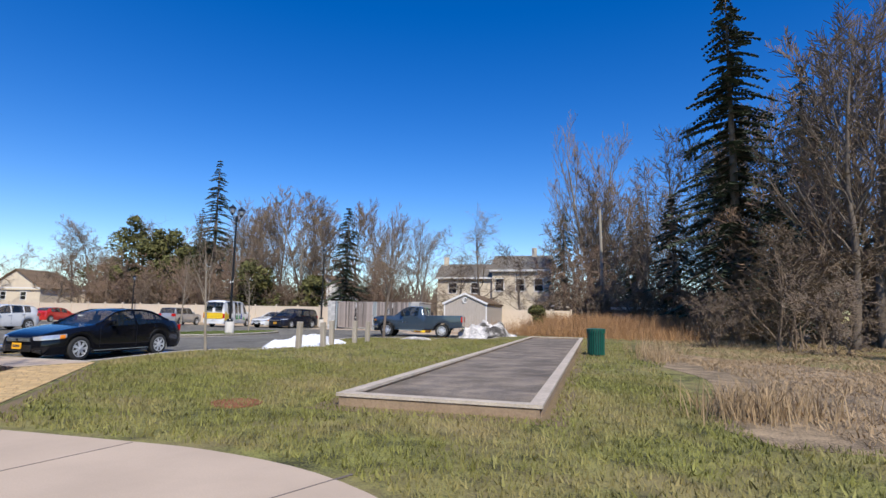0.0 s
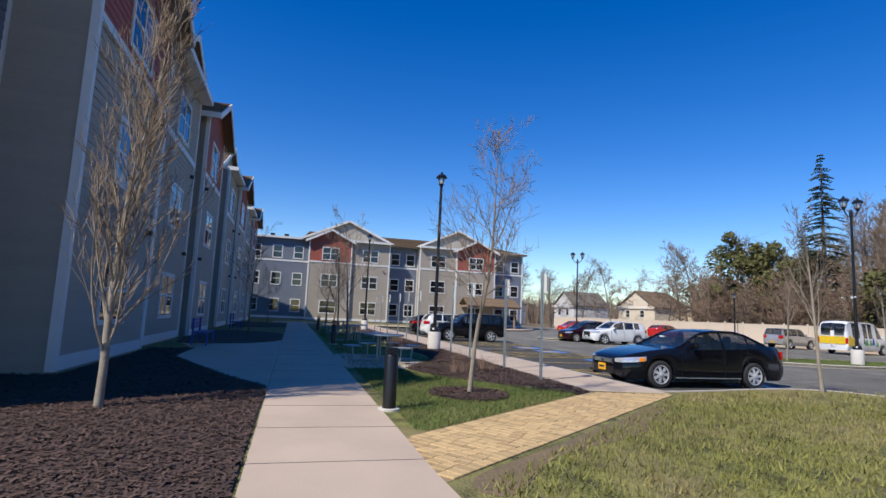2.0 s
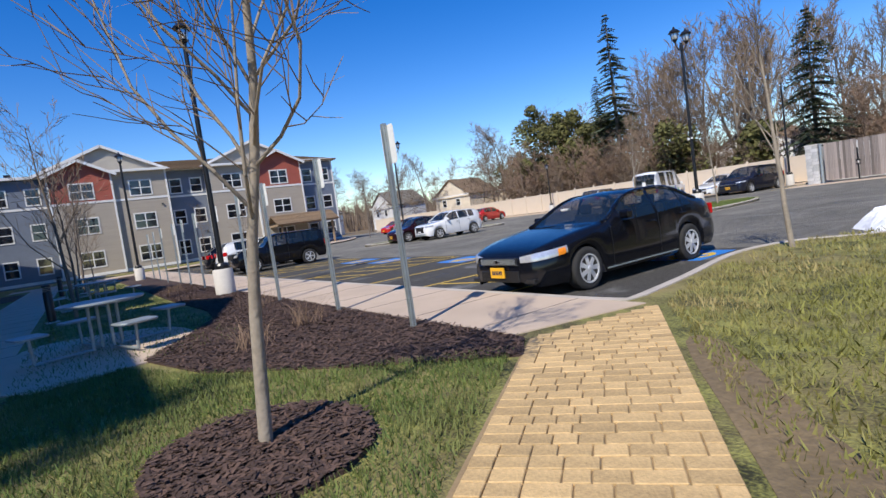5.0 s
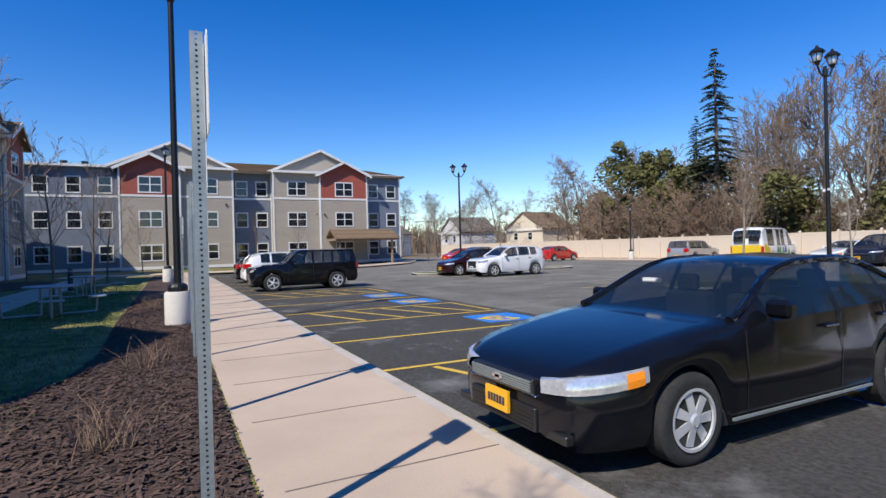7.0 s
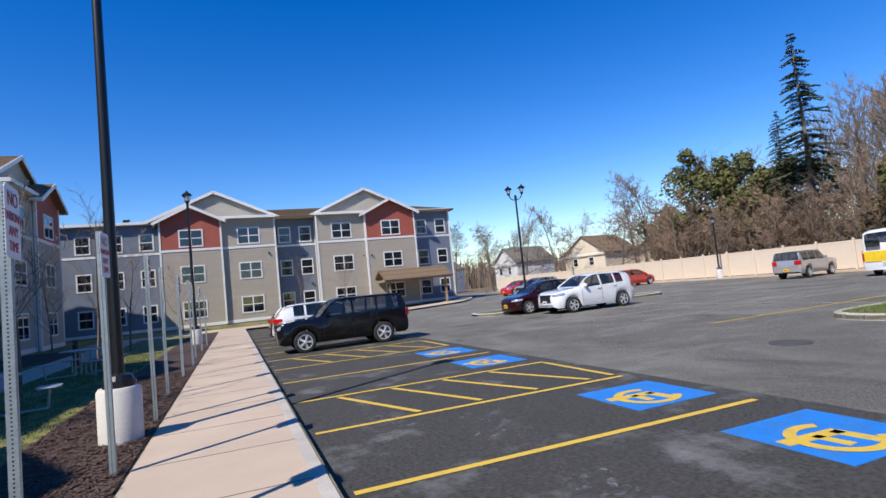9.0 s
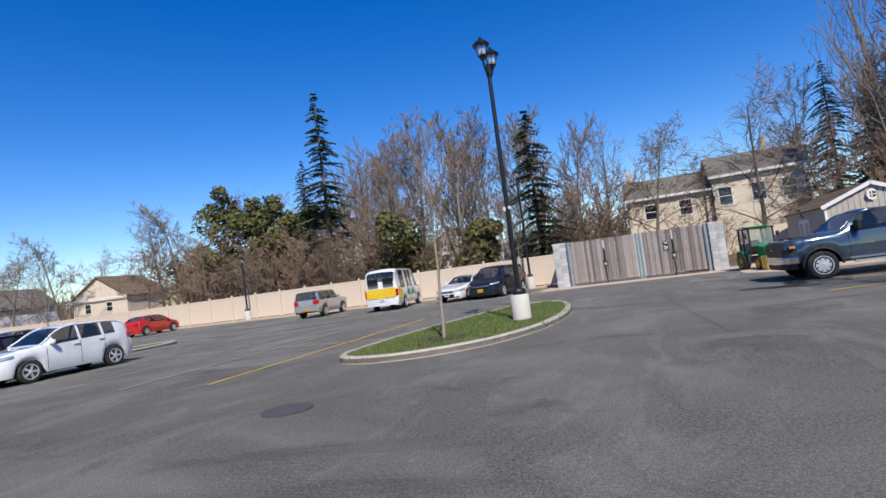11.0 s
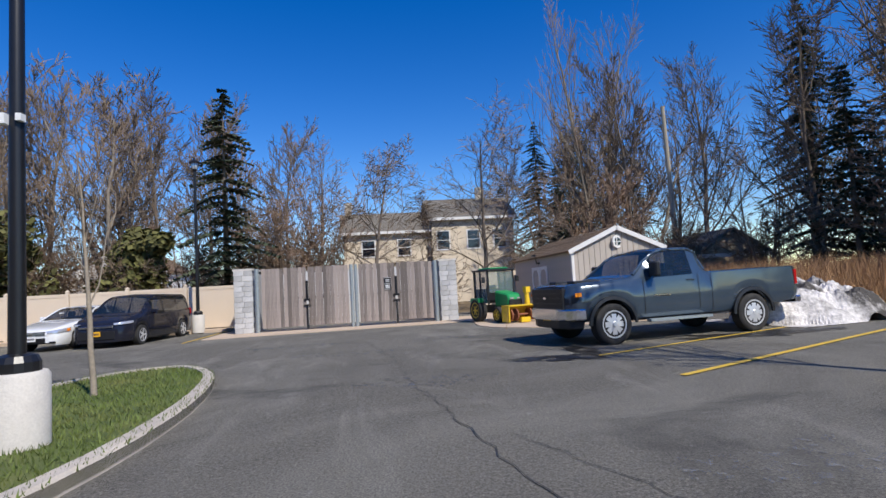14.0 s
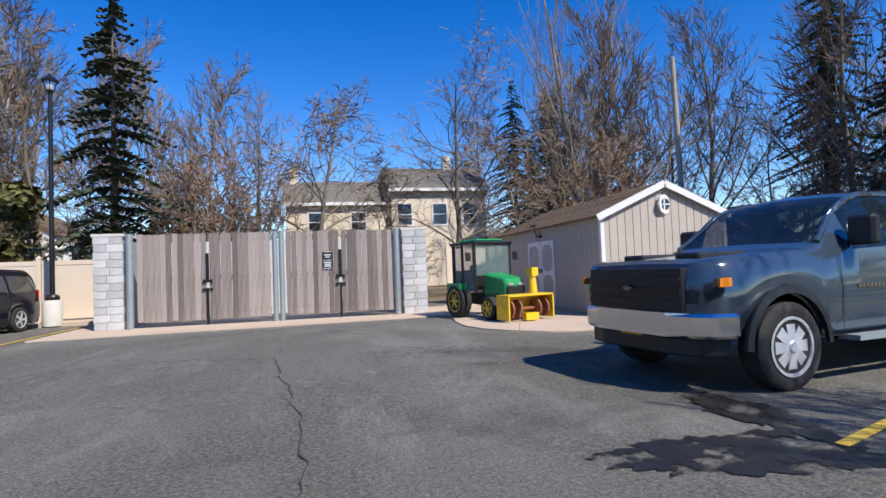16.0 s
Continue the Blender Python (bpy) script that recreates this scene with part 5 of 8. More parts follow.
MINIVAN = dict(length=5.17, axles=(0.98, 4.07), wheel=0.34, sill=0.2, spokes=5, tumble=0.16,
               top=[(0, 0.62), (0.08, 0.82), (0.6, 1.0), (1.0, 1.08), (2.0, 1.66), (2.4, 1.76), (4.4, 1.74), (4.95, 1.5), (5.1, 1.0), (5.17, 0.65)],
               belt=[(0, 0.58), (0.3, 0.78), (1.0, 0.98), (5.0, 1.06), (5.17, 0.62)],
               plan=[(0, 0.6), (0.1, 0.78), (0.5, 0.95), (1.0, 1.0), (4.6, 1.0), (5.05, 0.9), (5.17, 0.7)],
               windscreen=(1.12, 2.08), rear_window=(4.88, 5.08), sides=((1.8, 2.55), (2.65, 3.65), (3.75, 4.8)), mirror=1.7, handles=(2.5, 2.8), seams=(1.5, 2.6, 3.7), head=(0.80, 0.12, 0.5), tail=(1.0, 0.25, 0.25), plate=0.48,
               front=((-0.55, 0.66, 0.55, 0.74, 0.02, CHROME, "grille_trim"), (-0.6, 0.3, 0.6, 0.56, 0.02, BLACK, "lower_grille")))
VAN = dict(length=5.4, axles=(0.85, 3.95), wheel=0.36, sill=0.32, spokes=5, tumble=0.08,
           top=[(0, 0.86), (0.08, 1.06), (0.55, 1.2), (0.7, 1.26), (1.35, 1.95), (1.6, 2.2), (2.0, 2.38), (4.8, 2.40), (5.25, 2.2), (5.36, 1.6), (5.4, 0.8)],
           belt=[(0, 0.82), (0.3, 1.1), (0.8, 1.18), (5.35, 1.22), (5.4, 0.75)],
           plan=[(0, 0.7), (0.1, 0.9), (0.4, 0.98), (5.2, 1.0), (5.36, 0.97), (5.4, 0.88)],
           windscreen=(0.76, 1.42), rear_window=(5.22, 5.35), sides=((1.05, 1.7), (2.2, 2.7), (2.85, 3.35), (3.8, 4.7)), mirror=1.1, handles=(1.75,), seams=(1.78, 2.8), head=(0.95, 0.2, 0.1), tail=(1.0, 0.4, 0.08), plate=0.65, plate_end="back", plate_yellow=False)
PICKUP = dict(length=5.87, axles=(0.94, 4.54), wheel=0.42, sill=0.46, arch=0.52, spokes=8, fat=0.44, tyre=0.27, tumble=0.15,
              top=[(0, 1.02), (0.05, 1.24), (0.3, 1.30), (1.4, 1.36), (1.5, 1.40), (2.15, 1.90), (2.45, 1.99), (2.95, 1.985), (3.22, 1.90), (3.40, 1.40), (3.44, 1.40), (5.85, 1.42), (5.87, 1.40)],
              belt=[(0, 0.98), (0.06, 1.18), (0.4, 1.22), (1.5, 1.30), (3.3, 1.36), (5.9, 1.40), (5.95, 1.38)],
              plan=[(0, 0.66), (0.08, 0.88), (0.3, 0.99), (1.0, 1.03), (3.3, 1.02), (5.77, 1.02), (5.87, 0.99)],
              low=[(0, 0.62), (0.3, 0.55), (1.6, 0.50), (3.3, 0.50), (5.0, 0.58), (5.95, 0.66)],
              bed=(3.50, 5.80), windscreen=(1.54, 2.24), rear_window=(3.2, 3.36), sides=((1.98, 3.0),), seats=(2.65,), mirror=1.95, mirror_size=(0.13, 0.27, 0.30), mirror_mat=BLACK, handles=(2.92,), seams=(1.72, 3.12, 3.46),
              head=(0.98, 0.30, 0.22), head_mat=BLACK, tail=(1.16, 0.34, 0.09), plate=0.60,
              front=((-0.70, 0.78, 0.70, 1.20, 0.015, BLACK, "grille"),))


def pickup_trim(veh):
    for side in (-1, 1):
        bm = BM()
        box(bm, 1.75, side * 1.0, 0.42, 3.3, side * 1.14, 0.47)
        for x in (1.9, 2.6, 3.2):
            box(bm, x - 0.03, side * 0.85, 0.40, x + 0.03, side * 1.03, 0.44)
        part("running_board", bm, STEEL, veh, "silver running board")
        for a in (0.94, 4.54):
            bm = BM()
            n = 18
            prev = None
            for i in range(n + 1):
                t = math.pi * i / n
                cur = [bm.verts.new((a + r * math.cos(t), side * y, 0.42 + r * math.sin(t))) for r, y in ((0.505, 1.01), (0.505, 1.055), (0.57, 1.045), (0.575, 1.01))]
                if prev:
                    for k in range(3):
                        bm.faces.new((prev[k], cur[k], cur[k + 1], prev[k + 1]))
                prev = cur
            part("arch_flare", bm, BLACK, veh, smooth=40)
        bm = BM()
        box(bm, 0.10, side * 1.005, 1.02, 0.24, side * 1.03, 1.10)
        part("indicator", bm, AMBER, veh)
    bm = BM()
    prism(bm, [(-0.07, -0.5), (-0.03, -0.78), (0.09, -0.96), (0.34, -1.035), (0.34, 1.035), (0.09, 0.96), (-0.03, 0.78), (-0.07, 0.5)], 0.54, 0.77)
    part("front_bumper", bm, CHROME, veh, "chrome front bumper", bevel=0.03)
    bm = BM()
    prism(bm, [(-0.03, -0.5), (0.06, -0.8), (0.3, -0.95), (0.3, 0.95), (0.06, 0.8), (-0.03, 0.5)], 0.36, 0.54)
    part("front_valance", bm, BLACK, veh, bevel=0.02)
    bm = BM()
    box(bm, 5.87, -0.95, 0.55, 6.03, 0.95, 0.72)
    part("rear_bumper", bm, CHROME, veh, bevel=0.03)
    for y in (-0.4, 0.4):
        bm = BM()
        box(bm, 0.35, y - 0.16, 1.28, 1.0, y + 0.16, 1.345)
        part("hood_scoop", bm, BLACK, veh, bevel=0.02)
    for i in range(3):
        bm = BM()
        z = 0.86 + 0.11 * i
        box(bm, -0.045, -0.69, z, 0.02, 0.69, z + 0.035)
        part("grille_bar", bm, BLACK_METAL, veh)
    bm = BM()
    for k in range(7):
        box(bm, 1.95 + 0.06 * k, -1.036, 0.93, 1.98 + 0.06 * k + 0.01, -1.030, 0.97)
    part("model_badge", bm, CHROME, veh)


PICKUP["extra"] = (pickup_trim, badge(1.0, -0.075))


def sedan_trim(veh):
    bm = BM()
    box(bm, 1.97, 0.28, 1.21, 2.06, 0.44, 1.25, Matrix.Translation((0.03, 0, 0)))
    part("windscreen_sticker", bm, WHITE, veh)
    for side in (-1, 1):
        bm = BM()
        box(bm, 1.45, side * 0.895, 0.255, 3.4, side * 0.912, 0.275)
        part("sill_trim", bm, STEEL, veh)


BLACK_PAINT = paint("black_car_paint", (0.005, 0.0055, 0.008), 0.0, 0.35, 0.25)
GREY_BLUE = paint("grey_blue_car_paint", (0.05, 0.075, 0.105), 0.3)
WHITE_PAINT = paint("white_car_paint", (0.74, 0.74, 0.73))
SILVER_PAINT = paint("silver_car_paint", (0.42, 0.41, 0.39), 0.4)
RED_PAINT = paint("red_car_paint", (0.48, 0.02, 0.015))
MAROON_PAINT = paint("maroon_car_paint", (0.022, 0.005, 0.007), 0.0, 0.3, 0.25)
NAVY_PAINT = paint("dark_navy_car_paint", (0.013, 0.014, 0.022), 0.0, 0.35, 0.25)
SEDAN["extra"] = SEDAN["extra"] + (sedan_trim,)
car("sedan", "black four-door sedan with a yellow plate, salt-dusted, parked by the kerb", "car", place(-17.15, 7.44, 90), SEDAN, BLACK_PAINT)
car("pickup_truck", "blue-grey single-cab pickup truck with chrome bumpers and black grille", "truck", place(-16.62, 30.5, 8.3, 0.0), PICKUP, GREY_BLUE)
car("suv", "white compact suv with dark windows in a stall", "car", place(-38.55, 19.55, 90), SUV, WHITE_PAINT)
car("hatchback", "very dark maroon hatchback beside the white suv", "car", place(-41.0, 18.9, 90), HATCH, MAROON_PAINT)
car("suv", "black boxy suv parked nose to the walk", "car", place(-36.8, 8.0, 90), BOXY, BLACK_PAINT)
car("suv", "white suv with red tail lights beyond the black one", "car", place(-40.2, 12.5, -90), SUV, WHITE_PAINT)
car("hatchback", "black car parked at the end of the row", "car", place(-44.2, 12.3, -90), HATCH, BLACK_PAINT)
car("suv", "silver boxy suv parked nose to the fence", "car", place(-41.4, 42.4, -82), BOXY, SILVER_PAINT)
car("sedan", "white sedan parked facing the lot", "car", place(-31.5, 38.6, 84), dict(SEDAN, plate_yellow=False), WHITE_PAINT)
car("minivan", "dark navy minivan with a yellow plate by the fence", "car", place(-29.35, 38.2, 84), MINIVAN, NAVY_PAINT)
car("hatchback", "bright red hatchback parked by the fence", "car", place(-57.0, 42.3, -86), HATCH, RED_PAINT)
car("suv", "silver suv far across the lot", "car", place(-60.5, 30.6, 100), SUV, SILVER_PAINT)
car("hatchback", "red car far across the lot", "car", place(-68.0, 33.0, 100), HATCH, RED_PAINT)


def van_art(veh):
    """Yellow tail panel and painted shapes on the van's flanks."""
    bm = BM()
    box(bm, 5.405, -0.86, 0.75, 5.425, 0.86, 1.28)
    part("rear_panel", bm, YELLOW_METAL, veh, "yellow painted rear doors")
    for side in (-1, 1):
        bm = BM()
        prism(bm, [(5.3, 0.62), (4.55, 0.62), (4.4, 0.95), (4.65, 1.2), (4.9, 1.15), (5.0, 1.34), (5.3, 1.34)], 0, 0.012, Matrix(((1, 0, 0, 0), (0, 0, side, side * 1.0), (0, 1, 0, 0), (0, 0, 0, 1))))
        part("painted_panel", bm, YELLOW_METAL, veh, "yellow painted flank")
        for x, z, w, h, mt in ((3.05, 0.7, 0.22, 0.42, GREEN_METAL), (2.55, 0.72, 0.16, 0.4, GREEN_METAL), (2.2, 0.75, 0.2, 0.45, BLUE_SEAT), (3.35, 0.8, 0.12, 0.4, BLACK), (1.7, 0.65, 0.2, 0.3, GREEN_METAL)):
            bm = BM()
            prism(bm, [(x - w, z), (x + w, z), (x + w * 0.5, z + h * 0.6), (x + w * 0.3, z + h), (x - w * 0.3, z + h), (x - w * 0.5, z + h * 0.6)], 0, 0.012, Matrix(((1, 0, 0, 0), (0, 0, side, side * 1.0), (0, 1, 0, 0), (0, 0, 0, 1))))
            part("painted_shape", bm, mt, veh)
    for y in (-0.45, 0.45):
        bm = BM()
        box(bm, 5.36, y - 0.3, 1.38, 5.43, y + 0.3, 1.85)
        part("rear_door_window", bm, CAR_GLASS, veh)


VAN["extra"] = (van_art,)
car("van", "white high-roof van painted with yellow and green shapes", "van", place(-35.8, 42.4, -80), VAN, WHITE_PAINT)


# ---- shed ----
SZ = 0.05
shed = thing("garden_shed", "tan grooved-board shed with white trim, brown roof and round window", "shed")
X0, X1, Y0, Y1, EH, PH = -13.6, -10.35, 36.6, 43.7, 2.36, 3.06
bm = BM()
box(bm, X0 + 0.02, Y0 + 0.02, SZ, X1 - 0.02, Y1 - 0.02, SZ + EH)
part("wall", bm, SHED_WALL, shed)
C = (X0 + X1) / 2
bm = BM()
n = 16
for i in range(n):
    a, b = X0 + (X1 - X0) * i / n + 0.008, X0 + (X1 - X0) * (i + 1) / n - 0.008
    za, zc = [EH + (PH - EH) * (1 - abs(x - C) / (C - X0)) for x in (a, b)]
    q = [(a, SZ + 0.06), (b, SZ + 0.06), (b, SZ + zc - 0.04), (a, SZ + za - 0.04)]
    bm = BM()
    prism(bm, [(x, z) for x, z in q], 0, 1, Matrix(((1, 0, 0, 0), (0, 0, 0.06, Y0 - 0.03), (0, 1, 0, 0), (0, 0, 0, 1))))
    part("gable_board", bm, SHED_WALL, shed)
n = 30
bm = BM()
box(bm, -0.0225, 0.007, 0.06, 0.0225, (Y1 - Y0) / n - 0.007, EH - 0.02)
side_board = mesh_of("side_board", bm, SHED_WALL)
for i in range(n):
    for x in (X0 + 0.0075, X1 - 0.0075):
        ob = new("side_board", side_board)
        ob.parent, ob.matrix_basis = shed, pose(x, Y0 + (Y1 - Y0) * i / n, SZ)
bm = BM()
prism(bm, [(X0, SZ + EH), (X1, SZ + EH), (C, SZ + PH)], 0, 1, Matrix(((1, 0, 0, 0), (0, 0, Y1 - Y0 - 0.04, Y0 + 0.02), (0, 1, 0, 0), (0, 0, 0, 1))))
part("gable_wall", bm, SHED_WALL, shed)
I4 = Matrix.Identity(4)
for s, xe in ((-1, X0 - 0.14), (1, X1 + 0.14)):
    ze = SZ + EH - 0.05
    roof_slab(shed, [(xe, Y0 - 0.12, ze), (xe, Y1 + 0.12, ze), (C, Y1 + 0.12, SZ + PH + 0.04), (C, Y0 - 0.12, SZ + PH + 0.04)], I4, thick=0.06)
    bm = BM()
    bar(bm, (xe, Y0 - 0.12, ze - 0.05), (C, Y0 - 0.12, SZ + PH - 0.02), 0.15, 0.03, I4)
    part("rake_board", bm, TRIM, shed)
    bm = BM()
    xx = X0 if s < 0 else X1
    box(bm, xx - 0.03, Y0 - 0.05, SZ + 0.02, xx + 0.06, Y0 + 0.05, SZ + EH)
    part("corner_board", bm, TRIM, shed)
bm = BM()
lathe(bm, [(0.235, 0), (0.235, 0.05), (0.155, 0.05), (0.155, 0.0)], 8, pose(C, Y0 - 0.035, SZ + 2.55, 90, 0, 22.5))
rw = part("round_window", bm, TRIM, shed)
bm = BM()
lathe(bm, [(0.155, 0), (0.155, 0.01)], 16, pose(C, Y0 - 0.05, SZ + 2.55, 90))
part("pane", bm, WINDOW_GLASS, rw)
bm = BM()
box(bm, C - 0.015, Y0 - 0.085, SZ + 2.40, C + 0.015, Y0 - 0.065, SZ + 2.70), box(bm, C - 0.15, Y0 - 0.085, SZ + 2.535, C + 0.15, Y0 - 0.065, SZ + 2.565)
part("muntin", bm, TRIM, rw)
for k, (ya, yb) in enumerate(((39.15, 40.08), (40.12, 41.05))):
    bm = BM()
    for b in ((ya, 0.08, ya + 0.1, 1.92), (yb - 0.1, 0.08, yb, 1.92), (ya + 0.1, 0.08, yb - 0.1, 0.2), (ya + 0.1, 0.94, yb - 0.1, 1.06), (ya + 0.1, 1.8, yb - 0.1, 1.92)):
        box(bm, X0 - 0.055, b[0], SZ + b[1], X0 - 0.018, b[2], SZ + b[3])
    for zc in (0.57, 1.43):
        for sy in (-1, 1):
            for sz in (-1, 1):
                yc = (ya + yb) / 2
                p = [(yc + sy * 0.37, zc + sz * 0.37), (yc + sy * 0.20, zc + sz * 0.37), (yc + sy * 0.37, zc + sz * 0.20)]
                prism(bm, [(y, SZ + z) for y, z in p], 0, 1, Matrix(((0, 0, 0.03, X0 - 0.05), (1, 0, 0, 0), (0, 1, 0, 0), (0, 0, 0, 1))))
    d = part("door", bm, TRIM, shed, "white framed shed door leaf")
    bm = BM()
    box(bm, X0 - 0.03, ya + 0.1, SZ + 0.2, X0 - 0.016, yb - 0.1, SZ + 1.8)
    part("door_panel", bm, SHED_WALL, d)
    bm = BM()
    box(bm, X0 - 0.09, (yb - 0.08) if k == 0 else (ya + 0.04), SZ + 1.0, X0 - 0.05, (yb - 0.04) if k == 0 else (ya + 0.08), SZ + 1.12)
    part("handle", bm, BLACK_METAL, d)
bm = BM()
box(bm, X0 - 0.1, 40.0, SZ + 2.04, X0 - 0.02, 40.3, SZ + 2.10), tube(bm, (X0 - 0.06, 40.3, SZ + 2.1), (X0 - 0.1, 40.4, SZ + 2.4), 0.02), box(bm, X0 - 0.2, 40.35, SZ + 2.36, X0 - 0.05, 40.5, SZ + 2.44)
part("wall_lamp", bm, BLACK_METAL, shed)


# ---- compact tractor with snow blower ----
tr = thing("tractor", "small green cab tractor with a yellow snow blower before the shed", "tractor", pose(-15.35, 36.75, 0.05, 0, 0, 108) @ Matrix.Diagonal((0.9, 0.9, 0.9, 1)))


def tp(name, mt, fn, bevel=0.0, smooth=0):
    bm = BM()
    fn(bm)
    return part(name, bm, mt, tr, bevel=bevel, smooth=smooth)


tp("hood", GREEN_METAL, lambda b: prism(b, [(0.55, 0.62), (0.55, 0.95), (0.65, 1.08), (1.55, 1.22), (1.55, 0.6)], 0, 1, Matrix(((1, 0, 0, 0), (0, 0, 0.62, -0.31), (0, 1, 0, 0), (0, 0, 0, 1)))), 0.05)
tp("nose_grille", BLACK, lambda b: box(b, 0.50, -0.28, 0.55, 0.58, 0.28, 0.86), 0.02)
for s in (-1, 1):
    tp("headlight", LAMP_LENS, lambda b: box(b, 0.52, s * 0.08, 0.88, 0.6, s * 0.24, 0.94))
tp("chassis", BLACK, lambda b: box(b, 0.6, -0.22, 0.35, 2.6, 0.22, 0.65))
for s in (-1, 1):
    tp("cab_post", BLACK, lambda b: (box(b, 1.5, s * 0.55, 0.7, 1.57, s * 0.62, 2.0), box(b, 2.55, s * 0.55, 0.7, 2.63, s * 0.62, 2.0), box(b, 2.1, s * 0.56, 0.7, 2.15, s * 0.62, 2.0)))
    tp("cab_window", CAB_GLASS, lambda b: box(b, 1.57, s * 0.575, 0.75, 2.55, s * 0.595, 1.98))
    tp("mud_guard", GREEN_METAL, lambda b: box(b, 2.0, s * 0.5, 0.75, 2.75, s * 0.78, 0.95), 0.04)
    wheel(tr, 0.95, s * 0.52, 0.30, 0.22, s, 6, YELLOW_METAL)
    wheel(tr, 2.35, s * 0.62, 0.46, 0.32, s, 6, YELLOW_METAL)
    tp("mirror", BLACK, lambda b: box(b, 1.5, s * 0.72, 1.55, 1.55, s * 0.86, 1.78))
tp("front_window", CAB_GLASS, lambda b: box(b, 1.50, -0.55, 1.15, 1.52, 0.55, 1.98))
tp("cab_roof", BLACK, lambda b: box(b, 1.42, -0.66, 2.0, 2.7, 0.66, 2.08), 0.03)
tp("roof_cap", GREEN_METAL, lambda b: box(b, 1.6, -0.45, 2.08, 2.5, 0.45, 2.15), 0.03)
tp("cab_back", BLACK, lambda b: box(b, 2.55, -0.6, 0.7, 2.62, 0.6, 1.3))
tp("seat", CAR_DARK, lambda b: box(b, 2.2, -0.22, 0.8, 2.35, 0.22, 1.45), 0.03)
tp("blower_housing", YELLOW_METAL, lambda b: (box(b, -0.08, -0.72, 0.62, 0.42, 0.72, 0.66), box(b, -0.08, -0.72, 0.05, 0.40, -0.68, 0.64), box(b, -0.08, 0.68, 0.05, 0.40, 0.72, 0.64), box(b, 0.36, -0.72, 0.05, 0.42, 0.72, 0.64), box(b, -0.1, -0.2, 0.02, 0.05, 0.2, 0.2)))
tp("auger", RUST, lambda b: ([tube(b, (0.15, y - 0.03, 0.3), (0.15, y + 0.03, 0.3), 0.24, n=14) for y in (-0.55, -0.3, 0.3, 0.55)], tube(b, (0.15, -0.68, 0.3), (0.15, 0.68, 0.3), 0.04)))
tp("chute", YELLOW_METAL, lambda b: (tube(b, (0.3, -0.38, 0.62), (0.33, -0.38, 1.15), 0.11, 0.09, 10), box(b, 0.2, -0.48, 1.1, 0.42, -0.28, 1.32)))


# ---- lamps ----
def lamp_head(lamp, x, y, z, k=1.0):
    head = BM()
    lathe(head, [(0.05, -0.12), (0.09, -0.02), (0.13, 0.0), (0.10, 0.03)], 10, pose(x, y, z))
    hd = part("lantern", head, BLACK_METAL, lamp)
    bm = BM()
    lathe(bm, [(0.10, 0.03), (0.16, 0.28), (0.15, 0.30)], 10, pose(x, y, z))
    part("lantern_glass", bm, LAMP_LENS, hd, smooth=60)
    bm = BM()
    lathe(bm, [(0.23, 0.28), (0.24, 0.31), (0.16, 0.40), (0.06, 0.46), (0.03, 0.54), (0.01, 0.55)], 14, pose(x, y, z))
    part("lantern_hood", bm, BLACK_METAL, hd, smooth=40)
    for i in range(4):
        a = i * math.pi / 2 + 0.4
        bm = BM()
        tube(bm, (x + 0.11 * math.cos(a), y + 0.11 * math.sin(a), z + 0.03), (x + 0.17 * math.cos(a), y + 0.17 * math.sin(a), z + 0.30), 0.012, n=4)
        part("lantern_rib", bm, BLACK_METAL, hd)


def street_lamp(x, y, h, heads=1, ang=0.0, base=True, label="black pole lamp on a round concrete pier", g=0.0):
    lamp = thing("street_lamp", label, "street lamp", group="lot lamps")
    z = g
    if base:
        bm = BM()
        lathe(bm, [(0.26, 0), (0.26, 0.72), (0.235, 0.76)], 24, pose(x, y, g - 0.05))
        part("pier", bm, PIER, lamp, "pale round concrete pier", smooth=40)
        z += 0.7
    bm = BM()
    lathe(bm, [(0.19, 0), (0.19, 0.10), (0.16, 0.16), (0.10, 0.18)], 16, pose(x, y, z))
    part("base_plate", bm, BLACK_METAL, lamp)
    bm = BM()
    tube(bm, (x, y, z + 0.1), (x, y, g + h), 0.075, 0.055, 12)
    part("pole", bm, BLACK_METAL, lamp, smooth=40)
    if heads == 1:
        lamp_head(lamp, x, y, g + h + 0.1)
    else:
        for s in (-1, 1):
            dx, dy = s * 0.42 * math.cos(ang), s * 0.42 * math.sin(ang)
            bm = BM()
            prev = Vector((x, y, g + h - 0.25))
            for k in range(1, 6):
                t = k / 5
                cur = Vector((x + dx * t, y + dy * t, g + h - 0.25 - 0.10 * math.sin(t * math.pi) + 0.25 * t * t))
                tube(bm, prev, cur, 0.03, n=6)
                prev = cur
            part("arm", bm, BLACK_METAL, lamp)
            lamp_head(lamp, prev.x, prev.y, prev.z + 0.1)
        bm = BM()
        lathe(bm, [(0.05, -0.3), (0.08, -0.2), (0.08, 0.0), (0.03, 0.06)], 10, pose(x, y, g + h - 0.1))
        part("pole_top", bm, BLACK_METAL, lamp)
    return lamp


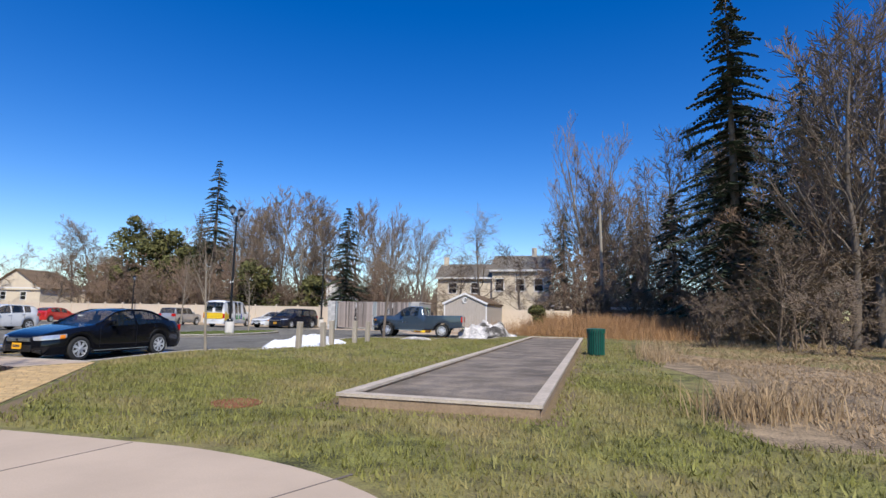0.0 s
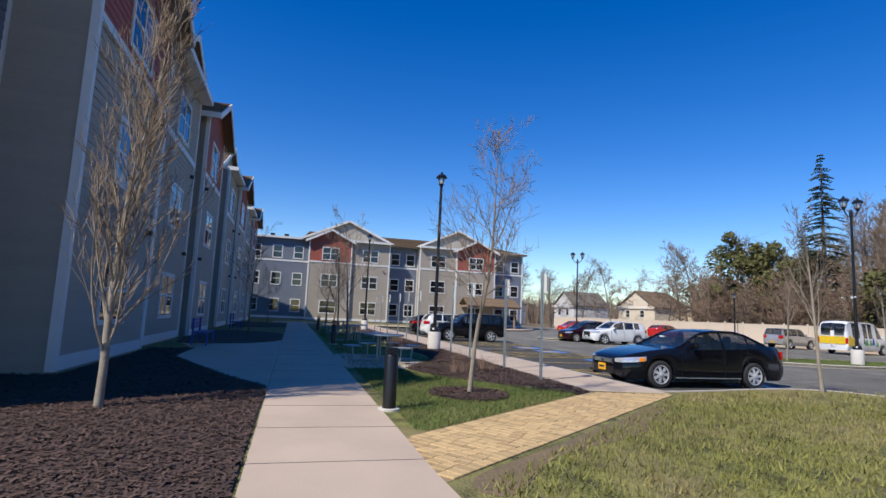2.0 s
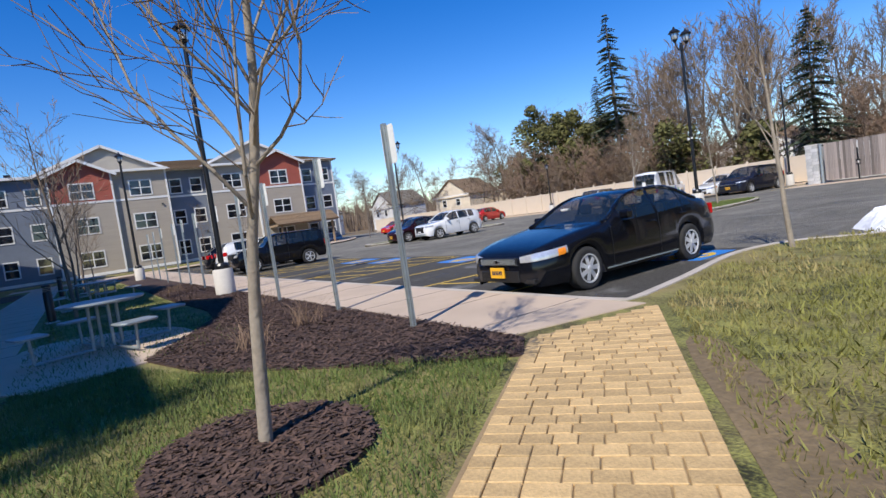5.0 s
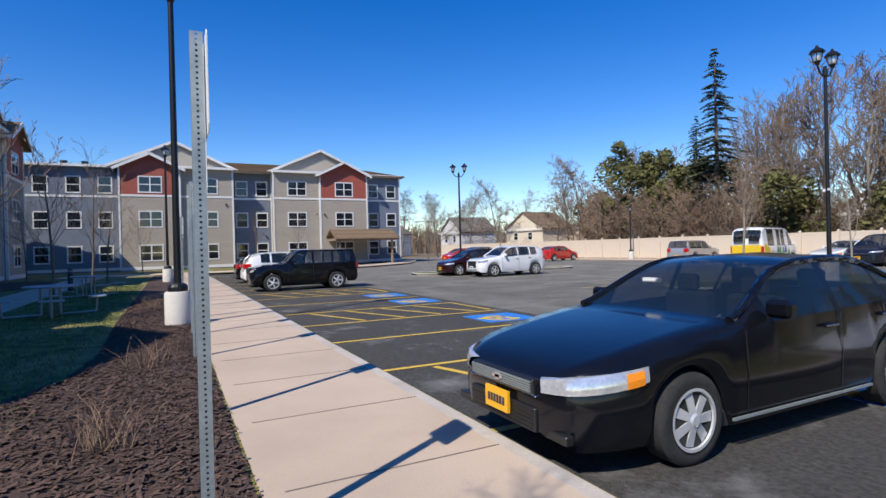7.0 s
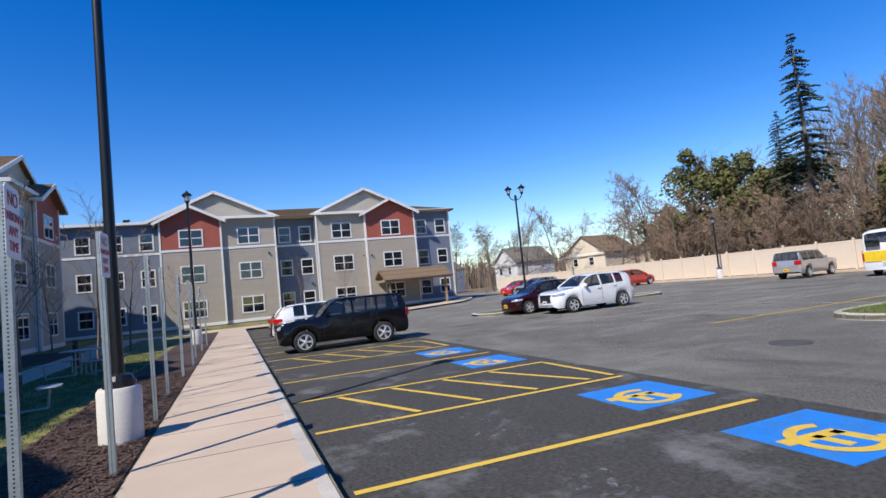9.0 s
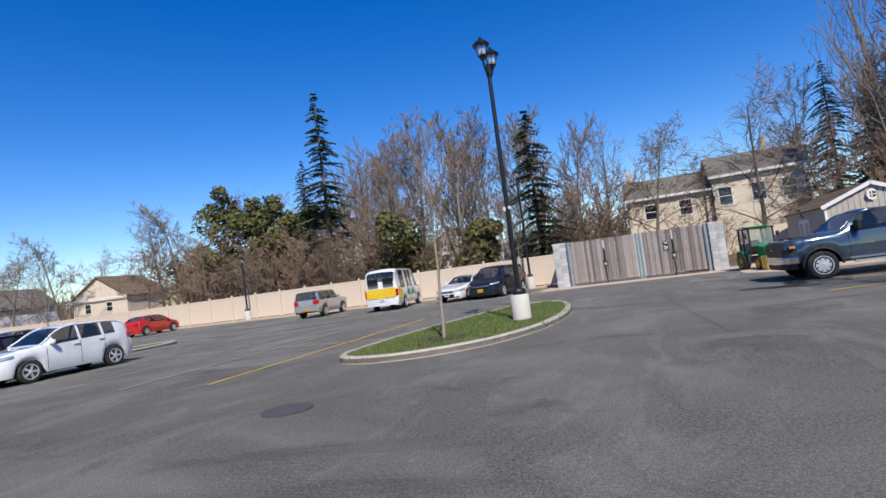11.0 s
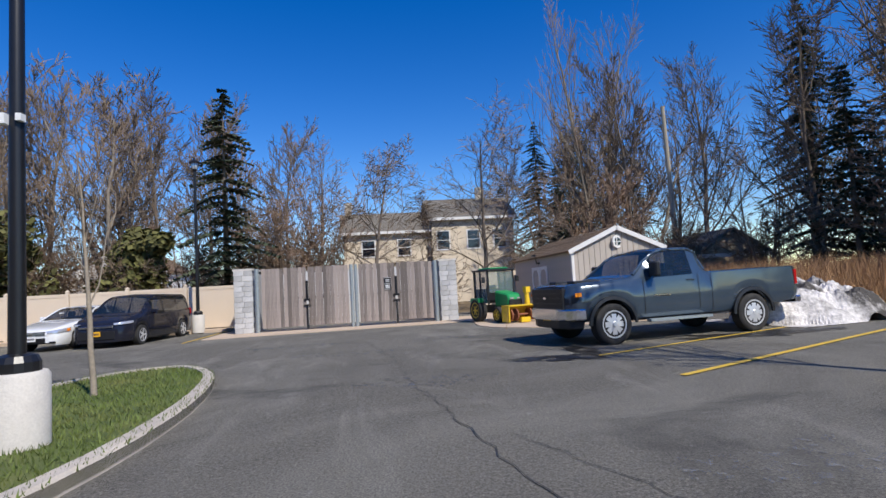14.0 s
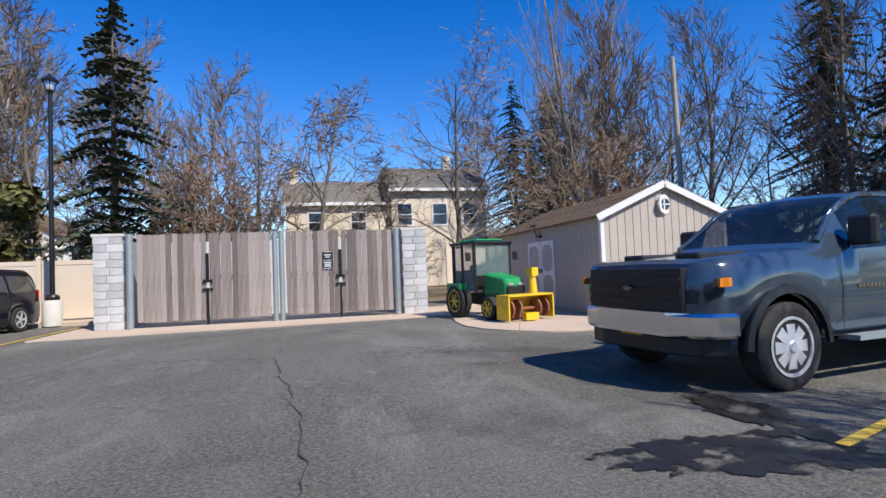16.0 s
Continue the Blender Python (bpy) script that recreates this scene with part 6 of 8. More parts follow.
street_lamp(-26.1, 5.3, 6.7, 1, g=0.13)
street_lamp(-23.75, 24.7, 7.2, 2, 1.54, g=0.1, label="black double-headed pole lamp on a concrete pier")
street_lamp(-47.7, 23.9, 7.0, 2, 0.9, label="black double-headed pole lamp across the lot")
street_lamp(-27.75, 43.45, 6.9, 1, g=0.1, label="black pole lamp on a pier by the fence")
street_lamp(-50.5, 43.6, 4.4, 1, g=0.1, label="black pole lamp by the fence")
street_lamp(-46.0, 5.05, 6.7, 1, g=0.13)
lamp_box = thing("security_camera", "small white camera box strapped to the lamp pole", "camera")
bm = BM()
box(bm, -23.84, 24.56, 3.14, -23.78, 24.63, 3.24)
part("housing", bm, WHITE, lamp_box)
bm = BM()
box(bm, -23.71, 24.6, 3.18, -23.66, 24.68, 3.25)
part("bracket", bm, WHITE, lamp_box)


# ---- sign posts along the walk ----
def sign_post(x, y, lean=0.0, sign=True, h=2.5, stall=False):
    m = pose(x, y, 0.13, 0, lean, 0)
    p = thing("sign_post", "perforated galvanised steel post with a blue and white stall sign" if stall else "perforated galvanised steel post with a parking sign", "sign", m, "parking sign posts")
    bm = BM()
    holes = 98
    dz = h / holes
    # four sides, each a strip of cells with a round hole punched in it
    for q in range(4):
        ca, sa = (1, 0, -1, 0)[q], (0, 1, 0, -1)[q]
        for k in range(holes):
            zc = (k + 0.5) * dz
            outer, inner = [], []
            for i in range(8):
                an = math.pi / 8 + i * math.pi / 4
                cx, cz = math.cos(an), math.sin(an)
                e = 1 / max(abs(cx), abs(cz))
                for ring, u, v in ((outer, cx * e * 0.028, cz * e * dz / 2), (inner, cx * 0.0062, cz * 0.0062)):
                    ring.append(bm.verts.new((u * ca - 0.028 * sa, u * sa + 0.028 * ca, zc + v)))
            for i in range(8):
                j = (i + 1) % 8
                bm.faces.new((outer[i], outer[j], inner[j], inner[i]))
            # corners of the cell
            for i in (0, 2, 4, 6):
                j = (i + 1) % 8
                su, sv = (1 if i in (0, 6) else -1), (1 if i in (0, 2) else -1)
                u, v = su * 0.028, sv * dz / 2
                c = bm.verts.new((u * ca - 0.028 * sa, u * sa + 0.028 * ca, zc + v))
                bm.faces.new((outer[i], outer[j], c))
    part("post", bm, STEEL, p)
    # added black box inside the tube stands in for shade behind the holes
    bm = BM()
    box(bm, -0.022, -0.022, 0.0, 0.022, 0.022, h - 0.05)
    part("hollow_shade", bm, BLACK, p)
    if sign:
        bm = BM()
        prism(bm, [(-0.15 + a, -0.23 + b) for a, b in ((0.03, 0), (0.27, 0), (0.3, 0.03), (0.3, 0.43), (0.27, 0.46), (0.03, 0.46), (0, 0.43), (0, 0.03))], 0, 0.004, Matrix(((-1, 0, 0, 0), (0, 0, 1, 0.036), (0, 1, 0, h - 0.25), (0, 0, 0, 1))))
        sg = part("sign_plate", bm, WHITE, p, "white sign with a blue square and white wheelchair symbol" if stall else "white sign with red lettering")
        if stall:
            bm = BM()
            box(bm, -0.115, 0.041, h - 0.36, 0.115, 0.043, h - 0.10)
            part("blue_square", bm, BLUE_PAINT, sg)
            # wheelchair figure: wheel, head, back, seat, shin
            bm = BM()
            ring = [(math.cos(i * math.pi / 10), math.sin(i * math.pi / 10)) for i in range(-12, 4)]
            for (c0, s0), (c1, s1) in zip(ring, ring[1:]):
                bm.faces.new([bm.verts.new((-0.01 + r * c, 0.0445, h - 0.26 + r * s)) for r, c, s in ((0.062, c0, s0), (0.062, c1, s1), (0.046, c1, s1), (0.046, c0, s0))])
            bm.faces.new([bm.verts.new((0.015 + 0.02 * math.cos(i * math.pi / 5), 0.0445, h - 0.135 + 0.02 * math.sin(i * math.pi / 5))) for i in range(10)])
            box(bm, 0.005, 0.043, h - 0.245, 0.025, 0.0445, h - 0.165), box(bm, -0.055, 0.043, h - 0.255, 0.02, 0.0447, h - 0.237), box(bm, -0.068, 0.043, h - 0.31, -0.05, 0.0446, h - 0.24), box(bm, -0.04, 0.043, h - 0.205, 0.01, 0.0448, h - 0.19)
            part("symbol", bm, WHITE, sg)
            return p
        for row, (word, size) in enumerate((("NO", 0.10), ("PARKING", 0.062), ("ANY", 0.07), ("TIME", 0.07))):
            cu = bpy.data.curves.new("lettering", 'FONT')
            cu.body, cu.size, cu.align_x, cu.extrude = word, size * 1.3, 'CENTER', 0.001
            tmp = bpy.data.objects.new("lettering", cu)
            scene.collection.objects.link(tmp)
            me = bpy.data.meshes.new_from_object(tmp.evaluated_get(bpy.context.evaluated_depsgraph_get()))
            bpy.data.objects.remove(tmp)
            me.materials.clear()
            me.materials.append(SIGN_RED)
            ob = new("lettering", me)
            ob.parent = sg
            ob.matrix_basis = pose(0, 0.043, h - 0.15 - 0.095 * row, 90, 0, 180)
    return p


sign_post(-16.35, 5.3, -0.6, stall=True)
first = sign_post(-18.92, 5.44, -0.8)
for i, x in enumerate((-22.0, -24.4, -27.2, -29.8, -32.6, -35.3, -38.2, -41.2, -44.2)):
    copy_thing(first, pose(x, 5.46 + 0.05 * (i % 3), 0.13, 0, (-0.8, 0.4, 1.1, -0.5)[i % 4], (3, -4, 2)[i % 3]))


# ---- path bollard, picnic tables, benches ----
bol = thing("bollard_light", "black round bollard light on a pale footing", "bollard", pose(-12.78, 1.15, 0.13))
bm = BM()
lathe(bm, [(0.16, 0), (0.16, 0.03), (0.15, 0.035)], 20)
part("footing", bm, PIER, bol)
bm = BM()
lathe(bm, [(0.10, 0.03), (0.10, 0.78), (0.095, 0.79)], 20)
part("shaft", bm, BLACK_METAL, bol, smooth=40)
bm = BM()
for k in range(3):
    lathe(bm, [(0.075, 0.79 + 0.04 * k), (0.098, 0.80 + 0.04 * k), (0.098, 0.812 + 0.04 * k), (0.075, 0.82 + 0.04 * k)], 20)
part("louvre", bm, BLACK_METAL, bol)
bm = BM()
lathe(bm, [(0.10, 0.915), (0.10, 0.955), (0.085, 0.97), (0.01, 0.975)], 20)
part("cap", bm, BLACK_METAL, bol, smooth=40)
for x in (-27.5, -41.0):
    copy_thing(bol, pose(x, 1.4, 0.13))


def picnic_table(x, y, rot):
    t = thing("picnic_table", "grey steel picnic table with four round-cornered seats", "table", pose(x, y, 0.145, 0, 0, rot), "picnic tables")
    bm = BM()
    lathe(bm, [(0.56, 0.72), (0.58, 0.735), (0.58, 0.755), (0.55, 0.765)], 28)
    part("tabletop", bm, STEEL, t)
    for i in range(4):
        a = i * math.pi / 2
        d = Vector((math.cos(a), math.sin(a), 0))
        bm = BM()
        tube(bm, d * 0.2 + Vector((0, 0, 0.72)), d * 0.2 + Vector((0, 0, 0.03)), 0.026, n=8)
        tube(bm, d * 0.2 + Vector((0, 0, 0.05)), d * 0.95 + Vector((0, 0, 0.05)), 0.024, n=8)
        tube(bm, d * 0.95 + Vector((0, 0, 0.05)), d * 0.98 + Vector((0, 0, 0.42)), 0.024, n=8)
        part("leg", bm, STEEL, t, smooth=40)
        bm = BM()
        e = Vector((-d.y, d.x, 0))
        m = Matrix((( *d, 0), (*e, 0), (0, 0, 1, 0), (0, 0, 0, 1))).transposed()
        prism(bm, [(0.82, -0.26), (1.12, -0.26), (1.18, -0.2), (1.18, 0.2), (1.12, 0.26), (0.82, 0.26), (0.78, 0.2), (0.78, -0.2)], 0.42, 0.455, m)
        part("seat", bm, STEEL, t, bevel=0.01)
    return t


pt = picnic_table(-20.4, 2.3, 20)
copy_thing(pt, pose(-30.0, 2.5, 0.145, 0, 0, 10))
copy_thing(pt, pose(-37.0, 2.5, 0.145, 0, 0, 30))


def bench(x, y, rot):
    b = thing("bench", "dark blue coated bench by the shaded wall", "bench", pose(x, y, 0.15, 0, 0, rot), "benches at the wall")
    for k in range(4):
        bm = BM()
        box(bm, -0.8, -0.22 + 0.12 * k, 0.43, 0.8, -0.13 + 0.12 * k, 0.46)
        part("seat_slat", bm, BLUE_SEAT, b)
    for k in range(3):
        bm = BM()
        box(bm, -0.8, -0.30, 0.55 + 0.12 * k, 0.8, -0.27, 0.64 + 0.12 * k)
        part("back_slat", bm, BLUE_SEAT, b)
    for s in (-0.72, 0.72):
        bm = BM()
        box(bm, s - 0.03, -0.28, 0, s + 0.03, -0.22, 0.9), box(bm, s - 0.03, 0.18, 0, s + 0.03, 0.24, 0.44), box(bm, s - 0.03, -0.24, 0.38, s + 0.03, 0.22, 0.43)
        part("frame", bm, BLUE_SEAT, b)
    return b


b0 = bench(-25.2, -3.2, 0)
copy_thing(b0, pose(-38.5, -3.4, 0.15))

# ---- bocce court ----
court = thing("bocce_court", "long bocce court of grey timbers filled with dark stone dust", "court")
CX0, CX1, CY0, CY1 = -6.05, -3.15, 3.85, 28.2
bm = BM()
box(bm, CX0 + 0.05, CY0 + 0.05, 0.05, CX1 - 0.05, CY1 - 0.05, LAWN_Z + 0.10)
part("court_surface", bm, STONE_DUST, court)
for nm, q in (("south", (CX0, CY0, CX1, CY0 + 0.14)), ("north", (CX0, CY1 - 0.14, CX1, CY1))):
    bm = BM()
    box(bm, q[0] + 0.02, q[1], 0.05, q[2] - 0.02, q[3], LAWN_Z + 0.14)
    part("end_timber", bm, TIMBER_SIDE, court)
    bm = BM()
    box(bm, q[0] - 0.02, q[1] - 0.02, LAWN_Z + 0.14, q[2] + 0.02, q[3] + 0.02, LAWN_Z + 0.185)
    part("cap_board", bm, TIMBER, court)
for x in (CX0, CX1 - 0.14):
    for k in range(5):
        ya, yb = CY0 + 0.145 + (CY1 - CY0 - 0.29) * k / 5, CY0 + 0.145 + (CY1 - CY0 - 0.29) * (k + 1) / 5 - 0.006
        bm = BM()
        box(bm, x, ya, 0.05, x + 0.14, yb, LAWN_Z + 0.14)
        part("side_timber", bm, TIMBER_SIDE, court)
        bm = BM()
        box(bm, x - 0.02, ya, LAWN_Z + 0.14, x + 0.16, yb, LAWN_Z + 0.185)
        part("cap_board", bm, TIMBER, court)
sheet("court_edge", [(CX0 - 0.35, CY0 - 0.35), (CX1 + 0.35, CY0 - 0.35), (CX1 + 0.35, CY1), (CX0 - 0.35, CY1)], LAWN_Z + 0.004, FIELD, "worn bare earth round the court", "ground", 0.03)

sheet("field", smooth_line([(-0.6, 3.2), (-1.0, 4.4), (-0.5, 7), (-0.1, 10), (-0.7, 13), (-1.1, 16), (-0.9, 20), (-1.2, 26), (-1.4, 34)], 4) + [(40, 34), (40, 2.6), (12, 2.2), (5, 2.8)], LAWN_Z + 0.006, STRAW_MAT, "matted tan dry grass field beside the lawn", "field", 0.03)

# ---- litter bin ----
lb = thing("litter_bin", "dark green slatted steel litter bin on the grass", "bin", pose(-2.45, 16.6, 0.13))
bm = BM()
lathe(bm, [(0.24, 0.03), (0.27, 0.85), (0.26, 0.86)], 20)
part("liner", bm, BLACK, lb)
for k in range(22):
    a = 2 * math.pi * k / 22
    bm = BM()
    m = pose(0, 0, 0, 0, 0, math.degrees(a))
    box(bm, 0.285, -0.024, 0.03, 0.297, 0.024, 0.80, m)
    box(bm, 0.297, -0.024, 0.78, 0.325, 0.024, 0.90, m)
    part("slat", bm, BIN_GREEN, lb)
bm = BM()
lathe(bm, [(0.30, 0.88), (0.335, 0.90), (0.335, 0.93), (0.20, 0.95), (0.20, 0.90)], 24)
part("rim", bm, BIN_GREEN, lb, smooth=40)

# ---- timber posts and snow heaps ----
random.seed(8)
for x, y, h in ((-12.95, 14.4, 0.98), (-12.75, 15.9, 0.95), (-13.1, 17.3, 1.0), (-12.8, 18.9, 0.98), (-12.85, 20.4, 0.95)):
    bm = BM()
    box(bm, -0.09, -0.09, -0.1, 0.09, 0.09, h)
    ob = part("timber_post", bm, POST_WOOD, bevel=0.015, at=pose(x, y, 0.13, random.uniform(-1.5, 1.5), random.uniform(-1.5, 1.5), random.uniform(-15, 15)))
    tagged(ob, "short weathered square timber post at the lawn's edge", "post", "timber posts")


def heap(name, label, cx, cy, rx, ry, h, seed, material, rot=0.0, z=0.0):
    """A lumpy melting heap."""
    n = 72
    vs, fs = [], []
    for i in range(n + 1):
        for j in range(n + 1):
            u, v = 2 * i / n - 1, 2 * j / n - 1
            r = math.hypot(u, v) * (1 + 0.28 * noise.noise((u * 2, v * 2, seed)))
            k = max(0, 1 - r * r) ** 0.75
            b = noise.fractal((u * 3.2, v * 3.2, seed), 1.0, 2.0, 5)
            zz = h * k * (0.8 + 0.32 * b) + 0.05 * k * noise.noise((u * 22, v * 22, seed)) - 0.03
            x, y = u * rx, v * ry
            vs.append((cx + x * math.cos(rot) - y * math.sin(rot), cy + x * math.sin(rot) + y * math.cos(rot), z + zz))
    for i in range(n):
        for j in range(n):
            a = i * (n + 1) + j
            fs.append((a, a + n + 1, a + n + 2, a + 1))
    return tagged(raw(name, vs, fs, material), label, "snow")


heap("snow_heap", "white melting snow heap behind the timber posts", -14.0, 17.0, 1.2, 2.9, 0.62, 4.2, SNOW, z=0.0)
heap("snow_heap", "dirty grey melting snow heap by the truck", -9.3, 31.9, 1.9, 1.7, 1.15, 9.1, DIRTY_SNOW, 0.15, 0.05)
heap("snow_heap", "small dirty snow remnant on the kerb island", -11.6, 23.9, 0.9, 0.35, 0.2, 2.1, DIRTY_SNOW, 0.2, 0.12)

# lawn drain grate
gr = thing("drain_grate", "round rusty iron drain grate in the lawn", "drain")
bm = BM()
lathe(bm, [(0.36, 0.0), (0.36, 0.03), (0.33, 0.03), (0.32, 0.0)], 26, pose(-7.45, 3.45, 0.125))
part("frame", bm, RUST, gr)
for k in range(9):
    bm = BM()
    y = -0.28 + 0.07 * k
    half = math.sqrt(0.325 ** 2 - y * y)
    box(bm, -half, y - 0.016, 0.008, half, y + 0.016, 0.028, pose(-7.45, 3.45, 0.125, 0, 0, 30))
    part("bar", bm, RUST, gr)




# thin orange marker stakes
for x, y, h in ((-7.1, -1.55, 1.0), (-5.1, -1.75, 0.8)):
    bm = BM()
    tube(bm, (x, y, 0.1), (x + 0.02, y - 0.01, 0.1 + h), 0.004, 0.004, 5)
    tagged(part("marker_stake", bm, ORANGE), "thin orange marker stake in the mulch", "stake", "marker stakes")

# ---- houses beyond the fence ----
def house(name, label, x0, y0, x1, y1, eave, ridge, wall, roof, wins, ridge_axis="x", chimney=None, rot=0, g=0.1):
    cx, cy = (x0 + x1) / 2, (y0 + y1) / 2
    h = thing(name, label, "house", pose(cx, cy, g, 0, 0, rot))
    w, d = (x1 - x0) / 2, (y1 - y0) / 2
    bm = BM()
    box(bm, -w, -d, 0, w, d, eave)
    part("wall", bm, wall, h)
    if ridge_axis == "x":
        for s in (-1, 1):
            roof_slab(h, [(-w - 0.3, s * (d + 0.4), eave - 0.1), (w + 0.3, s * (d + 0.4), eave - 0.1), (w + 0.3, 0, ridge), (-w - 0.3, 0, ridge)], I4, roof)
        tri, mm = [(-d, eave), (d, eave), (0, ridge - 0.15)], Matrix(((0, 0, 2 * w, -w), (1, 0, 0, 0), (0, 1, 0, 0), (0, 0, 0, 1)))
    else:
        for s in (-1, 1):
            roof_slab(h, [(s * (w + 0.4), -d - 0.3, eave - 0.1), (s * (w + 0.4), d + 0.3, eave - 0.1), (0, d + 0.3, ridge), (0, -d - 0.3, ridge)], I4, roof)
        tri, mm = [(-w, eave), (w, eave), (0, ridge - 0.15)], Matrix(((1, 0, 0, 0), (0, 0, 2 * d, -d), (0, 1, 0, 0), (0, 0, 0, 1)))
    bm = BM()
    prism(bm, tri, 0, 1, mm)
    part("gable_wall", bm, wall, h)
    bm = BM()
    box(bm, -w - 0.3, -d - 0.42, eave - 0.28, w + 0.3, -d - 0.36, eave - 0.05)
    part("fascia", bm, TRIM, h)
    for u, z, ww, hh in wins:
        bm = BM()
        for q in ((u - ww / 2 - 0.1, z - 0.1, u - ww / 2, z + hh + 0.1), (u + ww / 2, z - 0.1, u + ww / 2 + 0.1, z + hh + 0.1), (u - ww / 2, z + hh, u + ww / 2, z + hh + 0.1), (u - ww / 2, z - 0.1, u + ww / 2, z), (u - ww / 2, z + hh / 2 - 0.03, u + ww / 2, z + hh / 2 + 0.03)):
            box(bm, q[0], -d - 0.06, q[1], q[2], -d - 0.005, q[3])
        wn_ = part("window", bm, TRIM, h)
        bm = BM()
        box(bm, u - ww / 2, -d - 0.03, z, u + ww / 2, -d - 0.01, z + hh)
        part("pane", bm, WINDOW_GLASS, wn_)
    if chimney:
        bm = BM()
        box(bm, chimney - 0.3, -0.3, ridge - 0.6, chimney + 0.3, 0.3, ridge + 1.0)
        part("chimney", bm, STUCCO, h)
    return h


house("house", "cream two-storey house with a brown-grey shingle roof", -15.0, 64, -7.9, 71, 7.2, 9.3, STUCCO, GREY_SHINGLE, ((-2.6, 4.5, 1.0, 1.5), (0.0, 4.5, 1.0, 1.5), (2.3, 4.5, 1.0, 1.5)), chimney=1.4)
house("house", "lower cream house wing with a white chimney", -22.4, 64.6, -15.1, 70, 6.3, 8.2, STUCCO, GREY_SHINGLE, ((-1.6, 4.2, 1.0, 1.3), (1.4, 4.2, 1.0, 1.3)), chimney=-3.2)
house("garage", "weathered grey garage among the trees", -0.8, 49, 3.8, 55, 2.4, 3.9, POST_WOOD, GREY_SHINGLE, (), "y")
for x, y, w, rot, wl, rf in ((-94, 66, 9, 10, STUCCO, SHINGLE), (-84, 74, 11, -8, STUCCO, SHINGLE), (-110, 60, 9, 0, TRIM, GREY_SHINGLE), (-120, 45, 9, 30, TRIM, GREY_SHINGLE), (-73, 78, 8, 5, TRIM, GREY_SHINGLE), (2, 110, 9, 0, TRIM, GREY_SHINGLE), (-12, 118, 8, 0, STUCCO, GREY_SHINGLE), (-45, 80, 9, 0, TRIM, SHINGLE)):
    house("house", "distant pale clapboard house among bare trees", x - w / 2, y - 4, x + w / 2, y + 4, 4.6, 7.6, wl, rf, ((-2, 2.6, 0.9, 1.2), (1.6, 2.6, 0.9, 1.2), (-2, 0.8, 0.9, 1.2), (1.6, 0.8, 0.9, 1.2)), "y" if w < 10 else "x", rot=rot)
bm = BM()
tube(bm, (-1.7, 49.6, 0), (-1.9, 49.6, 11.8), 0.17, 0.12, 10)
tagged(part("utility_pole", bm, POST_WOOD, smooth=40), "weathered bare wooden utility pole", "utility pole")


# ---- trees ----
def limb_mesh(name, segs, material):
    """Tapered limbs from (p, q, r0, r1, sides) rows, as one mesh."""
    vs, fs = [], []
    for p, q, r0, r1, n in segs:
        d = (q - p).normalized()
        a = d.orthogonal().normalized()
        b = d.cross(a)
        k = len(vs)
        if n == 2:
            vs += [p - a * r0 * 1.5, p + a * r0 * 1.5, q + a * r1 * 1.5, q - a * r1 * 1.5]
            fs.append((k, k + 1, k + 2, k + 3))
            continue
        for c, r in ((p, r0), (q, r1)):
            for i in range(n):
                t = 2 * math.pi * i / n
                vs.append(c + r * (math.cos(t) * a + math.sin(t) * b))
        for i in range(n):
            fs.append((k + i, k + (i + 1) % n, k + n + (i + 1) % n, k + n + i))
    me = bpy.data.meshes.new(name)
    me.from_pydata([tuple(v) for v in vs], [], fs)
    me.materials.append(material)
    me.shade_smooth()
    return me


def grow(seed, h, r, kids=(12, 6, 5), first=0.22, angle=48, reach=0.42, lift=0.10, wander=0.10, stems=1, twig=0.010):
    """The limbs of a bare tree: thick ones and twigs."""
    rng = random.Random(seed)
    thick, thin = [], []

    def shoot(p, d, length, r0, level):
        n = (9, 5, 3, 2, 2)[level]
        pts, q, dr = [p.copy()], p.copy(), d.copy()
        for i in range(n):
            w = wander * (0.5 if level == 0 else 1.6)
            dr = (dr + Vector((rng.gauss(0, w), rng.gauss(0, w), rng.gauss(0, w * 0.6) + (0.02 if level == 0 else lift)))).normalized()
            q = q + dr * length / n
            pts.append(q.copy())
        tip = max(twig * 0.55, r0 * (0.16 if level == 0 else 0.3))
        for i in range(n):
            a, b = r0 + (tip - r0) * i / n, r0 + (tip - r0) * (i + 1) / n
            (thick if level < 2 else thin).append((pts[i], pts[i + 1], a, b, (8, 5, 3, 2, 2)[level]))
        if level >= len(kids):
            return
        m = kids[level]
        for k in range(m):
            s = (first if level == 0 else 0.18) + (1 - (first if level == 0 else 0.18)) * (k + rng.random() * 0.9) / m
            s = min(s, 0.98)
            i = min(n - 1, int(s * n))
            base = pts[i].lerp(pts[i + 1], s * n - i)
            ax = (pts[i + 1] - pts[i]).normalized()
            side = ax.orthogonal().normalized()
            side.rotate(Matrix.Rotation(rng.random() * 2 * math.pi + k * 2.4, 3, ax))
            an = radians(angle * (0.7 + 0.6 * rng.random()))
            dd = (ax * math.cos(an) + side * math.sin(an)).normalized()
            ll = length * (reach if level == 0 else 0.5) * (1.12 - 0.6 * s) * (0.75 + 0.5 * rng.random())
            rr = max(twig, (r0 + (tip - r0) * s) * (0.42 if level == 0 else 0.5))
            shoot(base, dd, ll, rr, level + 1)
    for k in range(stems):
        d = Vector((0, 0, 1)) if stems == 1 else Vector((0.28 * math.cos(k * 2.3 + seed), 0.28 * math.sin(k * 2.3 + seed), 1)).normalized()
        shoot(Vector((0.18 * k, 0.1 * (k % 2), -0.15)) if stems > 1 else Vector((0, 0, -0.15)), d, h * (1 if k == 0 else 0.75 + 0.3 * rng.random()), r, 0)
    return thick, thin


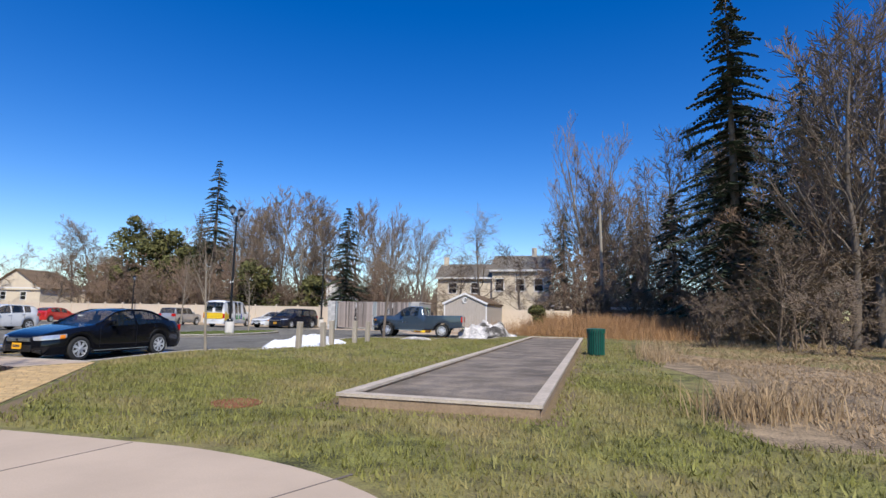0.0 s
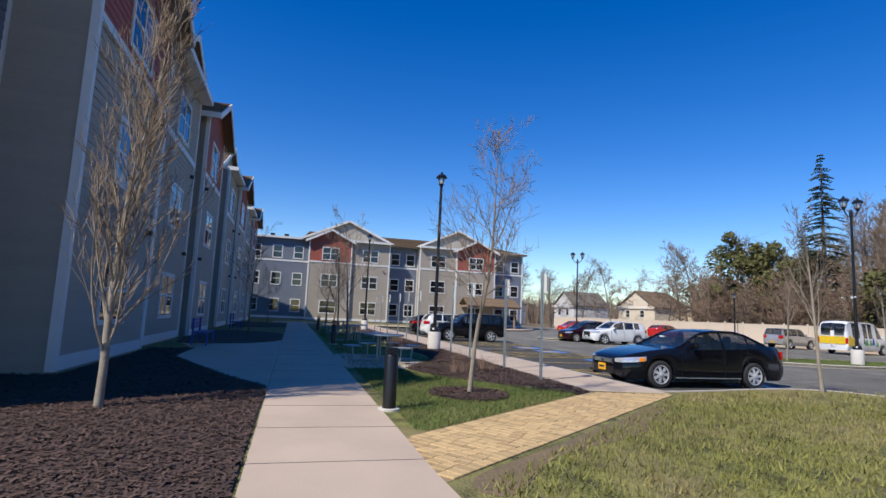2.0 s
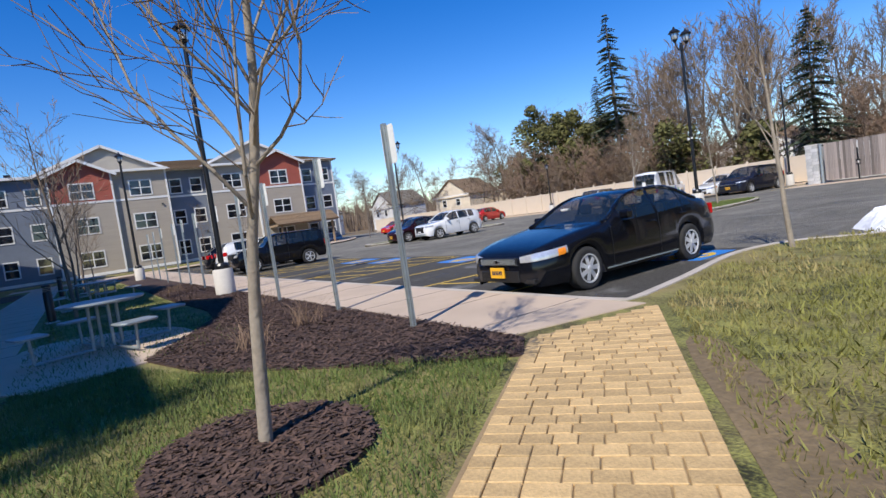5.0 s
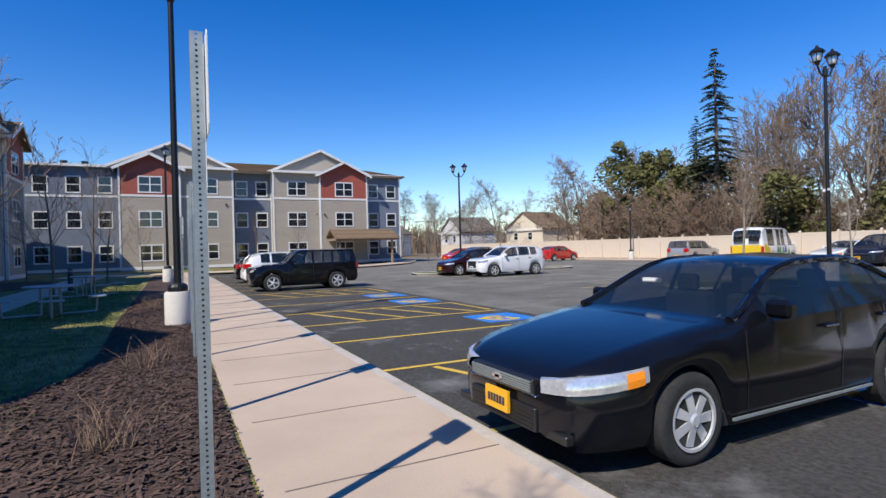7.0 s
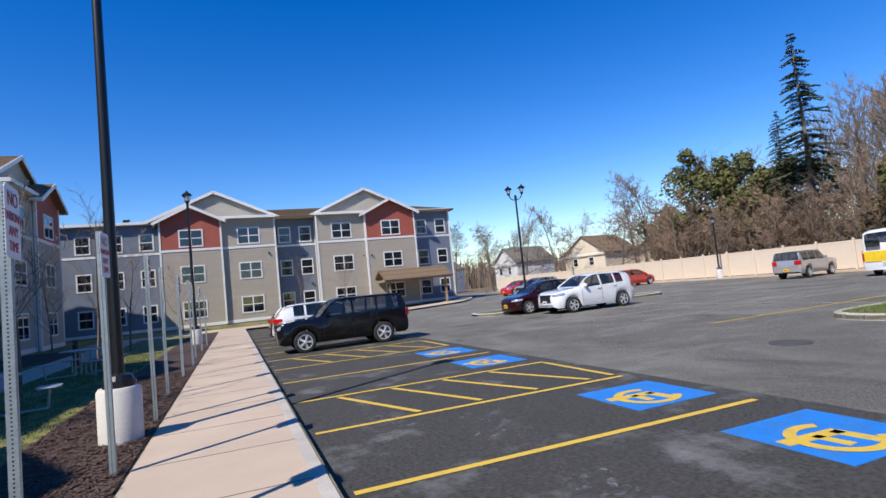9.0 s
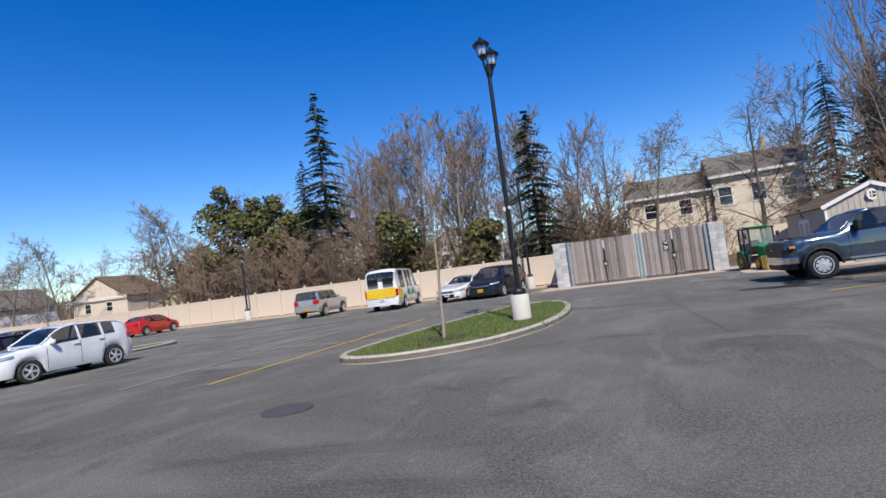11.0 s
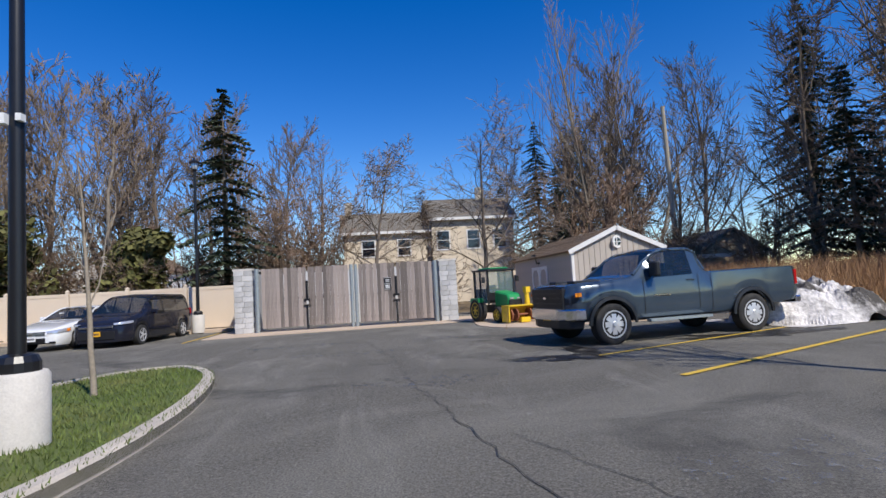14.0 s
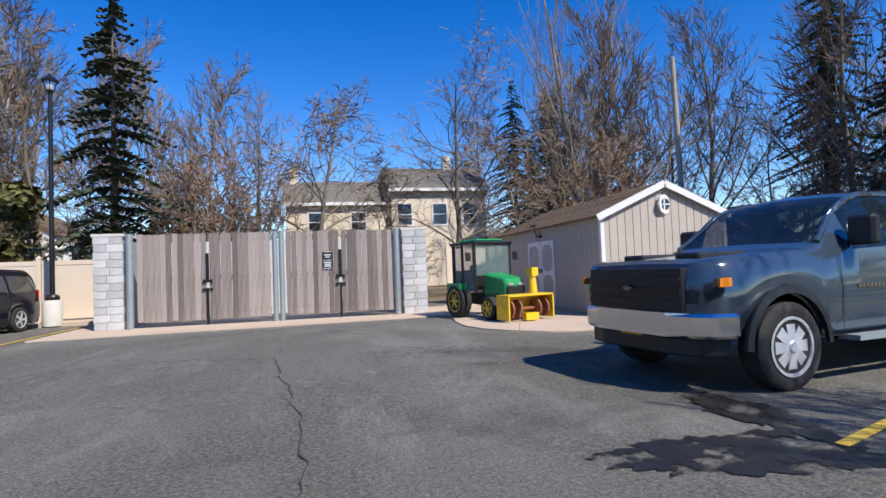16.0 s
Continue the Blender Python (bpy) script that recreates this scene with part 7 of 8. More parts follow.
def bare_tree(name, label, m, bark, twigs, group="", **kw):
    thick, thin = grow(**kw)
    t = thing(name, label, "tree", m, group)
    a = new("trunk", limb_mesh("trunk", thick, bark))
    b = new("crown", limb_mesh("crown", thin, twigs))
    a.parent = b.parent = t
    return t


def conifer(label, m, seed, h, radius, bare=0.12, droop=0.35, gaps=0.15, leaf=NEEDLE, group="", step_z=0.42):
    """A spruce: straight trunk, whorls of drooping boughs hung with needle sprays."""
    rng = random.Random(seed)
    t = thing("spruce_tree", label, "tree", m, group)
    segs = [(Vector((0, 0, h * i / 8)) - Vector((0, 0, 0.1 if i == 0 else 0)), Vector((0, 0, h * (i + 1) / 8)), 0.017 * h * (1 - i / 8.2), 0.017 * h * (1 - (i + 1) / 8.2), 8) for i in range(8)]
    vs, fs = [], []
    z = h * bare
    while z < h - 0.15:
        f = (z - h * bare) / (h * (1 - bare))
        ll = radius * (1 - f) ** 0.68 * (0.55 + 0.45 * min(1, f * 5 + 0.3))
        for k in range(6):
            if rng.random() < gaps:
                continue
            a = rng.random() * 2 * math.pi
            length = max(0.18, ll * rng.uniform(0.6, 1.15))
            dz = -droop * length * rng.uniform(0.6, 1.3)
            tipz = z + dz * 0.9
            d = Vector((math.cos(a), math.sin(a), 0))
            e = Vector((-d.y, d.x, 0))
            base = Vector((0, 0, z))
            segs.append((base, base + d * length + Vector((0, 0, dz * 0.85)), 0.022 + 0.008 * length, 0.008, 3))
            n = max(3, int(length / 0.21))
            for j in range(1, n + 1):
                s = j / n
                c = base + d * length * s + Vector((0, 0, dz * s ** 1.4 + 0.05 * math.sin(s * 3)))
                w = (0.36 + 0.22 * length) * (1.05 - 0.6 * s) * rng.uniform(0.6, 1.2) * 0.62
                for side in (-1, 1):
                    out = (e * side * w + d * 0.28 * w + Vector((0, 0, -0.35 * w * rng.uniform(0.4, 1.4))))
                    i = len(vs)
                    th = d * 0.105 * rng.uniform(0.7, 1.3) + Vector((0, 0, rng.uniform(-0.03, 0.03)))
                    vs += [c - th, c + th, c + out * 0.6 + th * 1.2, c + out + Vector((0, 0, -0.06)), c + out * 0.55 - th * 1.1]
                    fs.append((i, i + 1, i + 2, i + 3, i + 4))
        z += step_z * rng.uniform(0.75, 1.2) * (0.65 + 0.4 * (1 - f))
    tr_ = new("trunk", limb_mesh("trunk", segs, BARK))
    me = bpy.data.meshes.new("crown")
    me.from_pydata([tuple(v) for v in vs], [], fs)
    me.materials.append(leaf)
    cr = new("crown", me)
    tr_.parent = cr.parent = t
    return t


def cedar(label, m, seed, h, radius, leaf=CEDAR):
    """A ragged evergreen: several lobes of small leaf sprays on a branching trunk."""
    rng = random.Random(seed)
    t = thing("cedar_tree", label, "tree", m, "evergreens behind the fence")
    thick, thin = grow(seed, h * 0.95, 0.014 * h, kids=(14, 4), first=0.12, angle=60, reach=0.32, lift=0.06)
    vs, fs = [], []
    lobes = [(Vector((rng.gauss(0, radius * 0.42), rng.gauss(0, radius * 0.42), h * rng.uniform(0.22, 0.86))), rng.uniform(0.28, 0.55) * radius) for k in range(16)] + [(Vector((0, 0, h * 0.88)), radius * 0.3)]
    for c, r in lobes:
        for k in range(270):
            d = Vector((rng.gauss(0, 1), rng.gauss(0, 1), rng.gauss(0, 1.25)))
            d.normalize()
            p = c + d * r * rng.uniform(0.55, 1.08)
            if p.z < h * 0.08:
                continue
            w = rng.uniform(0.12, 0.30)
            u = Vector((rng.gauss(0, 1), rng.gauss(0, 1), rng.gauss(0, 0.6))).normalized()
            v = u.cross(d).normalized()
            i = len(vs)
            vs += [p - u * w, p + v * w * 0.55, p + u * w * 1.1, p - v * w * 0.5 + d * 0.06]
            fs.append((i, i + 1, i + 2, i + 3))
    a = new("trunk", limb_mesh("trunk", thick + thin, BARK))
    me = bpy.data.meshes.new("crown")
    me.from_pydata([tuple(v) for v in vs], [], fs)
    me.materials.append(leaf)
    b = new("crown", me)
    a.parent = b.parent = t
    return t


def spin(x, y, z=0.05, s=1.0, turn=0, sz=None):
    return pose(x, y, z, 0, 0, turn) @ Matrix.Diagonal((s, s, sz or s, 1))


def again(ob, x, y, z=0.05, s=1.0, turn=0, sz=None):
    c = copy_thing(ob, pose(x, y, z, 0, 0, turn))
    c.scale = (s, s, sz or s)
    return c


# young planted trees
bare_tree("young_tree", "young bare tree with a slim pale trunk in a mulch ring", pose(-14.3, 2.88, 0.13), PALE_BARK, TWIG, seed=3, h=4.5, r=0.05, kids=(22, 8, 6), first=0.34, angle=42, reach=0.37, lift=0.14, wander=0.12, twig=0.0026)
bare_tree("young_tree", "narrow upright bare tree in the mulch before the wall", pose(-12.9, -2.65, 0.13), PALE_BARK, TWIG, seed=11, h=5.9, r=0.06, kids=(46, 8, 5), first=0.13, angle=26, reach=0.33, lift=0.20, wander=0.07, twig=0.005)
small = bare_tree("young_tree", "young bare street tree on a grassy island", pose(-25.0, 22.0, 0.1), PALE_BARK, TWIG, "young lot trees", seed=21, h=3.9, r=0.05, kids=(14, 5, 4), first=0.38, angle=32, reach=0.42, lift=0.16, wander=0.10, twig=0.004)
again(small, -24.4, 27.5, 0.1, 0.95, 80)
again(small, -14.75, 11.7, 0.13, 1.0, 140)
again(small, -42.4, 24, 0.1, 0.9, 200)
bare_tree("young_tree", "bare tree with many upright limbs beside the truck stalls", pose(-13.6, 24.3, 0.13), BARK, TWIG, seed=31, h=6.0, r=0.09, kids=(24, 7, 5), first=0.28, angle=30, reach=0.44, lift=0.16, wander=0.10, twig=0.006)
wallt = bare_tree("young_tree", "slim bare tree by the shaded facade", pose(-27.2, 1.9, 0.13), BARK, TWIG, "trees before the facade", seed=41, h=5.0, r=0.055, kids=(16, 5, 4), first=0.28, angle=38, reach=0.42, lift=0.14, wander=0.1, twig=0.005)
for x, y, s, t in ((-33.5, 2.0, 0.95, 60), (-40, 2.3, 1.05, 120), (-47, 2.2, 1.0, 190), (-52, -2.2, 0.9, 30), (-31.5, -2.2, 0.95, 250), (-62.5, 3.2, 0.9, 10), (-63.5, 12.0, 0.95, 70), (-63.8, 15.6, 0.9, 150), (-63.5, 28.8, 0.9, 200)):
    again(wallt, x, y, 0.13, s, t)

# bare woods behind the fence and to the east
tallA = bare_tree("bare_tree", "tall bare grey tree with fine twigs", pose(-39.7, 54, 0.05), BARK, TWIG, "bare woods", seed=51, h=13.6, r=0.20, kids=(19, 9, 9), first=0.22, angle=36, reach=0.40, lift=0.13, wander=0.11, twig=0.016)
tallB = bare_tree("bare_tree", "forked bare tree with pale limbs", pose(-34.4, 52.5, 0.05), PALE_BARK, TWIG, "bare woods", seed=52, h=12.8, r=0.18, kids=(10, 9, 8), first=0.25, angle=38, reach=0.45, lift=0.12, wander=0.16, stems=2, twig=0.016)
roundC = bare_tree("bare_tree", "round-crowned bare tree with drooping twigs", pose(-70, 56, 0.05), BARK, TWIG, "bare woods", seed=53, h=11.5, r=0.20, kids=(16, 9, 9), first=0.20, angle=52, reach=0.52, lift=0.04, wander=0.17, twig=0.016)
bushD = bare_tree("bare_shrub", "tangled reddish bare shrub", pose(-24.5, 50.5, 0.05), TWIG, RED_TWIG, "bare thicket", seed=54, h=7.2, r=0.07, kids=(9, 6, 8), first=0.10, angle=40, reach=0.45, lift=0.10, wander=0.18, stems=5, twig=0.013)
bushE = bare_tree("bare_shrub", "low dense bare thicket shrub", pose(-44, 49, 0.05), TWIG, TWIG, "bare thicket", seed=55, h=4.0, r=0.04, kids=(8, 6, 7), first=0.08, angle=48, reach=0.5, lift=0.06, wander=0.2, stems=6, twig=0.011)
rng = random.Random(77)
for x, y, s, t in ((-43.5, 57, 0.95, 100), (-37.2, 60, 1.05, 200), (-31.5, 58, 0.95, 310), (-47, 60, 0.9, 20), (-29.8, 62, 0.95, 160), (2.2, 52, 1.08, 40), (-1.6, 54.5, 1.1, 90), (-3.5, 62, 1.0, 10), (4.5, 46, 1.0, 210), (8, 44, 1.1, 320), (10, 38, 1.05, 65), (13, 34, 1.15, 130), (9.5, 27, 1.0, 250), (13.5, 28.5, 1.15, 15), (17, 26, 1.1, 75), (6.0, 40, 0.9, 170), (16, 40, 1.2, 190), (20, 34, 1.2, 280), (24, 30, 1.15, 33), (3, 66, 1.1, 140), (-6.5, 70, 1.0, 230), (26, 24, 1.1, 111)):
    again(tallA, x, y, 0.05, s * (1.06 if x > 3 else 1.0), t)
for x, y, s, t in ((-52, 58, 0.9, 60), (-58, 64, 0.9, 150), (0.4, 57, 1.0, 260), (-66, 70, 0.9, 10)):
    again(tallB, x, y, 0.05, s, t)
for x, y, s, t in ((-76, 58, 1.0, 70), (-82, 60, 0.85, 190), (-95, 58, 1.0, 20), (-64, 62, 1.1, 310), (-88, 70, 0.9, 130), (-103, 56, 0.9, 210), (-13.6, 50.2, 0.86, 45), (-20.4, 50.2, 0.78, 165), (-16.8, 53, 0.6, 210), (-9.6, 51.5, 0.66, 280), (-118, 38, 1.0, 20), (-128, 30, 1.1, 150), (-112, 46, 1.0, 260), (-135, 20, 1.1, 60), (-140, 48, 1.2, 111), (-105, 50, 0.9, 301), (-98, 47, 0.8, 77), (-150, 5, 1.2, 10), (-57, 70, 1.0, 33), (-75, 88, 1.1, 12), (-110, 75, 1.0, 99), (-125, 66, 1.0, 222), (-90, 90, 1.2, 180)):
    again(roundC, x, y, 0.05, s, t)
for x, y, s, t in ((-41.5, 52, 0.95, 15), (-45.6, 54.5, 1.0, 77), (-36.4, 56, 1.1, 140), (-32.4, 53, 0.9, 222), (-26, 56, 0.8, 301), (-24, 60, 0.85, 45), (-50, 62, 1.0, 10), (-54, 66, 1.05, 99), (12, 30, 1.2, 12), (15, 24, 1.1, 111), (19, 29, 1.25, 210), (5, 60, 0.95, 20), (-3.5, 57, 0.9, 130), (20, 48, 1.2, 30), (27, 36, 1.3, 70), (30, 28, 1.2, 160), (23, 21, 1.1, 240), (10, 52, 1.15, 5)):
    again(tallA if (x + y) % 2 < 1.2 else tallB, x, y, 0.05, s * (1.06 if x > 3 else 1.0), t)
for k in range(26):
    again(bushD if k % 2 else bushE, -22.5 - 1.75 * k - rng.random(), 49.0 + rng.random() * 4.5, 0.05, rng.uniform(0.75, 1.15) * (1 if k % 2 else 1.25), rng.random() * 360)
for k in range(26):
    again(bushD if k % 3 else bushE, 5.0 + rng.random() * 22, 24 + rng.random() * 26, 0.05, rng.uniform(0.9, 1.5), rng.random() * 360)
for k in range(15):
    again(bushE if k % 3 else bushD, -5.0 + 1.5 * k + rng.random() * 2, 50 - 1.7 * k + rng.random() * 5, 0.05, rng.uniform(0.8, 1.3), rng.random() * 360)
for x, y, s in ((-7.2, 46.6, 0.8), (-5.8, 48.3, 0.9), (-16.8, 48.4, 0.7), (-12.8, 48.2, 0.75), (3.0, 24.5, 0.6), (6.5, 21.5, 0.75), (8.8, 18.8, 0.8), (11.2, 16.8, 0.9), (13.6, 14.8, 0.9), (5, 28, 0.7), (4.2, 35, 0.8)):
    again(bushE, x, y, 0.05, s, rng.random() * 360)

# spruces
sp1 = conifer("tall ragged dark spruce with sparse boughs", pose(-48.9, 53.9, 0.05), 61, 20.9, 3.3, bare=0.25, droop=0.30, gaps=0.30, step_z=0.5)
again(sp1, -52.4, 55.5, 0.05, 0.72, 120)
sp2 = conifer("dense dark green spruce", pose(-27.8, 48.6, 0.05), 62, 12.7, 3.1, bare=0.14, droop=0.32, gaps=0.18)
sp3 = conifer("tall dark spruce at the wood's edge", pose(6.6, 35.6, 0.05), 63, 25.0, 5.2, bare=0.10, droop=0.40, gaps=0.12, group="wood's edge spruces", step_z=0.62)
for x, y, s, t in ((9.0, 50.5, 0.78, 50), (15.2, 48.5, 0.98, 140), (13, 40, 0.7, 300), (-6.0, 62.5, 0.6, 90), (-1.0, 68, 0.66, 200), (3.8, 76, 0.8, 250)):
    again(sp3, x, y, 0.05, s, t)
for x, y, s, t in ((3.6, 42.5, 0.9, 40), (1.8, 61, 0.9, 130), (7.5, 30.5, 0.75, 220), (2.4, 80, 1.2, 70), (-1.6, 92, 1.2, 10), (0.2, 75, 1.0, 170)):
    again(sp2, x, y, 0.05, s, t)

# olive evergreens behind the fence
for x, y, h, r, sd in ((-62.5, 54.5, 15.0, 2.9, 71), (-58.6, 55, 12.8, 3.3, 72), (-55.2, 54, 12.2, 3.2, 73), (-52.5, 56.5, 11.0, 2.8, 74), (-60.5, 58.5, 12.0, 3.2, 75), (-75.5, 64, 10.0, 3.0, 76), (-40.5, 50, 7.5, 2.6, 77), (-33, 50.5, 5.5, 2.2, 78)):
    cedar("ragged olive-green evergreen behind the fence", pose(x, y, 0.05), sd, h, r)
cedar("small rounded green conifer by the shed fence", pose(-7.0, 42.6, 0.1), 79, 2.2, 0.8)
# the old poplar that stands alone by the lane
bare_tree("bare_tree", "tall bare poplar with upright golden limbs", pose(-2.4, 60, 0.05), PALE_BARK, TWIG, seed=81, h=19, r=0.28, kids=(14, 8, 5), first=0.30, angle=26, reach=0.42, lift=0.18, wander=0.08, stems=3, twig=0.018)


# ---- low growth, turf, mulch and paving pieces ----
def blades(name, label, n, where, height, width, material, seed, lean=0.35, base=LAWN_Z, cat="grass", curl=1):
    """Many thin blades as one sheet of geometry; where(rng) gives x, y or None."""
    rng = random.Random(seed)
    vs, fs = [], []
    while n > 0:
        n -= 1
        p = where(rng)
        if p is None:
            continue
        x, y = p[:2]
        k = p[2] if len(p) > 2 else 1
        h = height * k * rng.uniform(0.55, 1.25)
        a = rng.random() * 2 * math.pi
        w = width * rng.uniform(0.7, 1.3)
        lx, ly = rng.gauss(0, lean) * h, rng.gauss(0, lean) * h
        cx, cy = math.cos(a) * w, math.sin(a) * w
        i = len(vs)
        z = base + rise(x, y)
        if curl:
            vs += [(x - cx, y - cy, z - 0.01), (x + cx, y + cy, z - 0.01), (x + lx * 0.4 + cx * 0.7, y + ly * 0.4 + cy * 0.7, z + h * 0.6), (x + lx * 0.4 - cx * 0.7, y + ly * 0.4 - cy * 0.7, z + h * 0.6), (x + lx, y + ly, z + h)]
            fs += [(i, i + 1, i + 2, i + 3), (i + 3, i + 2, i + 4)]
        else:
            vs += [(x - cx, y - cy, z - 0.01), (x + cx, y + cy, z - 0.01), (x + lx, y + ly, z + h)]
            fs.append((i, i + 1, i + 2))
    return tagged(raw(name, vs, fs, material), label, cat, kind="stuff")


def inside(x, y, o):
    c = False
    for (x0, y0), (x1, y1) in zip(o, o[1:] + o[:1]):
        if (y0 > y) != (y1 > y) and x < (x1 - x0) * (y - y0) / (y1 - y0) + x0:
            c = not c
    return c


LAWN_AREA = [(-9.2, 1.25), (-6.0, 1.28), (-4.6, 0.95), (-3.4, 0.2), (-2.3, -0.95), (-1.6, -2.6), (1.5, -3), (6, 2), (6, 14), (-0.5, 14), (-0.5, 34), (-8.2, 34), (-8.3, 26.6), (-12.2, 25.3), (-14.6, 24.2), (-14.7, 21.6), (-13.5, 18.6), (-13.5, 14.6), (-14.8, 12.7), (-15.2, 11), (-14.8, 8.9), (-14.3, 7.4)]


def in_court(x, y):
    return CX0 - 0.1 < x < CX1 + 0.1 and CY0 - 0.1 < y < CY1 + 0.1


def lawn_at(lim):
    def f(r):
        x, y = r.uniform(-15.2, 4), r.uniform(-2, lim)
        if y > 3.3 and x > -0.8 + 0.5 * noise.noise((y * 0.4, 1, 5)):
            return None
        return (x, y) if inside(x, y, LAWN_AREA) and not in_court(x, y) else None
    return f


blades("turf_grass", "short patchy lawn grass, green and straw", 100000, lawn_at(10), 0.06, 0.007, GRASS, 1, 0.5, curl=0)
blades("turf_grass", "short patchy lawn grass farther out", 70000, lawn_at(27), 0.075, 0.014, GRASS, 2, 0.5, curl=0)
PATCH = [(-16.2, 1.25), (-11.2, 1.25), (-14.5, 5.25), (-15.6, 3.95), (-17.0, 2.95), (-18.4, 2.4), (-18.4, 1.25)]


def patch_at(r):
    x, y = r.uniform(-18.4, -11.4), r.uniform(1.2, 5.2)
    return (x, y) if inside(x, y, PATCH) and math.hypot((x + 14.25) / 0.8, (y - 2.86) / 0.74) > 1 else None


blades("turf_grass", "green lawn grass between the walks", 52000, patch_at, 0.06, 0.006, GREEN_BLADE, 3, 0.5, curl=0)
blades("turf_grass", "green grass of the lot island", 26000, lambda r: (lambda p: p if inside(*p, ISLAND) else None)((r.uniform(-27, -22.4), r.uniform(19, 30.4))), 0.06, 0.010, GREEN_BLADE, 4, 0.5, base=LAWN_Z - 0.01, curl=0)
blades("turf_grass", "lawn grass in the building's shade", 12000, lambda r: (r.uniform(-44, -18.6), r.uniform(1.2, 4.0)), 0.06, 0.010, GREEN_BLADE, 5, 0.5, curl=0)


def field_at(r):
    x, y = r.uniform(-1.2, 16), r.uniform(3.2, 34)
    e = 0.3 + 0.12 * y * 0.3 + 0.8 * noise.noise((y * 0.35, 3, 0)) - (0.7 if y > 12 else 0)
    if x < e:
        return None
    return x, y, 0.5 + 0.9 * max(0, noise.noise((x * 0.5, y * 0.5, 2)) + 0.3)


blades("dry_grass", "matted straw-coloured dry grass of the field", 70000, field_at, 0.13, 0.010, STRAW, 6, 1.3, base=0.12, cat="dry grass")
for k, (x, y, sx, sy, n, h) in enumerate(((-0.5, 4.9, 0.35, 0.3, 420, 0.5), (0.1, 5.4, 0.4, 0.3, 300, 0.5), (-0.6, 15.4, 0.3, 0.8, 420, 0.5), (-0.4, 19, 0.4, 1.2, 420, 0.55), (-4.5, 34.6, 3.0, 0.8, 4200, 0.9), (-2.8, 40, 2.5, 2.6, 6000, 1.4), (0.5, 33, 1.8, 1.6, 2600, 0.8))):
    blades("tall_reeds", "stand of tall reddish-brown dry reeds" if k > 3 else "small clump of straw-coloured dry stalks", n, lambda r: (x + r.gauss(0, sx), y + r.gauss(0, sy)), h, 0.007, REED if k > 3 else STRAW, 30 + k, 0.35, base=0.1, cat="reeds")
blades("tall_reeds", "bank of reddish dry reeds beyond the snow", 9000, lambda r: (r.uniform(-6, 9), r.uniform(35, 43)), 1.5, 0.012, REED, 50, 0.2, base=0.1, cat="reeds")
for k, (x, y) in enumerate(((-17.6, 3.7), (-18.5, 4.7), (-21.6, 4.9), (-30.5, 4.6))):
    blades("dry_shrub", "small leafless brown shrub in the mulch", 90, lambda r: (x + r.gauss(0, 0.13), y + r.gauss(0, 0.13)), 0.36, 0.004, RED_TWIG, 60 + k, 0.55, base=0.14, cat="shrub")


blades("distant_woods", "grey-brown line of far bare woods", 5200, lambda r: (r.uniform(-215, -150), r.uniform(-40, 130), 1), 8.5, 0.22, TWIG, 70, 0.16, base=0, cat="woods")
blades("distant_woods", "grey-brown line of far bare woods", 6000, lambda r: (r.uniform(-160, 40), r.uniform(118, 150), 1), 8.5, 0.22, TWIG, 71, 0.16, base=0, cat="woods")


def chips(name, label, n, outline, box4, z, seed):
    rng = random.Random(seed)
    vs, fs = [], []
    while n:
        n -= 1
        x, y = rng.uniform(box4[0], box4[1]), rng.uniform(box4[2], box4[3])
        if not inside(x, y, outline):
            continue
        a, t = rng.random() * 6.3, rng.uniform(-0.6, 0.6)
        l, w = rng.uniform(0.018, 0.055), rng.uniform(0.006, 0.014)
        c, s = math.cos(a), math.sin(a)
        h = z + rng.uniform(0.004, 0.025)
        i = len(vs)
        vs += [(x - l * c - w * s, y - l * s + w * c, h - l * t * 0.5), (x - l * c + w * s, y - l * s - w * c, h - l * t * 0.5), (x + l * c + w * s, y + l * s - w * c, h + l * t * 0.5 + 0.004), (x + l * c - w * s, y + l * s + w * c, h + l * t * 0.5 + 0.008)]
        fs.append((i, i + 1, i + 2, i + 3))
    tagged(raw(name, vs, fs, CHIP), label, "mulch", kind="stuff")


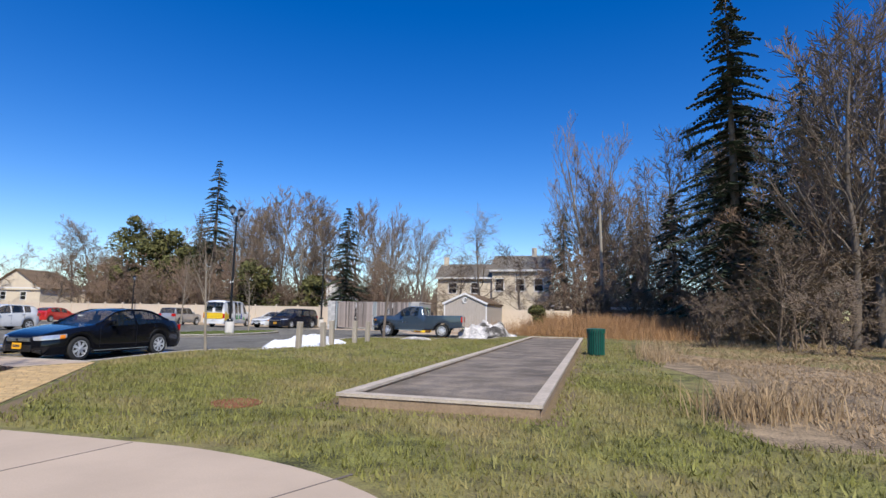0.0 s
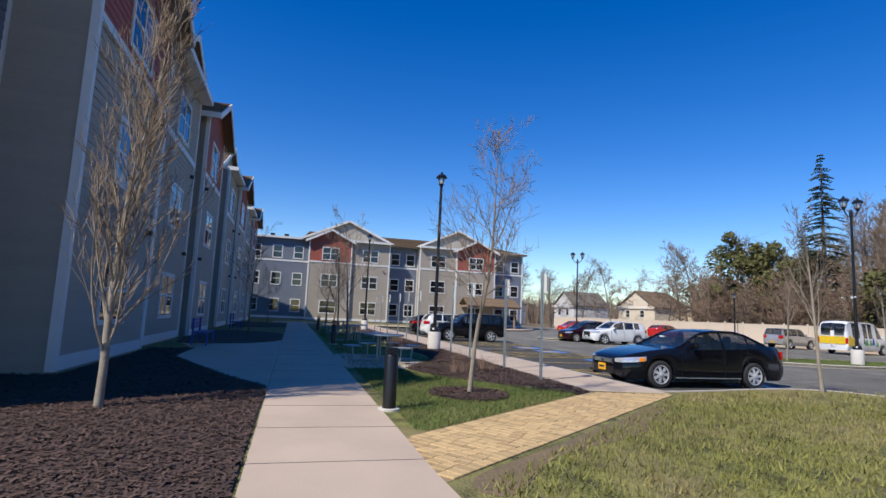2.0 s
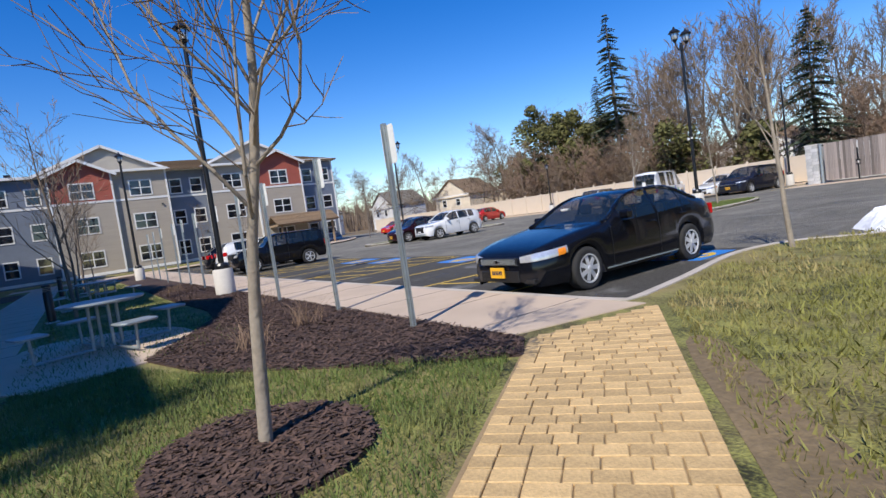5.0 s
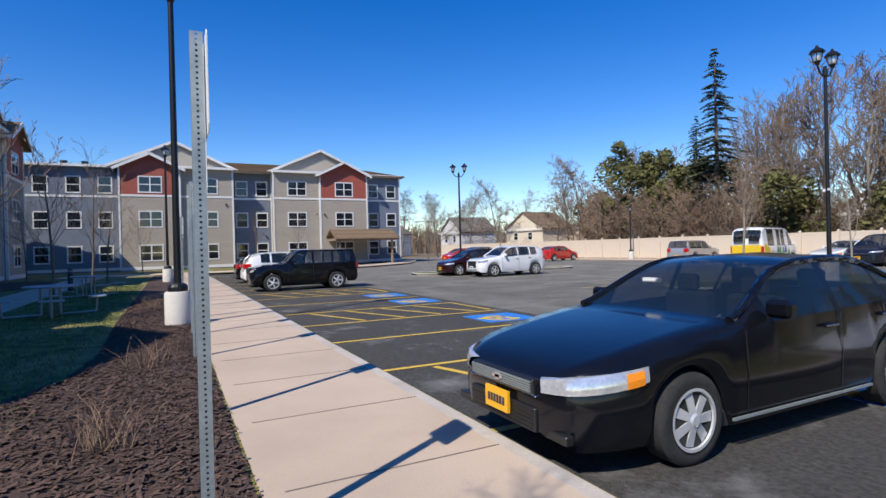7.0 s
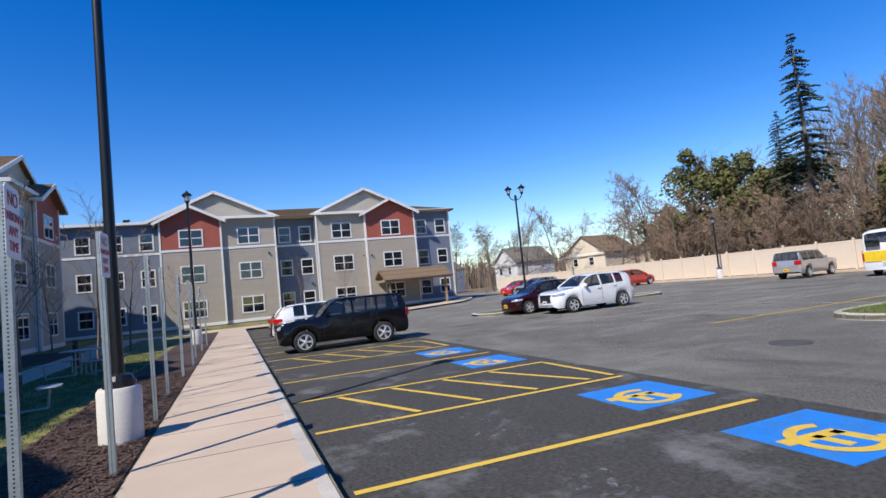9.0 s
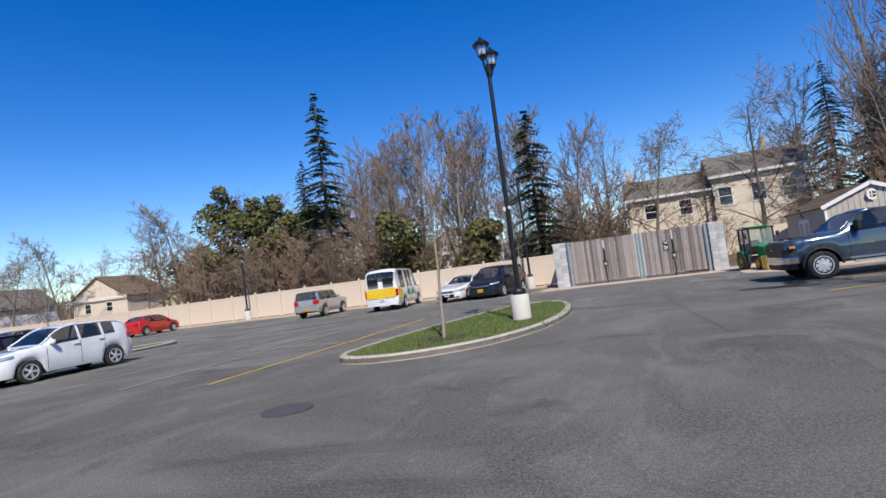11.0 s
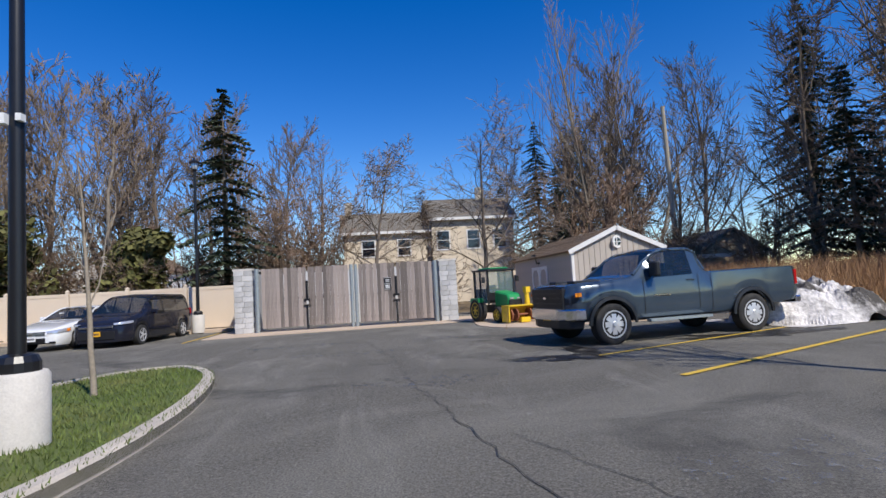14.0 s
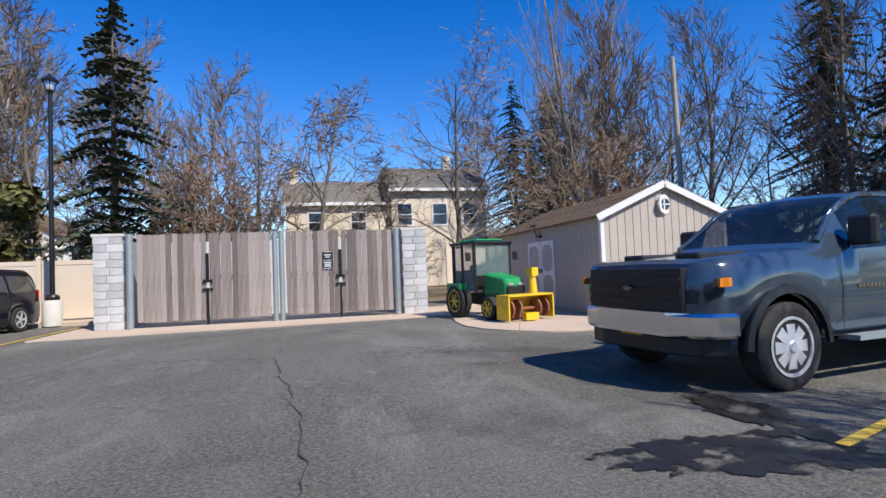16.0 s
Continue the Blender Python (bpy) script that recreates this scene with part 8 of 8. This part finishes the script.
chips("mulch_chips", "loose dark bark chips of the bed by the walk", 42000, BEDS[0], (-34, -14.2, 2.6, 5.7), LAWN_Z + 0.02, 11)
chips("mulch_chips", "loose dark bark chips before the facade", 60000, BEDS[1], (-23, -4.7, -6.4, -0.6), LAWN_Z + 0.022, 12)
chips("mulch_chips", "loose bark chips in the tree ring", 4500, [(-14.25 + 0.78 * math.cos(a * 0.35), 2.86 + 0.72 * math.sin(a * 0.35)) for a in range(18)], (-15.1, -13.4, 2.1, 3.7), LAWN_Z + 0.03, 13)

# brick-paved link between the walks: each paver a piece
LINK4 = [(-11.05, 1.07), (-9.41, 1.07), (-14.33, 7.26), (-14.62, 5.56)]
link = sheet("pavement_link", [(-11.08, 1.05), (-9.38, 1.05), (-14.35, 7.28), (-14.65, 5.6)], LAWN_Z + 0.004, PAVER_BED, "sand-coloured brick pavers between the walks", "pavement")
sizes = {}
rng = random.Random(19)
ax = Vector((-4.92, 6.19, 0)).normalized()
ay = Vector((ax.y, -ax.x, 0))
M = Matrix(((ax.x, ay.x, 0, -10.4), (ax.y, ay.y, 0, 1.05), (0, 0, 1, 0), (0, 0, 0, 1)))
v = -1.6
while v < 8.6:
    # the stretch of this course that lies inside the link
    span = [u / 100 for u in range(-260, 260, 2) if inside(*(M @ Vector((v + 0.068, u / 100, 0))).xy, LINK4)]
    if span:
        u, end = span[0], span[-1] + 0.02
        while end - u > 0.05:
            l = rng.choice((0.14, 0.18, 0.24))
            if end - u - l < 0.08:
                l = round(end - u, 2)
            if l not in sizes:
                bm = BM()
                box(bm, -l / 2 + 0.004, -0.064, -0.02, l / 2 - 0.004, 0.064, 0.014)
                sizes[l] = mesh_of("paver", bm, PAVER, bevel=0.005)
            c = M @ Vector((v + 0.068, u + l / 2, 0))
            ob = new("paver", sizes[l])
            ob.parent = link
            ob.matrix_basis = Matrix.Translation((c.x, c.y, LAWN_Z + 0.004 + rng.uniform(0, 0.003))) @ M.to_3x3().to_4x4() @ pose(0, 0, 0, rng.uniform(-0.6, 0.6), rng.uniform(-0.6, 0.6), 90 + rng.uniform(-1.6, 1.6))
            u += l
    v += 0.136
